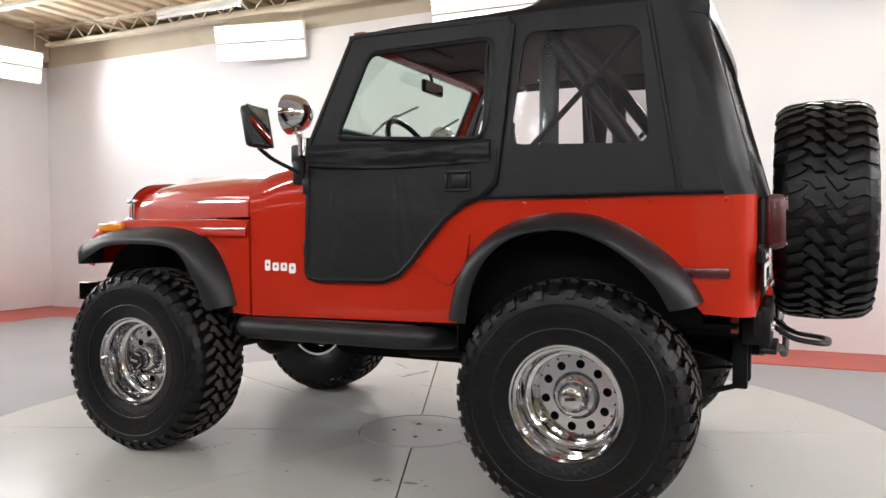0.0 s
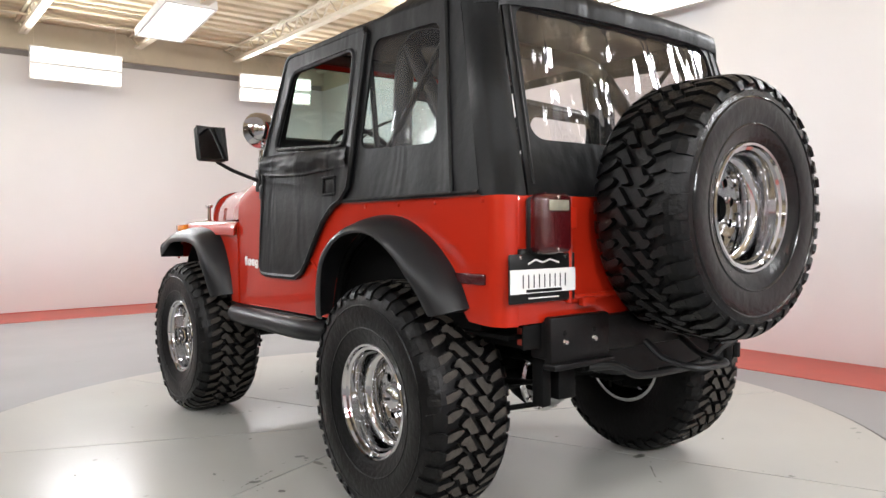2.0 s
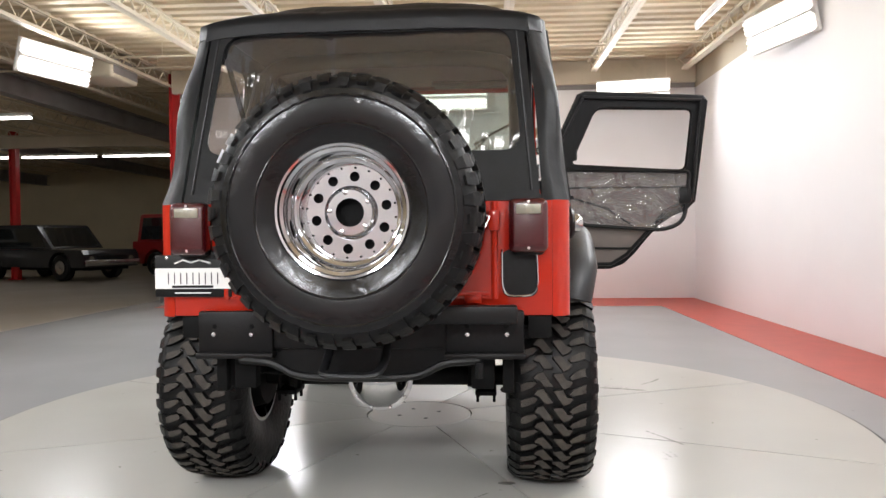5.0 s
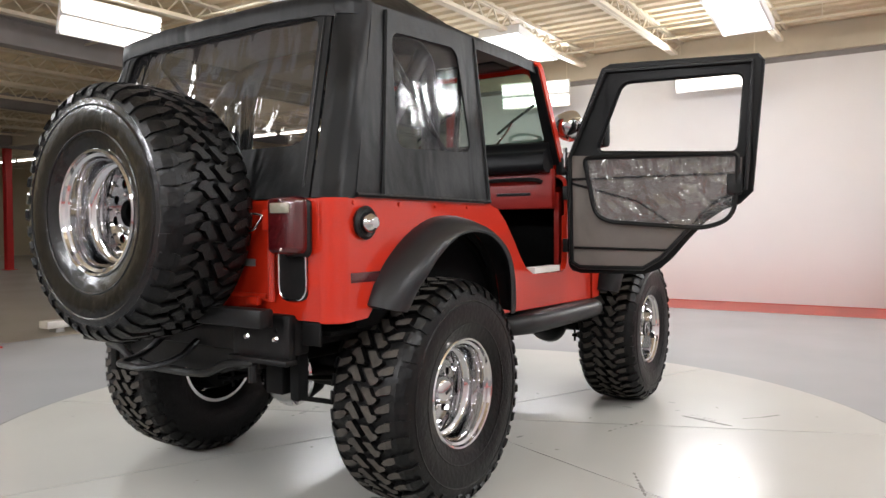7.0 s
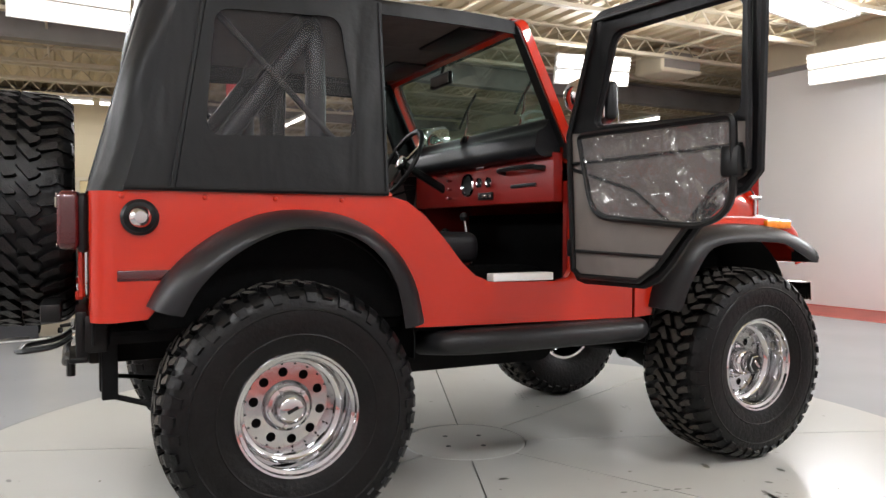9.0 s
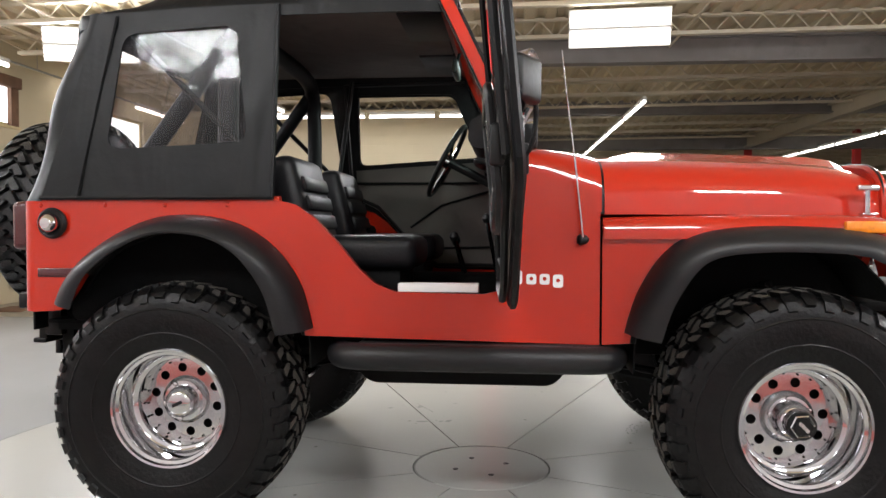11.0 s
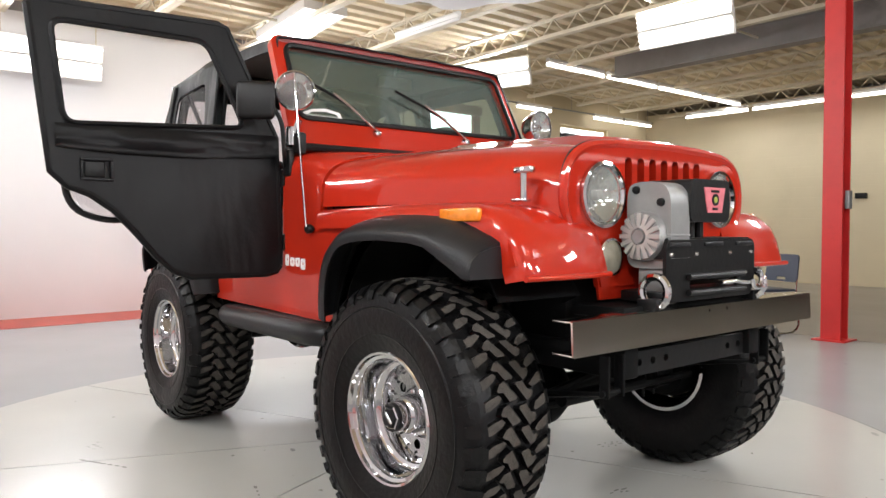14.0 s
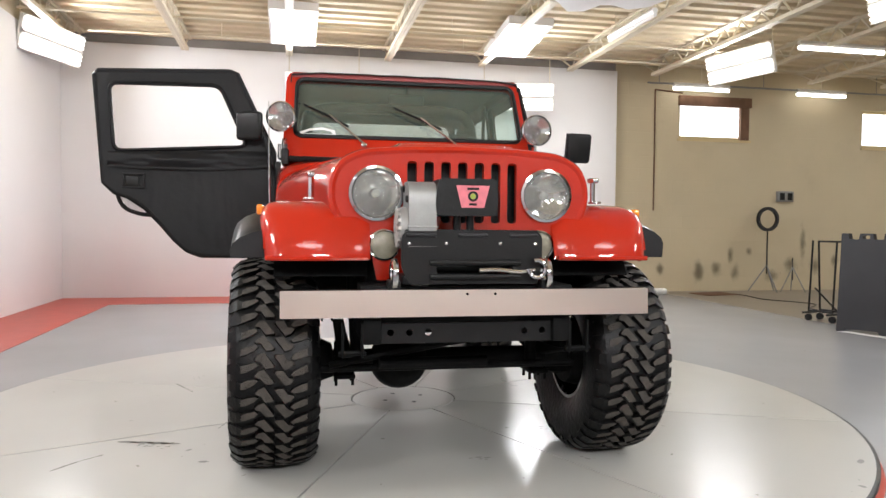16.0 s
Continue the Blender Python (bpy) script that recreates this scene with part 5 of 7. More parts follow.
def build_door(s, matrix, opened):
    def put(bm):
        return bm if s > 0 else mirror_y(bm)

    sag = 0.034 if opened else 0.0

    def low(pts):
        return [(u, v - max(0.0, v - 1.42) / 0.42 * (0.4 + 0.6 * min(1.0, max(0.0, -u / 0.8))) * sag) for u, v in pts]

    outline, opening = low(DOOR), low(DWIN)
    d = J("door", put(P(outline, [opening], lambda u, v, w: (u, dy(v) + 0.004 * math.sin(u * 8 + v * 7) - w, v), 0.02, 0.004)), "vinyl",
          "open black vinyl half-framed door" if opened else "shut black vinyl half-framed door", matrix=matrix, angle=50)
    J("edge_binding", put(T([(u, dy(v) - 0.008, v) for u, v in outline + outline[:1]], 0.013, 6)), "vinyl", "", d)
    J("window_binding", put(T([(u, dy(v) - 0.002, v) for u, v in opening + opening[:1]], 0.011, 6)), "vinyl", "", d)
    # folded flap along the belt line, sagging in diagonal folds
    rows = []
    for j in range(11):
        q = j / 10
        row = []
        for k in range(49):
            e = k / 48
            u = 0.105 - 0.84 * e
            z0 = 1.408 - 0.022 * e
            z1 = 1.318 - 0.018 * math.sin(e * 3.0) - 0.012 * e
            z = z0 + (z1 - z0) * q
            fold = 0.5 + 0.5 * math.sin(e * 9 + q * 5.5 + 1.5 * noise.noise((e * 5, q * 2, 3)))
            out = 0.004 + 0.016 * math.sin(math.pi * min(1, q * 1.05)) * (0.45 + 0.55 * fold) + 0.006 * noise.noise((e * 11 + q * 6, q * 5 - e * 3, s))
            row.append((u, dy(z) + (out if 0 < j < 10 else 0.002 if j == 0 else 0.010), z))
        rows.append(row)
    rows.append([(u, yy - 0.010, z + 0.004) for u, yy, z in rows[-1]])
    J("belt_flap", put(loft(bmesh.new(), rows)), "vinyl", "folded vinyl flap", d, 70)
    hf = bmesh.new()
    for q in ((-0.66, -0.55, 1.262, 1.272), (-0.66, -0.55, 1.192, 1.202), (-0.66, -0.65, 1.202, 1.262), (-0.56, -0.55, 1.202, 1.262)):
        box(hf, q[0], q[1], dy(1.23) - 0.004, dy(1.23) + 0.008, q[2], q[3], 0.003)
    h = J("handle_frame", put(hf), "black", "black pull handle set in a frame", d)
    J("handle", put(B(-0.645, -0.58, dy(1.23), dy(1.23) + 0.006, 1.205, 1.258, 0.005)), "black", "", h)
    # inside: lining, tube frame, window rolled down
    J("lining", put(P([(0.09, 0.88), (0.05, 0.855), (-0.27, 0.858), (-0.33, 0.885), (-0.39, 0.94), (-0.46, 1.025), (-0.54, 1.11), (-0.62, 1.165), (-0.715, 1.21), (-0.72, 1.37),
                       (0.09, 1.42)], [], lambda u, v, w: (u, dy(v) - 0.024 - w + 0.004 * math.sin(u * 14 + v * 9), v), 0.004)), "lining", "grey cloth lining", d)
    fr = bmesh.new()
    for line in ([(0.095, 0.88), (0.095, 1.41), (-0.105, 1.83), (-0.77, 1.82), (-0.745, 1.36), (-0.735, 1.23), (-0.6, 1.17), (-0.36, 0.91), (-0.27, 0.855), (0.05, 0.855), (0.095, 0.88)],
                 [(0.095, 1.30), (-0.715, 1.30)], [(0.08, 0.955), (-0.40, 0.945)], [(0.09, 1.28), (-0.25, 1.18), (-0.42, 1.06)]):
        tube(fr, [(u, dy(v) - 0.038, v) for u, v in low(line)], 0.011 if len(line) > 4 else 0.007, 6)
    J("tube_frame", put(fr), "black", "black steel tube frame", d)
    if opened:
        fl = rounded([(0.01, 1.40), (-0.035, 1.13), (-0.10, 1.085), (-0.57, 1.05), (-0.69, 1.10), (-0.71, 1.385)], [0.03, 0.05, 0.05, 0.06, 0.08, 0.03], 5)
        p = J("window_flap", put(ripple([(0.02, 1.06), (-0.73, 1.40)], lambda u, v, w: (u, dy(v) - 0.062 + w * (0.35 + 6.0 * max(0.0, 1.22 - v)), v), 0.022, 44, 28, fl)), "clearflap", "clear window hanging inside", d, 80)
        p.visible_shadow = False
        J("flap_binding", put(T([(u, dy(v) - 0.062, v) for u, v in fl + fl[:1]], 0.012, 6)), "black", "", d)
        J("door_latch", put(B(-0.725, -0.655, dy(1.28) - 0.070, dy(1.28) - 0.03, 1.20, 1.30, 0.014)), "black", "black inner latch", d)
    return d


build_door(1, None, False)
HG = Vector((0.118, -W - 0.012, 0))
build_door(-1, Matrix.Translation(HG) @ pose(0, 0, 0, 0, 0, 92.5) @ Matrix.Translation(-HG), True)

# word badges on the cowl sides: plain white shapes
for s in (1, -1):
    for k, (w0, h0, zz) in enumerate(((0.028, 0.048, 0.0), (0.034, 0.036, 0.0), (0.034, 0.036, 0.0), (0.034, 0.044, -0.010))):
        x = (0.155 + 0.045 * k) if s < 0 else (0.335 - 0.045 * k)
        J("badge", P(rounded([(x - w0 / 2, 0.868 + zz), (x + w0 / 2, 0.868 + zz), (x + w0 / 2, 0.868 + zz + h0), (x - w0 / 2, 0.868 + zz + h0)], 0.01),
                     [circle(x, 0.868 + zz + h0 * 0.55, 0.007, 8)], lambda u, v, w, s=s: (u, s * (W + 0.003 - w), v), 0.006), "white", "raised white badge shape")
J("sill_plate", B(-0.26, 0.02, -W - 0.003, -W + 0.05, 0.838, 0.868, 0.003), "white", "white door sill plate")

# -- mirrors, spot lamps, aerial --
MIRROR_TURN = 7
ml = J("mirror", B(-0.02, 0.02, -0.075, 0.075, -0.085, 0.085, 0.018, 3), "black", "black square door mirror on an arm", matrix=pose(0.20, 0.965, 1.465, 0, 10, MIRROR_TURN))
J("mirror_glass", B(-0.0225, -0.0205, -0.066, 0.066, -0.076, 0.076), "mirror", "", ml)
J("mirror_rim", T([(-0.021, a, b) for a, b in ((-0.07, -0.08), (0.07, -0.08), (0.07, 0.08), (-0.07, 0.08), (-0.07, -0.08))], 0.005, 6), "black", "", ml)
J("mirror_arm", T(bend([(0.215, 0.93, 1.385), (0.205, 0.86, 1.345), (0.15, 0.735, 1.29)], 4), 0.009, 8), "black", "black bent mirror arm")
mr = J("mirror", B(-0.025, 0.025, -0.075, 0.075, -0.075, 0.075, 0.02, 3), "black", "black square mirror on the open door", matrix=pose(0.175, -0.885, 1.535, 0, 0, -30))
J("mirror_glass", B(-0.0275, -0.0255, -0.062, 0.062, -0.062, 0.062), "mirror", "", mr)
J("mirror_arm", T(bend([(0.19, -0.83, 1.53), (0.215, -0.79, 1.45), (0.20, -0.775, 1.33), (0.15, -0.745, 1.28)], 4), 0.009, 8), "black", "black bent mirror arm")
for s in (1, -1):
    sp = J("spot_lamp", L([(0.004, -0.10), (0.03, -0.095), (0.06, -0.075), (0.082, -0.03), (0.088, 0.0), (0.09, 0.012), (0.084, 0.016)], 36, "x"), "chrome",
           "round chrome spot lamp", matrix=pose(0.225, 0.70, 1.555, 0, 0, 5) if s > 0 else pose(0.19, -0.72, 1.588, 0, 0, -22) @ Matrix.Diagonal((0.92, 0.92, 0.92, 1)))
    J("lens", L([(0.003, 0.03), (0.04, 0.024), (0.083, 0.012)], 30, "x"), "lens", "", sp)
    J("reflector", L([(0.004, -0.04), (0.04, -0.03), (0.08, 0.005)], 24, "x"), "chrome", "", sp)
    J("bulb", L([(0.003, 0.012), (0.018, 0.005), (0.02, -0.03)], 12, "x"), "redlens", "red bulb shield", sp)
    J("spot_bracket", T(bend([(0.19, s * 0.70, 1.47), (0.17, s * 0.705, 1.43), (0.15, s * 0.71, 1.37)], 3), 0.014, 8), "chrome", "chrome lamp stem")
    J("spot_motor", L([(0.004, 0.05), (0.028, 0.045), (0.03, -0.03), (0.02, -0.04)], 16, "z", (0.15, s * 0.71, 1.40)), "chrome")
ae = J("aerial", T([(0.37, -0.77, 1.03), (0.345, -0.775, 1.25), (0.295, -0.78, 1.65)], [0.0045, 0.004, 0.002], 6), "chrome", "thin chrome whip aerial")
J("aerial_base", L([(0.004, 0.02), (0.014, 0.012), (0.02, -0.01), (0.012, -0.02)], 12, "x", (0.372, -0.755, 1.022)), "black", "", ae)

# -- tail lamps and plate --
for s in (1, -1):
    tl = J("tail_lamp", B(-1.694, -1.655, s * 0.59 - 0.060, s * 0.59 + 0.060, 0.964, 1.152, 0.02, 3), "black", "tall black tail lamp with red and white lenses")
    J("red_lens", B(-1.748, -1.682, s * 0.59 - 0.0665, s * 0.59 + 0.0665, 0.975, 1.158, 0.022, 4), "redlens", "", tl)
    J("white_lens", B(-1.753, -1.746, s * 0.59 - 0.042, s * 0.59 + 0.042, 1.105, 1.138, 0.003), "whitelens", "", tl)
    for z in (0.99, 1.146):
        J("lens_screw", L([(0.001, -0.0035), (0.005, -0.003), (0.006, 0.0)], 8, "x", (-1.7475, s * 0.59, z)), "steel", "", tl)
pt = J("number_plate", B(-1.687, -1.679, 0.455, 0.735, 0.825, 0.975, 0.004), "black", "dealer plate with plain bars on white")
J("plate_face", B(-1.690, -1.686, 0.457, 0.733, 0.855, 0.928), "white", "", pt)
for k in range(9):
    J("plate_bar", B(-1.692, -1.690, 0.682 - 0.0225 * k, 0.685 - 0.0225 * k, 0.872, 0.912), "black", "", pt)
J("plate_bar", B(-1.692, -1.690, 0.52, 0.67, 0.858, 0.867), "black", "", pt)
J("plate_bar", B(-1.690, -1.687, 0.53, 0.66, 0.838, 0.842), "white", "", pt)
J("plate_swoosh", T([(-1.689, 0.66, 0.945), (-1.689, 0.63, 0.957), (-1.689, 0.60, 0.948), (-1.689, 0.57, 0.957), (-1.689, 0.53, 0.946)], 0.003, 5), "white", "", pt)
for y in (0.50, 0.69):
    J("plate_screw", L([(0.002, -0.004), (0.006, -0.003), (0.007, 0.0)], 8, "x", (-1.687, y, 0.965)), "steel", "", pt)
J("plate_bracket", B(-1.680, -1.660, 0.50, 0.68, 0.93, 0.99, 0.004), "black")

# -- wheels --
R_TYRE, HALF = 0.436, 0.172


def tyre_mesh():
    half = [(0.198, 0.125), (0.205, 0.142), (0.24, 0.158), (0.29, 0.171), (0.335, 0.172), (0.372, 0.166), (0.394, 0.158), (0.409, 0.145), (0.4155, 0.128), (0.414, 0.06)]
    prof = [(r, -v) for r, v in half] + half[::-1]
    b = L(prof, 72)
    lathe(b, [(0.262, 0.1655), (0.266, 0.168), (0.270, 0.1665)], 64)
    lathe(b, [(0.345, 0.171), (0.349, 0.1735), (0.353, 0.170)], 64)
    return b


def tread_mesh():
    """Interlocking mud-tread lugs: two hooked centre rows, two rows of leaf-shaped shoulder lugs, blocks down the sidewall."""
    b = bmesh.new()
    n, uneven = 43, random.Random(8)
    step = 2 * math.pi / n
    # outlines seen from outside, v to the right in metres, u upwards in pitches; the other half is this one turned by 180 degrees
    leaf = [(-0.121, -0.34), (-0.103, -0.22), (-0.070, -0.10), (-0.060, -0.24), (-0.072, -0.45), (-0.105, -0.70), (-0.121, -0.74)]
    hook = [(-0.071, 0.10), (-0.058, 0.34), (-0.038, 0.44), (-0.002, -0.34), (-0.004, -0.45), (-0.033, -0.46), (-0.050, -0.07), (-0.067, -0.01)]

    def at(u, v, r):
        rr = r - 0.012 * (abs(v) / 0.15) ** 2
        return Vector((rr * math.cos(u), v, rr * math.sin(u)))

    def lug(poly, r0, r1, flare):
        m = len(poly)
        cu, cv = sum(p[0] for p in poly) / m, sum(p[1] for p in poly) / m
        a = [b.verts.new(at(cu + (u - cu) * flare, cv + (v - cv) * flare, r0)) for u, v in poly]
        c = [b.verts.new(at(u, v, r1)) for u, v in poly]
        b.faces.new(c)
        for k in range(m):
            b.faces.new((a[k], a[(k + 1) % m], c[(k + 1) % m], c[k]))

    for i in range(n):
        for s in (1, -1):
            off = 0.0 if s > 0 else -0.14
            for shape in (hook, leaf):
                lug([((i + off + (0.04 if i % 2 else 0.0) + s * (p + uneven.uniform(-0.03, 0.03))) * step, s * (v + uneven.uniform(-0.0015, 0.0015))) for v, p in shape],
                    0.412, R_TYRE, 1.10)
            # blocks running down the sidewall, long and short by turns
            rin = 0.376 + 0.016 * (i % 2)
            ring = []
            for p0, p in ((-0.31, -0.18), (-0.77, -0.88)):
                p += uneven.uniform(-0.04, 0.04)
                lean = s * (0.12 if p > -0.5 else -0.08)
                for r, v, q, e in ((R_TYRE - 0.0085, 0.1205, p0, 0.0), (R_TYRE - 0.013, 0.138, p, 0.0), (R_TYRE - 0.022, 0.150, p, 0.0), (0.4035, 0.1625, p, 0.4),
                                   (rin, 0.1715, p, 1.0), (rin - 0.008, 0.164, p, 1.0), (0.400, 0.1205, p0, 0.0)):
                    a = (i + off + s * q - lean * e) * step
                    ring.append(b.verts.new(Vector((r * math.cos(a), -s * v, r * math.sin(a)))))
            for k in range(7):
                b.faces.new((ring[k], ring[(k + 1) % 7], ring[7 + (k + 1) % 7], ring[7 + k]))
            b.faces.new(ring[:7])
            b.faces.new(ring[7:][::-1])
    return b


def worn_tops(ob):
    """Pale worn rubber on the crowns of the lugs alone, black rubber on their flanks."""
    ob.data.materials.append(M["rubber"])
    for f in ob.data.polygons:
        c = f.center
        r = math.hypot(c.x, c.z)
        crown = (f.normal.x * c.x + f.normal.z * c.z) / r > 0.9 and abs(c.y) < 0.122 and r > 0.418
        f.material_index = 0 if crown else 1


def rim_mesh():
    prof = [(0.148, -0.008), (0.154, -0.004), (0.156, 0.010), (0.157, 0.042), (0.160, 0.048), (0.170, 0.052), (0.176, 0.058), (0.179, 0.068), (0.181, 0.122), (0.186, 0.134), (0.196, 0.139), (0.200, 0.150), (0.207, 0.152),
            (0.211, 0.147), (0.210, 0.138), (0.200, 0.130), (0.186, 0.10), (0.182, -0.10), (0.200, -0.13), (0.208, -0.14), (0.19, -0.14), (0.172, -0.10), (0.160, -0.04), (0.148, -0.018)]
    return L(prof, 64, close=True)


def disc_mesh(hub):
    holes = [circle(0.1175 * math.cos(2 * math.pi * k / 10), 0.1175 * math.sin(2 * math.pi * k / 10), 0.0165, 14) for k in range(10)]
    holes.append(circle(0, 0, 0.07, 32))
    b = P(circle(0, 0, 0.155, 60), holes, lambda u, v, w: (u, 0.0 - w, v), 0.010, 0.0015)
    lathe(b, [(0.070, -0.008), (0.088, 0.002), (0.084, 0.014), (0.072, 0.024), (hub, 0.026), (hub, 0.006)], 40)
    return b


def rim_bolt():
    return L([(0.0012, 0.0055), (0.0038, 0.0045), (0.0046, -0.001)], 6)


def hub_mesh():
    return L([(0.003, 0.124), (0.030, 0.124), (0.043, 0.122), (0.047, 0.115), (0.048, 0.085), (0.054, 0.080), (0.060, 0.072), (0.064, 0.015)], 36)


def dial_mesh():
    return B(-0.006, 0.006, 0.136, 0.1405, -0.022, 0.022, 0.002, 1, Matrix.Rotation(0.7, 4, "Y"))


def cap_mesh():
    return L([(0.003, 0.078), (0.030, 0.077), (0.040, 0.073), (0.052, 0.060), (0.058, 0.040), (0.060, 0.015)], 36)


proto = {}


def wheel(matrix, kind):
    """A chrome wheel on a mud-terrain tyre; its outer face looks along its own +y."""
    if "hub" not in proto:
        # hub widened into an added black backing, so the wheel holes look shaded
        proto["hub"] = L([(0.01, -0.16), (0.13, -0.16), (0.146, -0.10), (0.148, -0.035), (0.12, -0.030), (0.05, -0.018), (0.01, -0.018)], 24)
        d = J("wheel", proto["hub"], "chassis", "chrome ten-hole wheel on a muddy-pattern tyre", matrix=matrix)
        proto["hub"] = d
        proto["tyre"] = J("tyre", tyre_mesh(), "rubber", "", d, 30)
        proto["tread"] = J("tread", tread_mesh(), "tread", "worn brownish tread lugs", d, 20)
        proto["rim"] = J("rim", rim_mesh(), "chrome", "", d, 40)
        proto["face"] = J("wheel_face", disc_mesh(0.046), "chromeface", "", d)
        worn_tops(proto["tread"])
        proto["bolt"] = J("rim_bolt", rim_bolt(), "black", "", d, matrix=Matrix.Translation((0.146, 0, 0)))
        w = d
    else:
        w = again(proto["hub"], matrix, jeep)
        for k in ("tyre", "tread", "rim", "face", "bolt"):
            o = again(proto[k], None, w)
            if k == "tread" and kind == "spare":
                o.data = o.data.copy()
                o.data.materials[0] = M["newtread"]
                o["label"] = "dark unworn tread lugs"
            if k == "tyre" and kind == "spare":
                o.data = o.data.copy()
                o.data.materials[0] = M["glossrubber"]
                o.data.materials.append(M["rubber"])
                for f in o.data.polygons:
                    if math.hypot(f.center.x, f.center.z) > 0.374:
                        f.material_index = 1
                o["label"] = "shiny black dressed rubber"
    for k in range(1, 20):
        a = 2 * math.pi * k / 20
        again(proto["bolt"], Matrix.Translation((0.146 * math.cos(a), 0, 0.146 * math.sin(a))), w)
    if kind == "front":
        lh = J("locking_hub", hub_mesh(), "chrome", "chrome locking hub", w)
        J("hub_rim", L([(0.034, 0.126), (0.044, 0.128), (0.047, 0.118), (0.040, 0.118)], 30, close=True), "black", "", lh)
        J("dial", L([(0.002, 0.137), (0.029, 0.137), (0.031, 0.133), (0.031, 0.122)], 6), "black", "black six-sided dial", lh, 20)
        J("dial_bar", dial_mesh(), "steel", "", lh)
        J("dial_ring", L([(0.031, 0.128), (0.036, 0.132), (0.040, 0.129), (0.040, 0.122)], 6), "chrome", "", lh, 20)
    elif kind == "rear":
        c = J("centre_cap", cap_mesh(), "chrome", "chrome centre cap", w)
        J("cap_mark", B(-0.02, 0.02, 0.0765, 0.0795, -0.006, 0.006, 0.001), "black", "small dark mark", w)
    for k in range(5):
        a = 2 * math.pi * k / 5 + 0.3
        J("wheel_nut", L([(0.002, 0.034), (0.008, 0.032), (0.010, 0.020)], 6, "y", (0.0665 * math.cos(a), 0, 0.0665 * math.sin(a))), "chrome", "", w)
    return w


TY = 0.688
HZ = 0.432
STEER = 2
wheel(pose(-1.05, TY, HZ, 0, 10, 0), "rear")
wheel(pose(-1.05, -TY, HZ, 0, 25, 180), "rear")
wheel(pose(1.05, TY + 0.035, HZ, 0, 40, STEER), "front")
wheel(pose(1.05, -TY - 0.035, HZ, 0, 5, 180 + STEER), "front")
wheel(pose(-1.868, -0.015, 1.112, 0, 12, 90), "spare")
sc = J("spare_carrier", B(-1.84, -1.68, -0.10, 0.10, 1.03, 1.18, 0.01), "black", "black spare wheel mount")
J("carrier_arm", B(-1.80, -1.74, -0.55, 0.10, 0.74, 0.80, 0.008), "black", "", sc)
J("carrier_post", B(-1.79, -1.74, -0.06, 0.0, 0.76, 1.05, 0.008), "black", "", sc)

# -- chassis --
for s in (1, -1):
    J("frame_rail", B(-1.66, 1.60, s * 0.36 - 0.035, s * 0.36 + 0.035, 0.575, 0.67, 0.008), "chassis")
    J("side_step", T(bend([(0.50, s * 0.60, 0.60), (0.47, s * 0.74, 0.615), (0.40, s * 0.775, 0.615), (-0.36, s * 0.775, 0.615), (-0.46, s * 0.74, 0.615), (-0.50, s * 0.60, 0.60)], 5),
                   0.047, 14), "flare", "black tubular side step")
    J("side_step_plate", B(-0.40, 0.44, s * 0.70 - 0.06, s * 0.70 + 0.03, 0.628, 0.664, 0.010), "black")
    for x in (-0.3, 0.3):
        J("step_bracket", B(x - 0.025, x + 0.025, min(s * 0.38, s * 0.74), max(s * 0.38, s * 0.74), 0.585, 0.61, 0.004), "chassis")
    for ax in (-1.06, 1.06):
        for k in range(4):
            e = 0.52 - 0.07 * k
            J("leaf_spring", T([(ax - e, s * 0.43, 0.535 - 0.012 * k), (ax - e * 0.5, s * 0.43, 0.50 - 0.012 * k), (ax, s * 0.43, 0.485 - 0.012 * k), (ax + e * 0.5, s * 0.43, 0.50 - 0.012 * k),
                               (ax + e, s * 0.43, 0.535 - 0.012 * k)], 0.028, 6, True, 0.22), "chassis")
        J("spring_plate", B(ax - 0.07, ax + 0.07, s * 0.43 - 0.045, s * 0.43 + 0.045, 0.355, 0.375, 0.004), "chassis")
        for dx in (-0.045, 0.045):
            for dd in (-0.035, 0.035):
                J("u_bolt", T([(ax + dx, s * 0.43 + dd, 0.50), (ax + dx, s * 0.43 + dd, 0.325)], 0.007, 6), "chassis")
        J("shock", T([(ax + (0.10 if ax > 0 else -0.10), s * 0.38, 0.40), (ax + (0.02 if ax > 0 else -0.02), s * 0.40, 0.86)], [0.027, 0.027], 10), "chassis")
    J("shackle", B(-1.63, -1.575, s * 0.43 - 0.04, s * 0.43 + 0.04, 0.49, 0.66, 0.006), "chassis")
    for dd in (-0.04, 0.03):
        J("shackle", B(1.565, 1.60, s * 0.43 + dd, s * 0.43 + dd + 0.010, 0.53, 0.655, 0.004), "chassis")
    J("shackle_bolt", T([(1.583, s * 0.43 - 0.05, 0.545), (1.583, s * 0.43 + 0.05, 0.545)], 0.010, 8), "chassis")
    J("stay_rod", T([(-1.59, s * 0.50, 0.48), (-1.38, s * 0.56, 0.42)], 0.010, 6), "chassis")
    J("mud_bracket", B(-1.625, -1.575, s * 0.52 - 0.02, s * 0.52 + 0.02, 0.475, 0.76, 0.006), "chassis")
J("floor_pan", B(-1.60, 0.43, -0.60, 0.60, 0.668, 0.70), "chassis")
J("skid_plate", P(rounded([(-0.45, 0.42), (0.3, 0.42), (0.42, 0.56), (-0.58, 0.56)], 0.04), [], lambda u, v, w: (u, -0.28 + w, v), 0.50, 0.01), "chassis")
J("gearbox", B(-0.35, 0.5, -0.18, 0.18, 0.46, 0.68, 0.05, 3), "chassis")
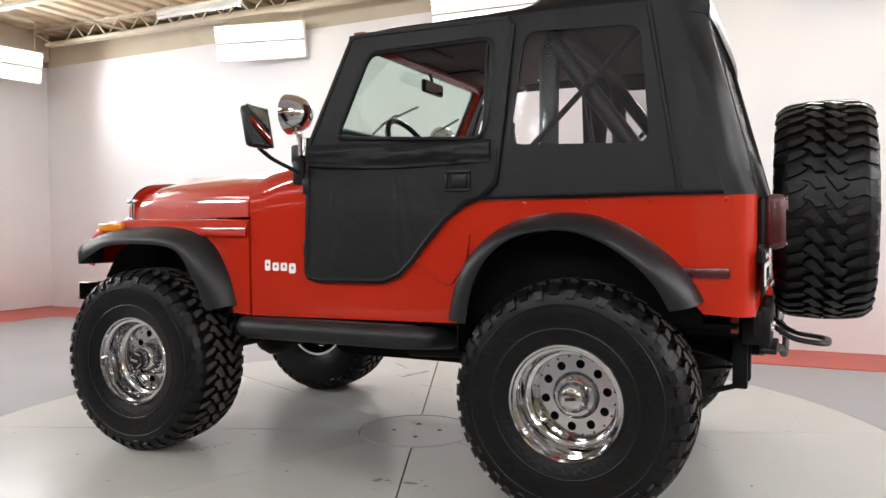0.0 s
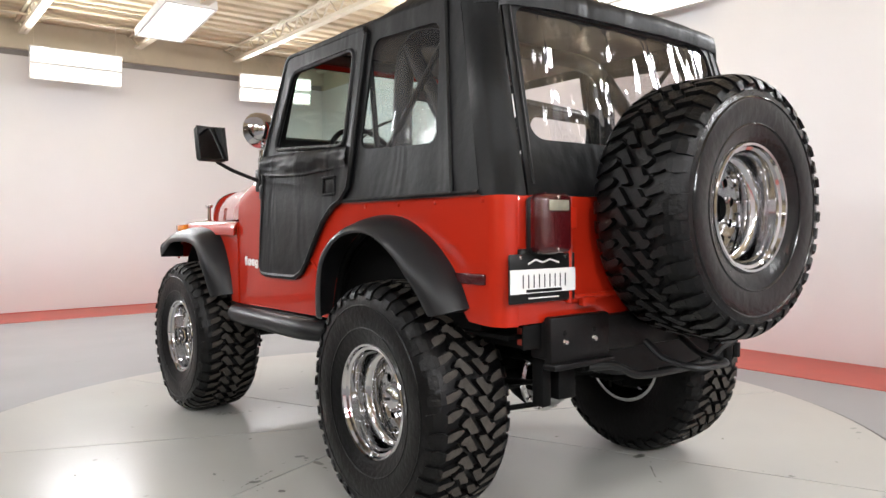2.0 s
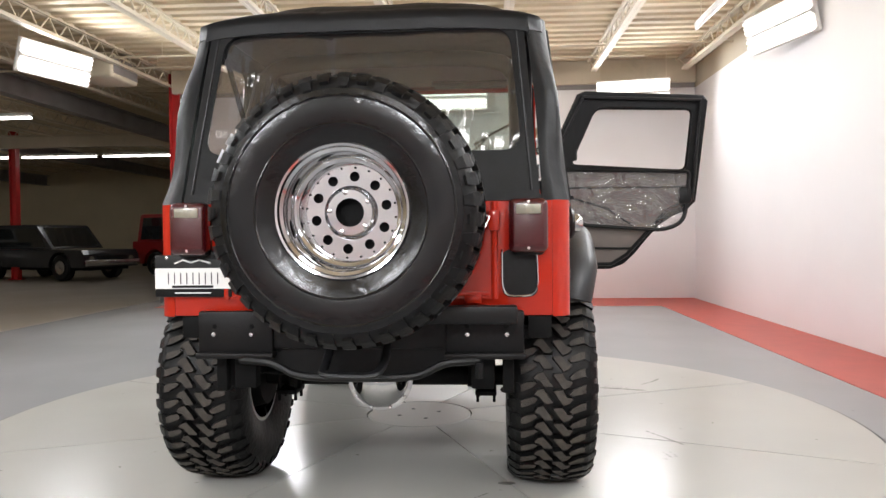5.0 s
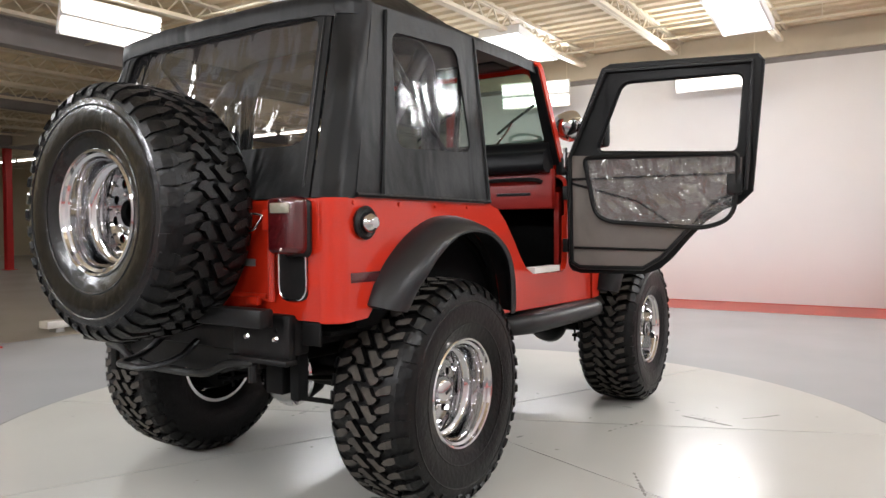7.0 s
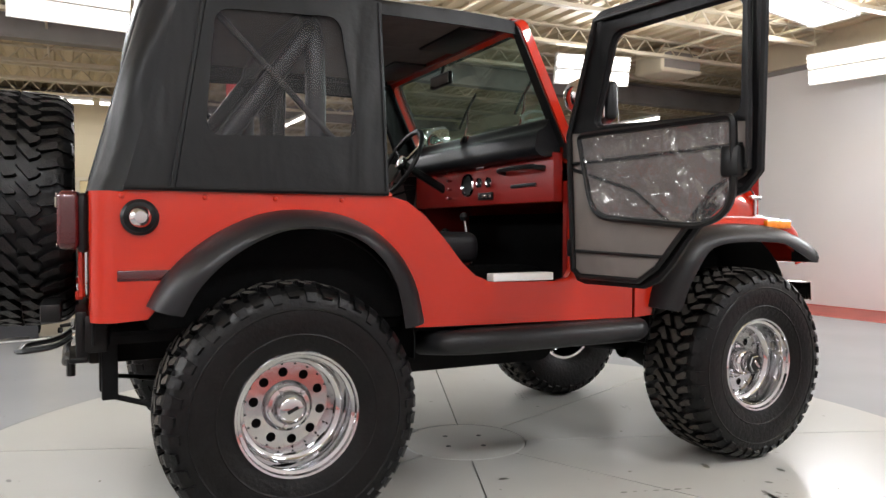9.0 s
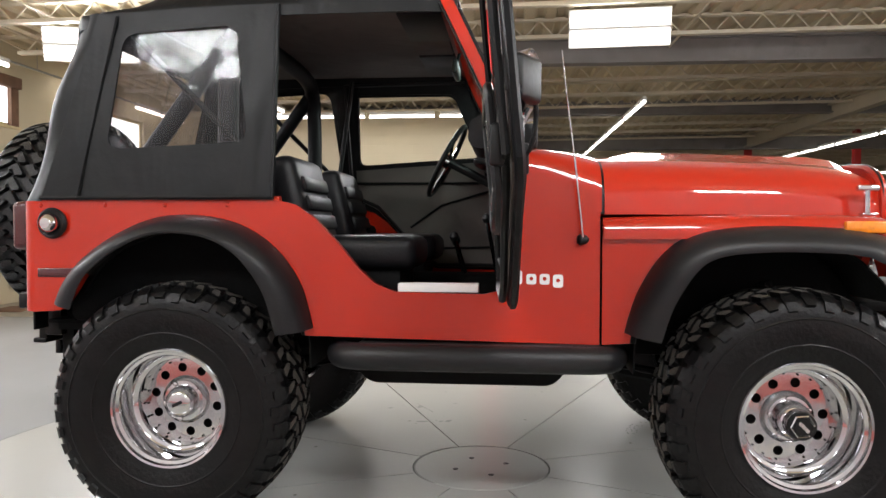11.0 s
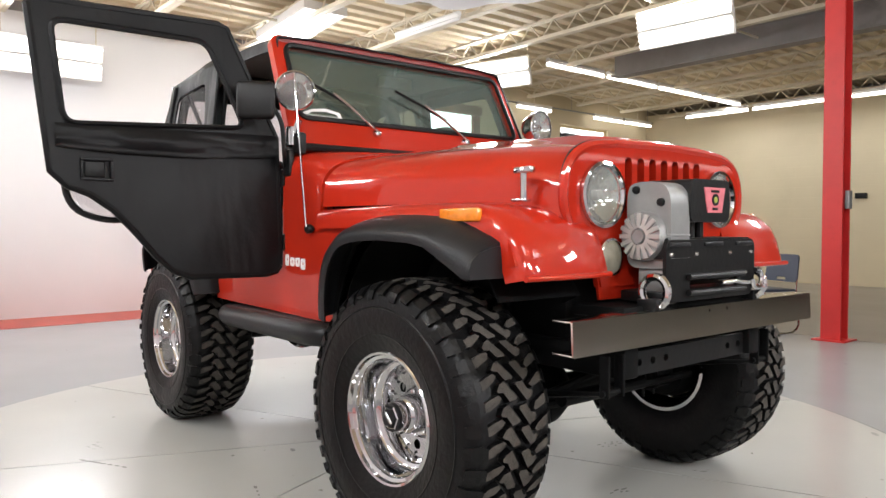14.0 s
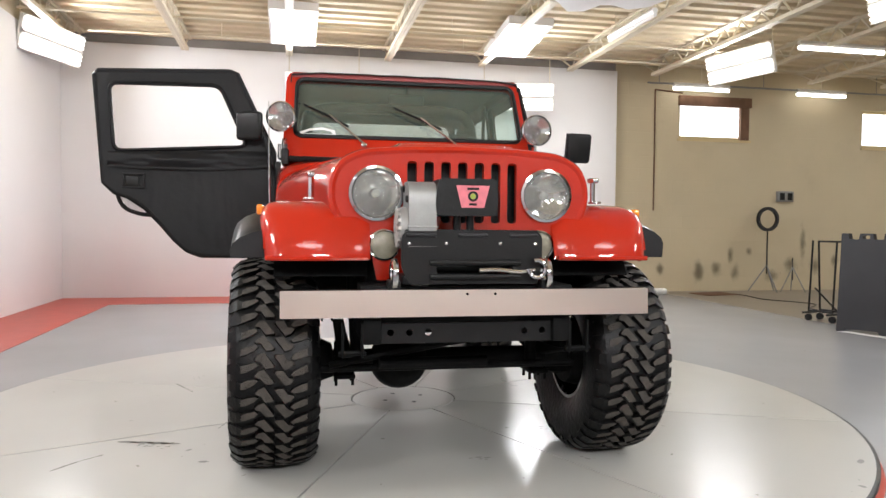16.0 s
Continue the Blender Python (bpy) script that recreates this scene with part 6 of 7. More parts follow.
J("engine_bay", B(0.44, 1.35, -0.37, 0.37, 0.60, 1.09, 0.03), "chassis", "dark engine bay mass")
for ax, dyy in ((-1.06, 0.02), (1.06, -0.19)):
    J("axle_tube", T([(ax, -0.58, 0.43), (ax, 0.58, 0.43)], 0.043, 12), "chassis")
    J("differential", L([(0.01, -0.12), (0.06, -0.11), (0.11, -0.06), (0.13, 0.0), (0.11, 0.07), (0.06, 0.16), (0.05, 0.22)], 24, "x", (ax, dyy, 0.425)) if ax < 0 else
      L([(0.01, 0.12), (0.06, 0.11), (0.11, 0.06), (0.13, 0.0), (0.11, -0.07), (0.06, -0.16), (0.05, -0.22)], 24, "x", (ax, dyy, 0.425)), "chassis")
dc = J("diff_cover", L([(0.004, -0.165), (0.04, -0.160), (0.085, -0.14), (0.115, -0.10), (0.122, -0.06), (0.14, -0.058), (0.14, -0.045)], 32, "x", (-1.06, 0.02, 0.425)), "chrome", "bright chrome axle cover")
for k in range(10):
    a = 2 * math.pi * k / 10
    J("cover_bolt", L([(0.002, -0.072), (0.008, -0.070), (0.009, -0.058)], 6, "x", (-1.06, 0.02 + 0.13 * math.cos(a), 0.425 + 0.13 * math.sin(a))), "steel", "", dc)
J("prop_shaft", T([(-0.85, 0.02, 0.44), (-0.40, 0.0, 0.53)], 0.030, 10), "chassis")
J("prop_shaft", T([(0.85, -0.19, 0.44), (0.3, -0.15, 0.52)], 0.030, 10), "chassis")
J("tie_rod", T([(1.22, -0.55, 0.42), (1.22, 0.55, 0.42)], 0.016, 8), "chassis")
J("drag_link", T([(1.25, 0.45, 0.60), (1.25, -0.50, 0.44)], 0.015, 8), "chassis")
J("steering_damper", T([(1.27, 0.15, 0.445), (1.27, -0.30, 0.445)], 0.025, 10), "chassis")
for s in (1, -1):
    J("steering_knuckle", L([(0.02, -0.09), (0.07, -0.07), (0.08, 0.0), (0.06, 0.07), (0.02, 0.09)], 16, "z", (1.06, s * 0.545, 0.43)), "chassis")
J("exhaust", T(bend([(0.2, 0.30, 0.52), (-0.7, 0.30, 0.55), (-1.0, 0.27, 0.60), (-1.45, 0.40, 0.60), (-1.60, 0.42, 0.56)], 4), 0.024, 10), "chassis")
J("muffler", T([(-0.15, 0.30, 0.52), (-0.62, 0.30, 0.54)], 0.07, 14), "chassis")

# rear cross member, tow gear
J("rear_crossmember", B(-1.688, -1.605, -0.575, 0.575, 0.64, 0.762, 0.008), "frameblack")
for s in (1, -1):
    bp = J("bumper_plate", B(-1.700, -1.665, s * 0.44 - 0.135, s * 0.44 + 0.135, 0.625, 0.775, 0.008), "frameblack", "worn black bumper end plate")
    J("bumper_lip", B(-1.720, -1.665, s * 0.44 - 0.14, s * 0.44 + 0.14, 0.610, 0.630, 0.006), "frameblack", "", bp)
    for dd in (-0.060, 0.075):
        J("bolt", L([(0.002, -0.010), (0.008, -0.009), (0.011, -0.002), (0.012, 0.0)], 6, "x", (-1.701, s * 0.44 + s * dd, 0.694)), "steel", "steel bolt", bp)
        J("bolt_hole", L([(0.002, -0.002), (0.007, -0.0025), (0.009, 0.0)], 10, "x", (-1.700, s * 0.44 + s * dd, 0.722)), "chassis", "", bp)
    J("corner_bracket", B(-1.655, -1.645, s * 0.62 - 0.05, s * 0.62 + 0.03, 0.675, 0.752, 0.003), "chassis")
J("fuel_tank_skid", P(rounded([(-0.34, 0.735), (0.36, 0.735), (0.33, 0.57), (0.22, 0.545), (-0.2, 0.545), (-0.31, 0.57)], 0.03), [], lambda u, v, w: (-1.665 + w, u, v), 0.45, 0.01), "black")
J("tow_bar", T(bend([(-1.705, 0.42, 0.605), (-1.725, 0.30, 0.60), (-1.735, 0.20, 0.548), (-1.735, -0.20, 0.548), (-1.725, -0.30, 0.60), (-1.705, -0.42, 0.605)], 4), 0.014, 8), "black")
J("tow_step", T(bend([(-1.685, 0.10, 0.655), (-1.765, 0.10, 0.60), (-1.885, 0.09, 0.585), (-1.895, -0.09, 0.585), (-1.765, -0.10, 0.60), (-1.685, -0.10, 0.655)], 5), 0.016, 8, True, 0.7), "flare",
  "dark bent step loop")
J("tow_pin", T([(-1.715, -0.42, 0.60), (-1.715, -0.42, 0.545)], 0.014, 8), "black")
J("safety_tag", B(-1.60, -1.575, 0.60, 0.603, 0.68, 0.735), "stripe", "small red tag")

# front bumper, winch
bu = J("front_bumper", P(rounded([(-0.685, 0.682), (0.685, 0.682), (0.685, 0.778), (-0.685, 0.778)], 0.004), [circle(-0.02, 0.762, 0.005, 8), circle(0.085, 0.762, 0.005, 8)],
                         lambda u, v, w: (1.651 - w - (v - 0.73) * 0.06, u, v), 0.006, 0.002), "bumpersteel", "brushed steel channel bumper")
J("bumper_top", B(1.576, 1.648, -0.684, 0.684, 0.772, 0.778, 0.002), "bumpersteel", "", bu)
J("bumper_bottom", B(1.576, 1.648, -0.684, 0.684, 0.682, 0.688, 0.002), "bumpersteel", "", bu)
J("front_crossmember", P(rounded([(-0.40, 0.575), (0.40, 0.575), (0.40, 0.65), (-0.40, 0.65)], 0.008),
                         [circle(y, 0.615, 0.013, 12) for y in (-0.36, -0.29, -0.22, -0.15, 0.22, 0.29, 0.36)], lambda u, v, w: (1.576 - w, u, v), 0.012, 0.002), "black",
  "black cross member with round holes")
for s in (1, -1):
    sh = J("bumper_shackle", T([(1.626 + 0.045 * math.cos(a), s * 0.285, 0.835 + 0.045 * math.sin(a)) for a in [k * math.pi / 10 for k in range(-4, 15)]], 0.013, 8), "chrome", "chrome recovery shackle")
    J("shackle_mount", B(1.576, 1.646, s * 0.285 - 0.022, s * 0.285 + 0.022, 0.778, 0.812, 0.004), "black", "", sh)
J("splash_apron", P([(-0.33, 0.80), (0.33, 0.80), (0.35, 0.90), (-0.35, 0.90)], [], lambda u, v, w: (1.455 - w, u, v), 0.01), "red")
J("winch_tray", B(1.40, 1.60, -0.40, 0.40, 0.755, 0.790, 0.006), "chassis", "black steel winch tray")
wn_ = J("winch", B(1.476, 1.631, -0.255, 0.255, 0.795, 0.83, 0.006), "black", "black electric winch on the bumper")
J("fairlead_plate", P(rounded([(-0.235, 0.80), (0.235, 0.80), (0.262, 0.86), (0.262, 0.97), (0.245, 0.99), (-0.245, 0.99), (-0.262, 0.97), (-0.262, 0.86)], 0.012),
                      [rounded([(-0.135, 0.835), (0.15, 0.835), (0.15, 0.865), (-0.135, 0.865)], 0.012)], lambda u, v, w: (1.648 - w, u, v), 0.012, 0.003), "black", "", wn_)
fl_ = bmesh.new()
for q in ((-0.16, 0.175, 0.868, 0.884), (-0.16, 0.175, 0.818, 0.834)):
    tube(fl_, [(1.661, q[0], (q[2] + q[3]) / 2), (1.661, q[1], (q[2] + q[3]) / 2)], 0.010, 8)
J("fairlead_roller", fl_, "black", "", wn_)
J("winch_lid", P(rounded([(-0.25, 0.93), (0.25, 0.93), (0.25, 0.995), (-0.25, 0.995)], 0.01), [], lambda u, v, w: (1.636 - w, u, v), 0.13, 0.012), "black", "", wn_)
J("winch_drum", T([(1.556, -0.2, 0.885), (1.556, 0.2, 0.885)], 0.05, 16), "steel", "", wn_)
J("winch_cable", T(bend([(1.666, 0.02, 0.85), (1.676, 0.09, 0.853), (1.676, 0.17, 0.843), (1.661, 0.23, 0.85)], 4), 0.007, 6), "steel", "steel rope end", wn_)
J("hook", T([(1.666 + 0.006, 0.235 + 0.032 * math.cos(a), 0.855 + 0.032 * math.sin(a)) for a in [k * math.pi / 8 for k in range(-8, 6)]], 0.009, 8), "chrome", "chrome hook", wn_)
for y in (-0.19, 0.0, 0.19):
    J("lid_strap", B(1.644, 1.654, y - 0.055, y + 0.055, 0.968, 0.982, 0.004), "flare", "", wn_)
for y in (-0.235, -0.10, 0.10, 0.235):
    J("plate_bolt", L([(0.002, 0.006), (0.006, 0.005), (0.008, 0.0)], 8, "x", (1.648, y, 0.945)), "steel", "", wn_)
J("winch_motor", P(rounded([(1.486, 0.90), (1.646, 0.90), (1.646, 1.13), (1.61, 1.17), (1.51, 1.17), (1.486, 1.145)], 0.045), [], lambda u, v, w: (u, -0.235 + w, v), 0.10, 0.014),
       "alu", "cast grey winch gear housing", wn_)
J("gear_foot", B(1.52, 1.62, -0.225, -0.15, 0.79, 0.905, 0.01), "alu", "", wn_)
for dz, dx in ((0.125, -0.055), (0.085, 0.035)):
    J("motor_bolt", L([(0.003, 0.010), (0.012, 0.008), (0.014, 0.0)], 10, "y"), "black", "", wn_, matrix=pose(1.576 + dx, -0.235, 1.02 + dz, 0, 0, 180))
for k in range(3):
    J("gear_rib", B(1.60, 1.648, -0.238, -0.130, 0.93 + 0.035 * k, 0.938 + 0.035 * k, 0.003), "alu", "", wn_)
J("motor_cap", L([(0.004, 0.03), (0.02, 0.032), (0.024, 0.022), (0.07, 0.018), (0.078, 0.005), (0.078, -0.06)], 32, "y"), "alu", "ribbed round end cap", wn_,
  matrix=pose(1.556, -0.245, 1.00, 0, 0, 180))
rb = bmesh.new()
for k in range(16):
    a = 2 * math.pi * k / 16
    rod(rb, (1.556 + 0.026 * math.cos(a), -0.268, 1.00 + 0.026 * math.sin(a)), (1.556 + 0.072 * math.cos(a), -0.264, 1.00 + 0.072 * math.sin(a)), 0.013)
J("cap_ribs", rb, "castrib", "", wn_)
cb = J("winch_control_box", P(rounded([(-0.135, 1.045), (0.085, 1.045), (0.092, 1.09), (0.085, 1.18), (-0.13, 1.18), (-0.14, 1.09)], 0.02), [], lambda u, v, w: (1.651 - w, u, v), 0.16, 0.012),
       "black", "black winch control box", wn_)
part("maker_plate", P([(-0.065, 1.155), (0.058, 1.155), (0.038, 1.075), (-0.045, 1.075)], [], lambda u, v, w: (1.654 - w, u, v), 0.003), M["pink"], wn_, "faded pink-red plate")
part("maker_mark", L([(0.011, 0.0), (0.019, 0.0), (0.019, 0.003), (0.011, 0.003)], 20, "x", (1.6545, -0.004, 1.116), True), M["black"], wn_)
part("maker_mark", L([(0.002, 0.003), (0.010, 0.003), (0.010, 0.0)], 16, "x", (1.6545, -0.004, 1.116)), M["lime"], wn_, "small pale green spot")
for z, h in ((1.143, 0.022), (1.087, 0.014)):
    part("maker_mark", B(1.654, 1.6565, -0.004 - h, -0.004 + h, z - 0.004, z + 0.004), M["black"], wn_)
for y in (-0.05, 0.0):
    J("box_post", T([(1.596, y, 0.99), (1.596, y, 1.05)], 0.014, 8), "black", "", wn_)

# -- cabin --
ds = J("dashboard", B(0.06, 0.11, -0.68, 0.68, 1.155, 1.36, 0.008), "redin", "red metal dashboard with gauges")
J("crash_pad", P(rounded([(0.0, 1.34), (0.10, 1.34), (0.10, 1.42), (0.072, 1.50), (0.045, 1.50), (0.03, 1.46), (-0.015, 1.44), (-0.025, 1.37)], 0.02), [], lambda u, v, w: (u, -0.67 + w, v), 1.34, 0.01), "seat", "black padded dash top", ds)
J("grab_bar", T(bend([(0.06, -0.62, 1.295), (0.0, -0.60, 1.305), (0.0, -0.32, 1.305), (0.06, -0.30, 1.295)], 3), 0.011, 8), "black", "black grab bar", ds)
for y, z, r in ((0.05, 1.258, 0.055), (-0.072, 1.265, 0.024), (-0.162, 1.262, 0.024)):
    g = J("gauge", L([(r * 0.85, -0.004), (r, -0.010), (r * 1.08, -0.004), (r * 1.1, 0.0)], 24, "x", (0.058, y, z)), "chrome", "round gauge with chrome rim", ds)
    J("gauge_face", L([(0.002, -0.003), (r * 0.88, -0.003)], 20, "x", (0.058, y, z)), "black", "", ds)
for z in (1.20, 1.245, 1.29, 1.335):
    J("knob", L([(0.002, -0.03), (0.008, -0.028), (0.008, -0.015), (0.004, 0.0)], 10, "x", (0.058, 0.225, z)), "chrome", "", ds)
J("radio", B(0.045, 0.06, -0.20, -0.07, 1.18, 1.215, 0.004), "black", "", ds)
for y in (-0.19, -0.155, -0.12, -0.085):
    J("radio_key", B(0.041, 0.046, y - 0.008, y + 0.008, 1.19, 1.205, 0.002), "steel", "", ds)
J("dash_plate", P([(-0.05, 1.33), (-0.125, 1.33), (-0.11, 1.365), (-0.07, 1.365)], [], lambda u, v, w: (0.05 - w, u, v), 0.004), "white", "small white plate", ds)
J("vent", B(0.05, 0.06, -0.56, -0.36, 1.225, 1.24, 0.003), "black", "", ds)
J("dash_lamp", L([(0.004, 0.04), (0.03, 0.03), (0.045, 0.0)], 20, "z", (0.06, 0.05, 1.47)), "chrome", "chrome dome on the dash", ds)
sw = J("steering_wheel", L([(0.185, -0.013), (0.195, -0.009), (0.199, 0.0), (0.195, 0.009), (0.185, 0.013), (0.176, 0.009), (0.172, 0.0), (0.176, -0.009)], 48, "x", close=True), "black",
       "black three-spoke steering wheel", matrix=pose(-0.185, 0.33, 1.385, 0, 28, 0))
for a in (0.5, 2.64, 4.71):
    J("spoke", T([(0.012, 0.02 * math.cos(a), 0.02 * math.sin(a)), (0.0, 0.185 * math.cos(a), 0.185 * math.sin(a))], 0.008, 6), "chrome", "", sw)
J("horn_cap", L([(0.004, -0.02), (0.035, -0.012), (0.04, 0.015)], 20, "x"), "chrome", "", sw)
J("column", T([(0.01, 0, 0), (0.30, 0, 0.0)], 0.022, 10), "black", "", sw)
J("firewall", B(0.40, 0.43, -0.68, 0.68, 0.68, 1.12), "carpet")
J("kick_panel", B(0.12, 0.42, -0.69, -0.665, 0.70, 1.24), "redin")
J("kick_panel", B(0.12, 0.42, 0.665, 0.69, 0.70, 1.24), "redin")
J("floor_mat", B(-1.60, 0.40, -0.665, 0.665, 0.702, 0.715), "carpet")
J("gear_tunnel", B(-0.7, 0.40, -0.14, 0.14, 0.71, 0.86, 0.05, 3), "carpet")
for x, y, h in ((0.02, 0.02, 1.10), (-0.12, -0.05, 1.02), (-0.12, 0.05, 1.0)):
    ge = J("gear_lever", T([(x + 0.05, y, 0.84), (x, y, h)], 0.009, 8), "chrome", "chrome lever with black knob")
    J("knob", L([(0.003, 0.025), (0.016, 0.018), (0.022, 0.0), (0.014, -0.018)], 16, "z", (x, y, h)), "black", "", ge)
for s in (1, -1):
    se = J("front_seat", B(-0.68, -0.22, s * 0.36 - 0.22, s * 0.36 + 0.22, 0.90, 1.03, 0.045, 3), "seat", "black low-back bucket seat")
    J("seat_base", B(-0.62, -0.28, s * 0.36 - 0.18, s * 0.36 + 0.18, 0.712, 0.905, 0.01), "chassis", "", se)
    J("backrest", B(-0.06, 0.06, -0.22, 0.22, 0.0, 0.36, 0.045, 3), "seat", "", se, matrix=pose(-0.66, s * 0.36, 0.98, 0, -14, 0))
    for k in range(3):
        J("back_rib", B(0.05, 0.075, -0.17, 0.17, 0.06 + 0.075 * k, 0.12 + 0.075 * k, 0.012), "seat", "", se, matrix=pose(-0.66, s * 0.36, 0.98, 0, -14, 0))
bs = J("rear_seat", B(-1.38, -1.02, -0.46, 0.46, 0.92, 1.04, 0.04, 3), "seat", "black rear bench seat")
J("rear_backrest", B(-0.05, 0.05, -0.46, 0.46, 0.0, 0.32, 0.04, 3), "seat", "", bs, matrix=pose(-1.38, 0, 1.0, 0, -12, 0))
J("rear_seat_base", B(-1.34, -1.06, -0.40, 0.40, 0.714, 0.925), "chassis", "", bs)
for s in (1, -1):
    J("inner_wheel_box", B(-1.50, -0.60, min(s * 0.46, s * 0.69), max(s * 0.46, s * 0.69), 0.71, 1.075, 0.03), "carpet")
rbp = [(-0.92, 0.60, 0.75), (-0.92, 0.60, 1.70), (-0.92, 0.50, 1.83), (-0.92, -0.50, 1.83), (-0.92, -0.60, 1.70), (-0.92, -0.60, 0.75)]
ro = J("roll_bar", T(bend(rbp, 5), 0.038, 12), "seat", "black padded roll bar with rear braces")
for s in (1, -1):
    J("brace", T([(-0.93, s * 0.57, 1.76), (-1.42, s * 0.57, 1.10)], 0.034, 12), "seat", "", ro)
    J("top_bow", T([(-0.80, s * 0.635, 1.30), (-1.30, s * 0.615, 1.80)], 0.012, 8), "black", "thin black hood bow")
    J("top_bow", T([(-0.80, s * 0.635, 1.30), (-0.72, s * 0.63, 1.84)], 0.012, 8), "black", "thin black hood bow")
J("cross_brace", T([(-0.92, -0.58, 1.25), (-0.92, 0.58, 1.25)], 0.030, 10), "seat", "", ro)
J("top_bow", T(bend([(-1.30, 0.615, 1.80), (-1.30, 0.56, 1.865), (-1.30, -0.56, 1.865), (-1.30, -0.615, 1.80)], 4), 0.012, 8), "black", "thin black hood bow")
iv = J("rear_view_mirror", B(-0.012, 0.012, -0.105, 0.105, -0.032, 0.032, 0.012, 3), "black", "black interior mirror on a stalk", matrix=pose(-0.115, 0.0, 1.755))
J("mirror_glass", B(-0.0135, -0.012, -0.095, 0.095, -0.025, 0.025), "mirror", "", iv)
J("stalk", T([(0.0, 0, 0.03), (0.02, 0, 0.09)], 0.008, 6), "black", "", iv)
for s in (1, -1):
    J("sun_visor", B(-0.30, -0.10, s * 0.34 - 0.20, s * 0.34 + 0.20, 1.848, 1.866, 0.006), "seat", "black sun visor")
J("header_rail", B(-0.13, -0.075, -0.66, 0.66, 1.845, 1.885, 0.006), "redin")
J("headlining", B(-1.40, -0.14, -0.63, 0.63, 1.858, 1.862), "lining", "brownish grey roof lining")

# ---- the workshop side ----
def office_chair(x, y, turn):
    c = thing("office_chair", "black swivel chair with a dark green jacket over its back", "chair", pose(x, y, FZ, 0, 0, turn))
    part("seat", B(-0.24, 0.24, -0.23, 0.23, 0.40, 0.47, 0.03, 3), M["seat"], c)
    part("backrest", B(-0.22, 0.22, -0.28, -0.21, 0.56, 0.88, 0.04, 3), M["seat"], c)
    part("back_stem", B(-0.03, 0.03, -0.28, -0.22, 0.42, 0.6, 0.008), M["black"], c)
    part("column", T([(0, 0, 0.10), (0, 0, 0.40)], 0.028, 10), M["black"], c)
    for k in range(5):
        a = 2 * math.pi * k / 5
        ar = part("foot", T([(0, 0, 0.12), (0.30 * math.cos(a), 0.30 * math.sin(a), 0.075)], [0.03, 0.018], 8), M["black"], c)
        part("castor", L([(0.005, -0.02), (0.03, -0.018), (0.03, 0.018), (0.005, 0.02)], 14, "x", (0.30 * math.cos(a), 0.30 * math.sin(a), 0.031)), M["black"], ar)
    for s in (1, -1):
        part("armrest", T(bend([(s * 0.23, -0.16, 0.44), (s * 0.28, -0.16, 0.60), (s * 0.28, 0.10, 0.59)], 4), 0.02, 8), M["black"], c)
    j = thing("jacket", "dark green jacket slung over a chair back", "jacket", pose(x, y, FZ, 0, 0, turn))
    rows = []
    for i in range(15):
        t = i / 14
        z = 0.93 - abs(t - 0.45) * 0.72 if t > 0.45 else 0.93 - (0.45 - t) * 0.7
        yy = -0.315 + 0.155 * max(0, min(1, (t - 0.38) / 0.14)) + 0.008 * math.sin(i)
        rows.append([(-0.27 + 0.54 * k / 12 + 0.02 * noise.noise((i * 0.5, k, 1)), yy + 0.022 * noise.noise((k * 0.7, i * 0.4, 0)), z - 0.05 * abs(k - 6) / 6) for k in range(13)])
    part("cloth", thick(loft(bmesh.new(), rows), 0.012), M["jacket"], j, angle=70)
    part("sleeve", T([(0.25, -0.27, 0.86), (0.31, -0.25, 0.70), (0.29, -0.22, 0.48)], [0.06, 0.055, 0.045], 8), M["jacket"], j)
    p = thing("paper_stack", "loose white papers lying on the chair seat", "paper", pose(x + 0.05, y + 0.04, FZ + 0.472, 0, 0, turn + 10))
    for k, (dx, dy, tw, lift) in enumerate(((0.0, 0.02, 0.0, 0.0), (-0.06, 0.07, 14.0, 0.006), (0.07, -0.03, -11.0, 0.012))):
        rows = [[(dx + u, dy + v, lift + 0.004 + 0.012 * abs(noise.noise((u * 7, v * 7, k))) - 1.6 * max(0.0, dy + v - 0.235) ** 1.15) for u in [-0.15 + 0.042 * q for q in range(8)]]
                for v in [-0.08 + 0.047 * q for q in range(9)]]
        part("sheet", thick(loft(bmesh.new(), rows), 0.002), M["paper"], p, angle=60, matrix=pose(0, 0, 0.004, 0, 0, tw))


def stack_chair(x, y, turn):
    c = thing("stacking_chair", "dark blue plastic chair on thin chrome sled legs", "chair", pose(x, y, FZ, 0, 0, turn))
    part("seat", B(-0.22, 0.22, -0.21, 0.23, 0.43, 0.455, 0.011, 2), M["bluefab"], c)
    part("backrest", P(rounded([(-0.22, 0.52), (0.22, 0.52), (0.21, 0.80), (-0.21, 0.80)], 0.05), [rounded([(-0.07, 0.54), (0.07, 0.54), (0.06, 0.565), (-0.06, 0.565)], 0.01)],
                       lambda u, v, w: (u, -0.21 - 0.15 * (v - 0.5) - 0.06 * u * u * -8 * 0.2 - w, v), 0.014, 0.003), M["bluefab"], c)
    for s in (1, -1):
        part("leg_frame", T(bend([(s * 0.22, 0.20, 0.43), (s * 0.23, 0.24, 0.012), (s * 0.23, -0.26, 0.012), (s * 0.22, -0.20, 0.43), (s * 0.20, -0.245, 0.62)], 4), 0.010, 8), M["chrome"], c)


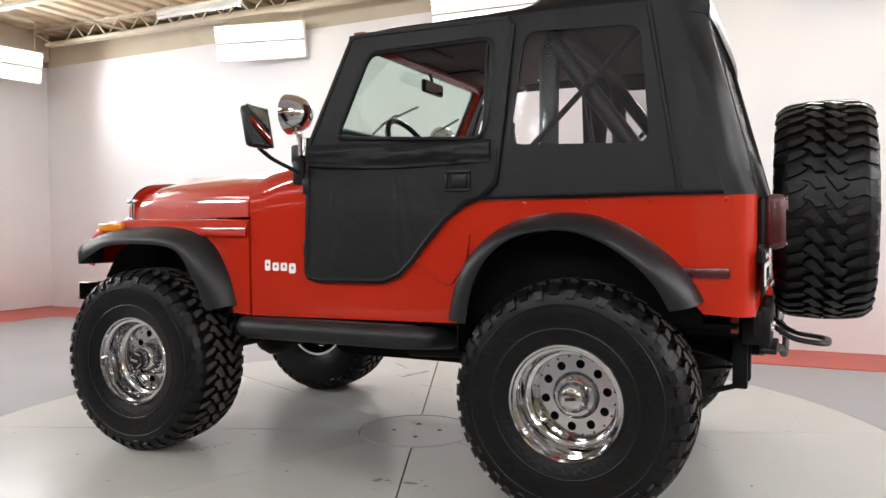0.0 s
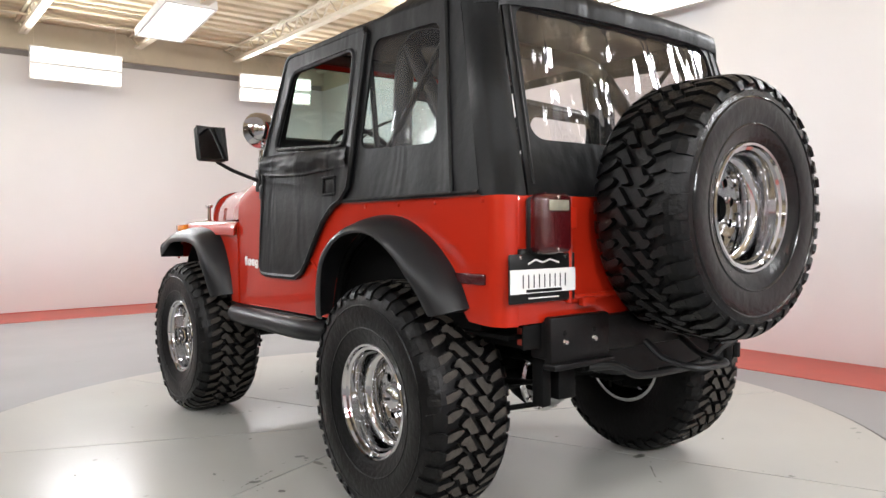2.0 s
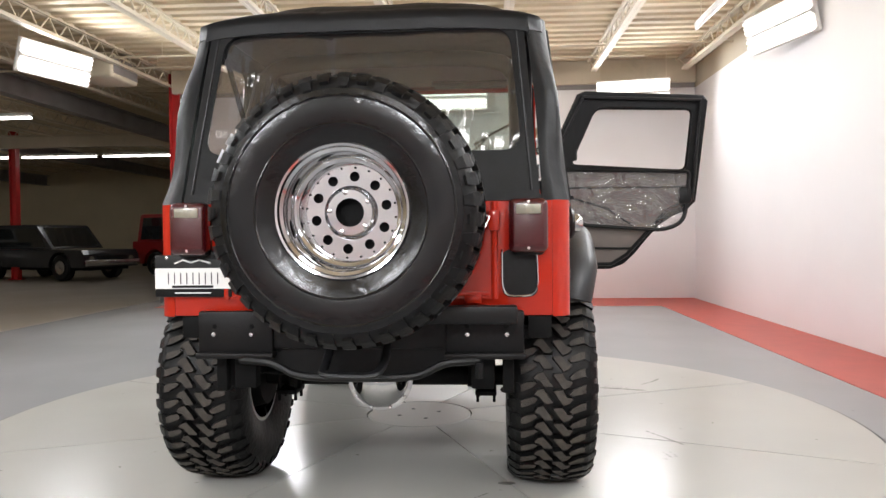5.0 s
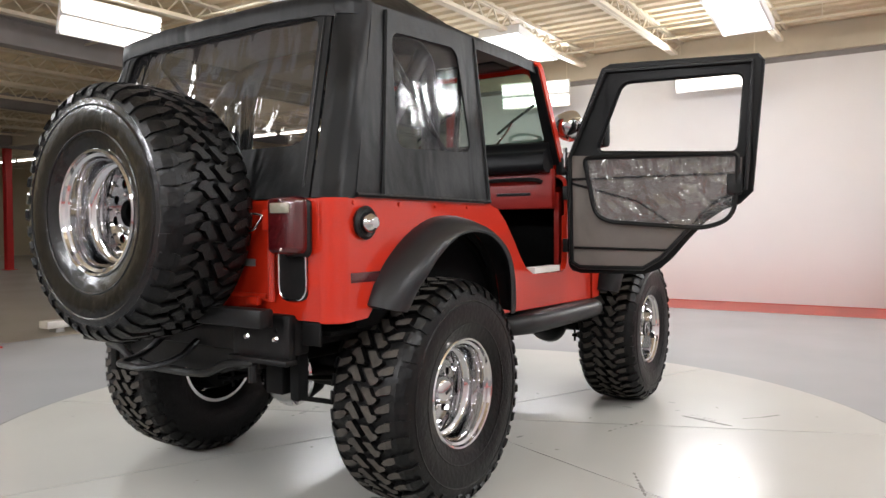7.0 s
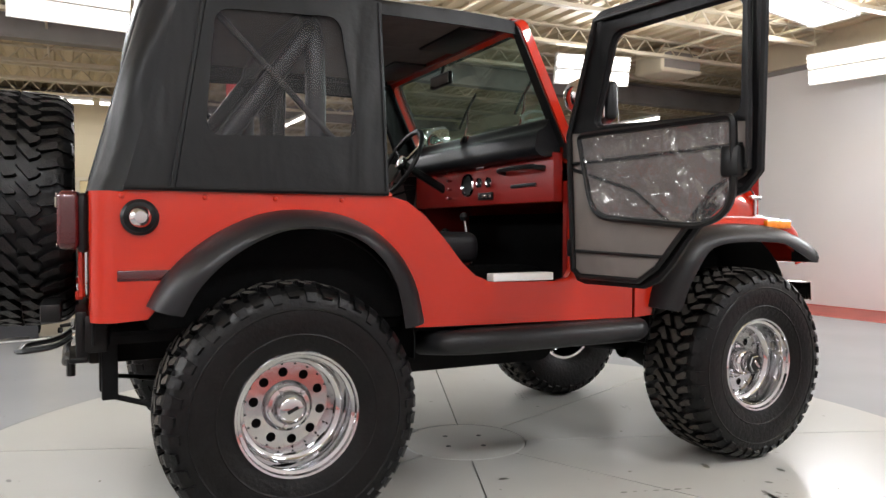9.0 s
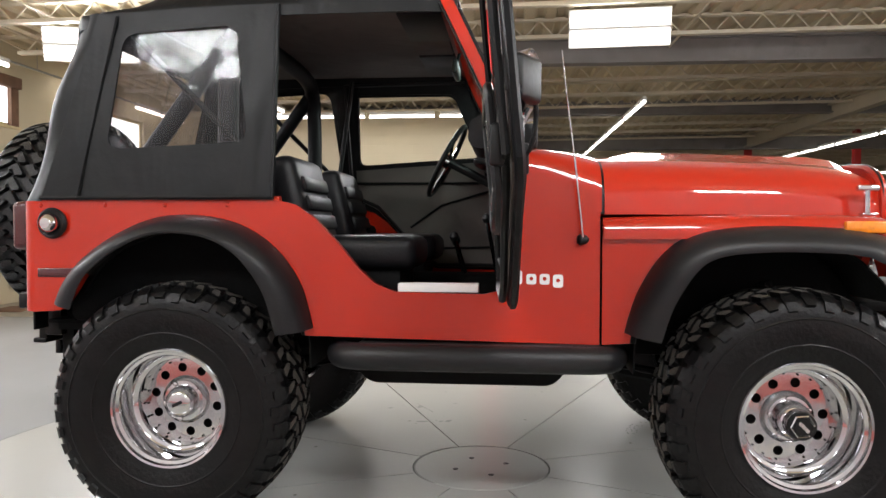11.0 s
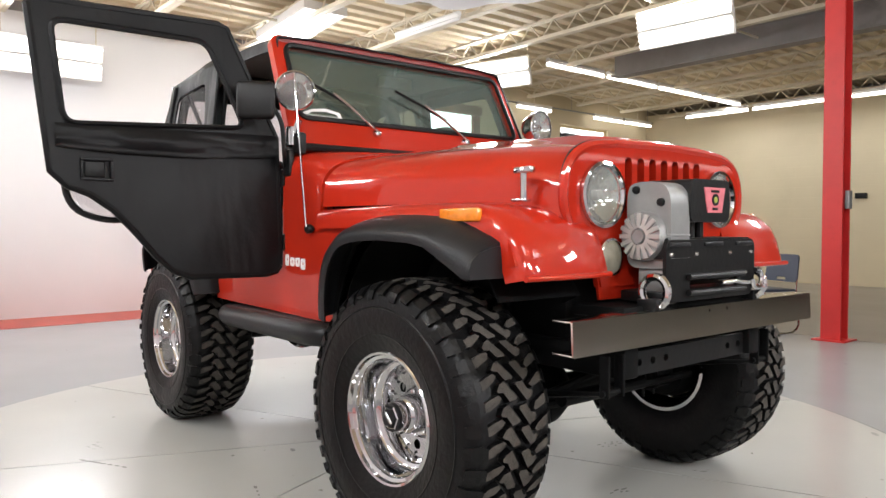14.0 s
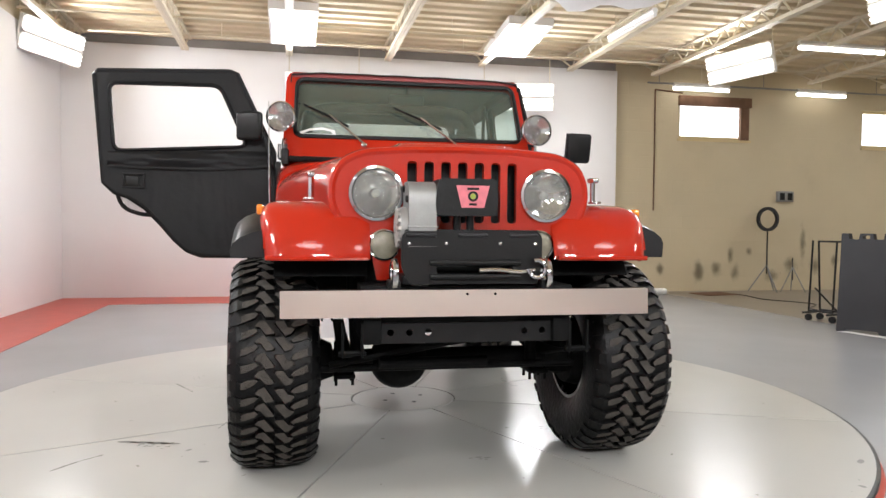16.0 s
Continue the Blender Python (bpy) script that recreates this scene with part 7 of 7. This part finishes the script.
office_chair(-1.49, 5.39, 166)
stack_chair(-0.73, 5.16, 158)
rg = thing("floor_cloth", "crumpled lime green rag under the chair", "cloth", pose(-1.36, 5.20, FZ))
rows = [[(0.13 * math.cos(a) * r, 0.10 * math.sin(a) * r, 0.002 + 0.05 * (1 - r) + 0.02 * abs(noise.noise((r * 6, a * 2, 0)))) for a in [k * math.pi / 8 for k in range(17)]] for r in (1.0, 0.75, 0.5, 0.2)]
part("cloth", thick(loft(bmesh.new(), rows), 0.006), M["lime"], rg, angle=70)

# folding pavement sign
sg = thing("pavement_sign", "black plastic folding pavement sign with moulded handles", "sign", pose(-2.24, 5.16, FZ, 0, 0, 27))
for s in (1, -1):
    lf = part("board", P(rounded([(-0.31, 0.0), (-0.22, 0.0), (-0.20, 0.03), (0.20, 0.03), (0.22, 0.0), (0.31, 0.0), (0.31, 1.0), (0.22, 1.0), (0.21, 0.94), (0.09, 0.94), (0.08, 1.0), (-0.08, 1.0), (-0.09, 0.94),
                                  (-0.21, 0.94), (-0.22, 1.0), (-0.31, 1.0)], 0.012), [rounded([(-0.045, 0.945), (0.045, 0.945), (0.045, 0.98), (-0.045, 0.98)], 0.01)],
                         lambda u, v, w, s=s: (u * 0.78, s * (0.12 - 0.08 * v - w), v * 1.02), 0.035, 0.006), M["signplastic"], sg)
    part("face_panel", P([(-0.25, 0.08), (0.25, 0.08), (0.25, 0.88), (-0.25, 0.88)], [], lambda u, v, w, s=s: (u * 0.80, s * (0.123 - 0.08 * v - w), v * 1.02), 0.003), M["signplastic"], sg, "plain dark grey panel")

# soft bag slumped behind the sign, paper on the floor
bg = thing("black_bag", "slumped black cloth bag on the floor behind the sign", "bag", pose(-2.10, 5.55, FZ, 0, 0, 25))
rows = []
for i in range(9):
    q = i / 8
    w = (0.14, 0.15, 0.15, 0.148, 0.14, 0.125, 0.10, 0.07, 0.02)[i]
    rows.append([(w * math.cos(a) * (1 + 0.12 * noise.noise((math.cos(a) * 2, q * 3, 1))), w * 0.62 * math.sin(a), 0.02 + 0.31 * q + 0.05 * noise.noise((a, q * 2, 4)) * q - 0.02 * (i == 0)) for a in [k * math.pi / 10 for k in range(20)]])
part("body", loft(bmesh.new(), rows, True), M["carpet"], bg, angle=70)
for s in (1, -1):
    part("strap", T(bend([(-0.08, s * 0.05, 0.26), (-0.05, s * 0.07, 0.38), (0.05, s * 0.07, 0.37), (0.08, s * 0.05, 0.26)], 5), 0.012, 6, True, 0.5), M["black"], bg)
fp = thing("floor_paper", "thin white paper strip lying on the floor by the sign", "paper", pose(-2.05, 5.02, FZ, 0, 0, 12))
part("sheet", thick(loft(bmesh.new(), [[(u, v, 0.003 + 0.004 * abs(math.sin(u * 11))) for u in (-0.3, -0.18, -0.05, 0.1, 0.22, 0.3)] for v in (-0.05, 0.0, 0.05)]), 0.002), M["paper"], fp)

# rolling rack
rk = thing("rolling_rack", "narrow black steel rack on castors", "rack", pose(-3.08, 5.38, FZ, 0, 0, 15))
for x in (-0.15, 0.15):
    for y in (-0.10, 0.10):
        part("upright", T([(x, y, 0.10), (x, y * 0.5, 0.93)], 0.012, 6), M["black"], rk)
        part("castor", L([(0.004, -0.015), (0.04, -0.014), (0.04, 0.014), (0.004, 0.015)], 14, "y", (x, y, 0.041)), M["black"], rk)
    part("foot_bar", T([(x, -0.2, 0.10), (x, 0.2, 0.10)], 0.014, 6), M["black"], rk)
for z, y in ((0.92, 0.05), (0.12, 0.10), (0.12, -0.10)):
    part("cross_bar", T([(-0.15, y, z), (0.15, y, z)], 0.012, 6), M["black"], rk)
part("diagonal_bar", T([(-0.15, 0, 0.38), (0.15, 0.0, 0.12)], 0.010, 6), M["black"], rk)

# ring light on a tripod
rl = thing("ring_light", "switched-off black ring light on a tripod by the block wall", "lamp", pose(-6.70, 7.20, FZ, 0, 0, 0))
part("ring", L([(0.152, -0.02), (0.205, -0.02), (0.205, 0.02), (0.152, 0.02)], 40, "x", (0, 0, 1.225), True), M["black"], rl)
part("diffuser", L([(0.158, 0.0195), (0.199, 0.0195), (0.199, 0.024), (0.158, 0.024)], 40, "x", (0, 0, 1.225), True), M["signplastic"], rl)
part("pole", T([(0, 0, 0.30), (0, 0, 1.03)], 0.012, 8), M["black"], rl)
for k in range(3):
    a = 2 * math.pi * k / 3
    part("leg", T([(0, 0, 0.45), (0.28 * math.cos(a), 0.28 * math.sin(a), 0.012)], 0.011, 6), M["alu"], rl)
tp = thing("tripod", "folded grey light stand against the block wall", "stand", pose(-6.60, 7.62, FZ))
part("pole", T([(0, 0, 0.2), (-0.05, 0.03, 0.58)], 0.010, 6), M["black"], tp)
for k in range(3):
    a = 2 * math.pi * k / 3 + 0.5
    part("leg", T([(0, 0, 0.42), (0.22 * math.cos(a), 0.22 * math.sin(a), 0.01)], 0.009, 6), M["alu"], tp)

for x, y, h, r in ((-5.9, 11.4, 0.36, 0.15), (-5.5, 11.5, 0.30, 0.15)):
    bk = thing("paint_bucket", "grey metal bucket standing by the partition wall", "bucket", pose(x, y, FZ), "buckets")
    part("body", L([(0.01, 0.0), (r * 0.9, 0.0), (r, h), (r + 0.008, h), (r + 0.008, h - 0.02), (r - 0.01, h - 0.01), (r * 0.85, 0.02), (0.01, 0.02)], 24, "z"), M["alu"], bk)
    part("bail", T([(r * math.cos(a), 0, h - 0.03 - 0.09 * math.sin(a)) for a in [k * math.pi / 10 for k in range(11)]], 0.004, 5), M["steel"], bk)

# hose and cable on the floor by the wall
cbl = thing("floor_cable", "dark power cable lying on the concrete floor", "cable")
part("cable", T(smooth_line([(-6.6, 6.0, FZ + 0.006), (-6.2, 6.4, FZ + 0.006), (-5.5, 6.3, FZ + 0.006), (-4.8, 6.6, FZ + 0.006), (-4.2, 6.1, FZ + 0.006), (-3.4, 6.3, FZ + 0.006)], 6), 0.007, 6), M["black"], cbl)
mt = thing("floor_mat", "flat rusty brown floor mat by the block wall", "mat", pose(-6.42, 6.05, FZ, 0, 0, 8))
part("mat", B(-0.22, 0.22, -0.32, 0.32, 0, 0.012, 0.004), M["rust"], mt)
bx = thing("paper_roll", "short white paper roll on the floor", "roll", pose(-6.5, 5.1, FZ + 0.05))
part("roll", T([(0, -0.14, 0), (0, 0.14, 0)], 0.05, 14), M["paper"], bx)

# low loading ramp rail
rp = thing("ramp_rail", "long low aluminium ramp rail on small feet", "ramp", pose(0, 0, FZ))
part("rail", B(0.85, 3.8, 5.55, 5.73, 0.05, 0.13, 0.01), M["plumb"], rp)
for x in (1.0, 2.2, 3.6):
    part("foot", B(x - 0.05, x + 0.05, 5.57, 5.71, 0.0, 0.05, 0.006), M["alu"], rp)


# ---- parked vehicles in the workshop ----
def parked(name, label, at, turn, paint, lower, length, width, height, kind):
    v = thing(name, label, "car", pose(at[0], at[1], FZ, 0, 0, turn))
    h0, h1, wr = 0.34, height * 0.56, 0.34
    hl, hw = length / 2, width / 2
    ax = length * 0.30
    arch = []
    for c in (ax, -ax):
        arch += [(c + (wr + 0.07) * math.cos(a), h0 + (wr + 0.07) * math.sin(a)) for a in [k * math.pi / 8 for k in range(9)]]
    body = [(-hl, h0 + 0.05), (-hl, h1 - 0.03), (-hl + 0.05, h1), (hl - 0.1, h1 - 0.03), (hl, h1 - 0.14), (hl, h0 + 0.05), (hl - 0.04, h0)]
    bd = part("body", P(body[:6] + [body[6]] + arch + [(-hl + 0.04, h0)], [], lambda x, z, w: (x, -hw + w, z), width, 0.02), M[lower], v)
    if kind == "pickup":
        cab = [(-0.35, h1), (-0.30, height), (0.45, height), (0.95, h1)]
    else:
        cab = [(-hl + 0.1, h1), (-hl + 0.25, height), (0.35, height), (0.95, h1)]
    part("cab", P(rounded(cab, [0.0, 0.1, 0.1, 0.0], 4), [], lambda x, z, w: (x, -hw + 0.08 + w * (1 - 0.0), z), width - 0.16, 0.02), M[paint], v)
    for s in (1, -1):
        gl = [(cab[0][0] + 0.12, h1 + 0.05), (cab[1][0] + 0.10, height - 0.10), (cab[2][0] - 0.02, height - 0.10), (cab[3][0] - 0.22, h1 + 0.05)]
        part("side_window", P(gl, [], lambda x, z, w, s=s: (x, s * (hw - 0.076 - w), z), 0.004), M["darkglass"], v)
    part("windscreen", P([(-hw + 0.16, 0), (hw - 0.16, 0), (hw - 0.22, 1), (-hw + 0.22, 1)], [],
                         lambda u, q, w: (cab[3][0] - 0.045 + (cab[2][0] - cab[3][0]) * (0.1 + 0.78 * q) + 0.05 - w, u, h1 + (height - h1) * (0.1 + 0.78 * q)), 0.006), M["darkglass"], v)
    part("rear_window", P([(-hw + 0.16, 0), (hw - 0.16, 0), (hw - 0.22, 1), (-hw + 0.22, 1)], [],
                          lambda u, q, w: (cab[0][0] - 0.005 + (cab[1][0] - cab[0][0]) * (0.15 + 0.7 * q) + w, u, h1 + (height - h1) * (0.15 + 0.7 * q)), 0.006), M["darkglass"], v)
    part("front_bumper", B(hl - 0.02, hl + 0.10, -hw + 0.02, hw - 0.02, h0 + 0.04, h0 + 0.20, 0.02), M["steel"], v)
    part("rear_bumper", B(-hl - 0.10, -hl + 0.02, -hw + 0.02, hw - 0.02, h0 + 0.04, h0 + 0.20, 0.02), M["steel"], v)
    part("grille", B(hl - 0.01, hl + 0.015, -hw * 0.55, hw * 0.55, h1 - 0.36, h1 - 0.17, 0.006), M["black"], v)
    for s in (1, -1):
        part("headlight", L([(0.004, 0.02), (0.06, 0.016), (0.085, 0.0)], 18, "x", (hl, s * hw * 0.72, h1 - 0.27)), M["whitelens"], v)
        part("tail_light", B(-hl - 0.015, -hl + 0.01, s * hw * 0.86 - 0.05, s * hw * 0.86 + 0.05, h1 - 0.35, h1 - 0.12, 0.006), M["redlens"], v)
        for c in (ax, -ax):
            wl = part("wheel", L([(0.03, -0.10), (0.17, -0.11), (0.19, 0.06), (0.10, 0.05), (0.03, 0.07)], 20, "y", (c, s * (hw - 0.12), wr)), M["steel"], v)
            part("tyre", L([(0.19, -0.10), (0.30, -0.11), (wr, -0.08), (wr, 0.08), (0.30, 0.11), (0.19, 0.10)], 24, "y", (c, s * (hw - 0.12), wr), True), M["rubber"], wl)
    part("underbody", B(-hl + 0.1, hl - 0.1, -hw + 0.25, hw - 0.25, h0 - 0.08, h0 + 0.3), M["chassis"], v)
    return v


parked("parked_suv", "old two-tone white and black boxy off-roader, parked", (12.5, 22.2), 265, "carwhite", "carblack", 3.9, 1.75, 1.75, "suv")
parked("parked_car", "dark red car parked beside the off-roader", (15.4, 23.8), 265, "carred", "carred", 4.4, 1.8, 1.5, "suv")
parked("parked_pickup", "yellow pickup parked far back in the workshop", (-1.0, 15.9), 60, "yellow", "yellow", 4.6, 1.8, 1.6, "pickup")
parked("parked_car", "black car parked beyond the white wall", (15.0, 11.4), 250, "carblack", "carblack", 4.3, 1.75, 1.45, "suv")
parked("parked_suv", "red off-roader parked behind the white wall", (16.4, 7.6), 250, "carred", "carred", 4.1, 1.75, 1.75, "suv")
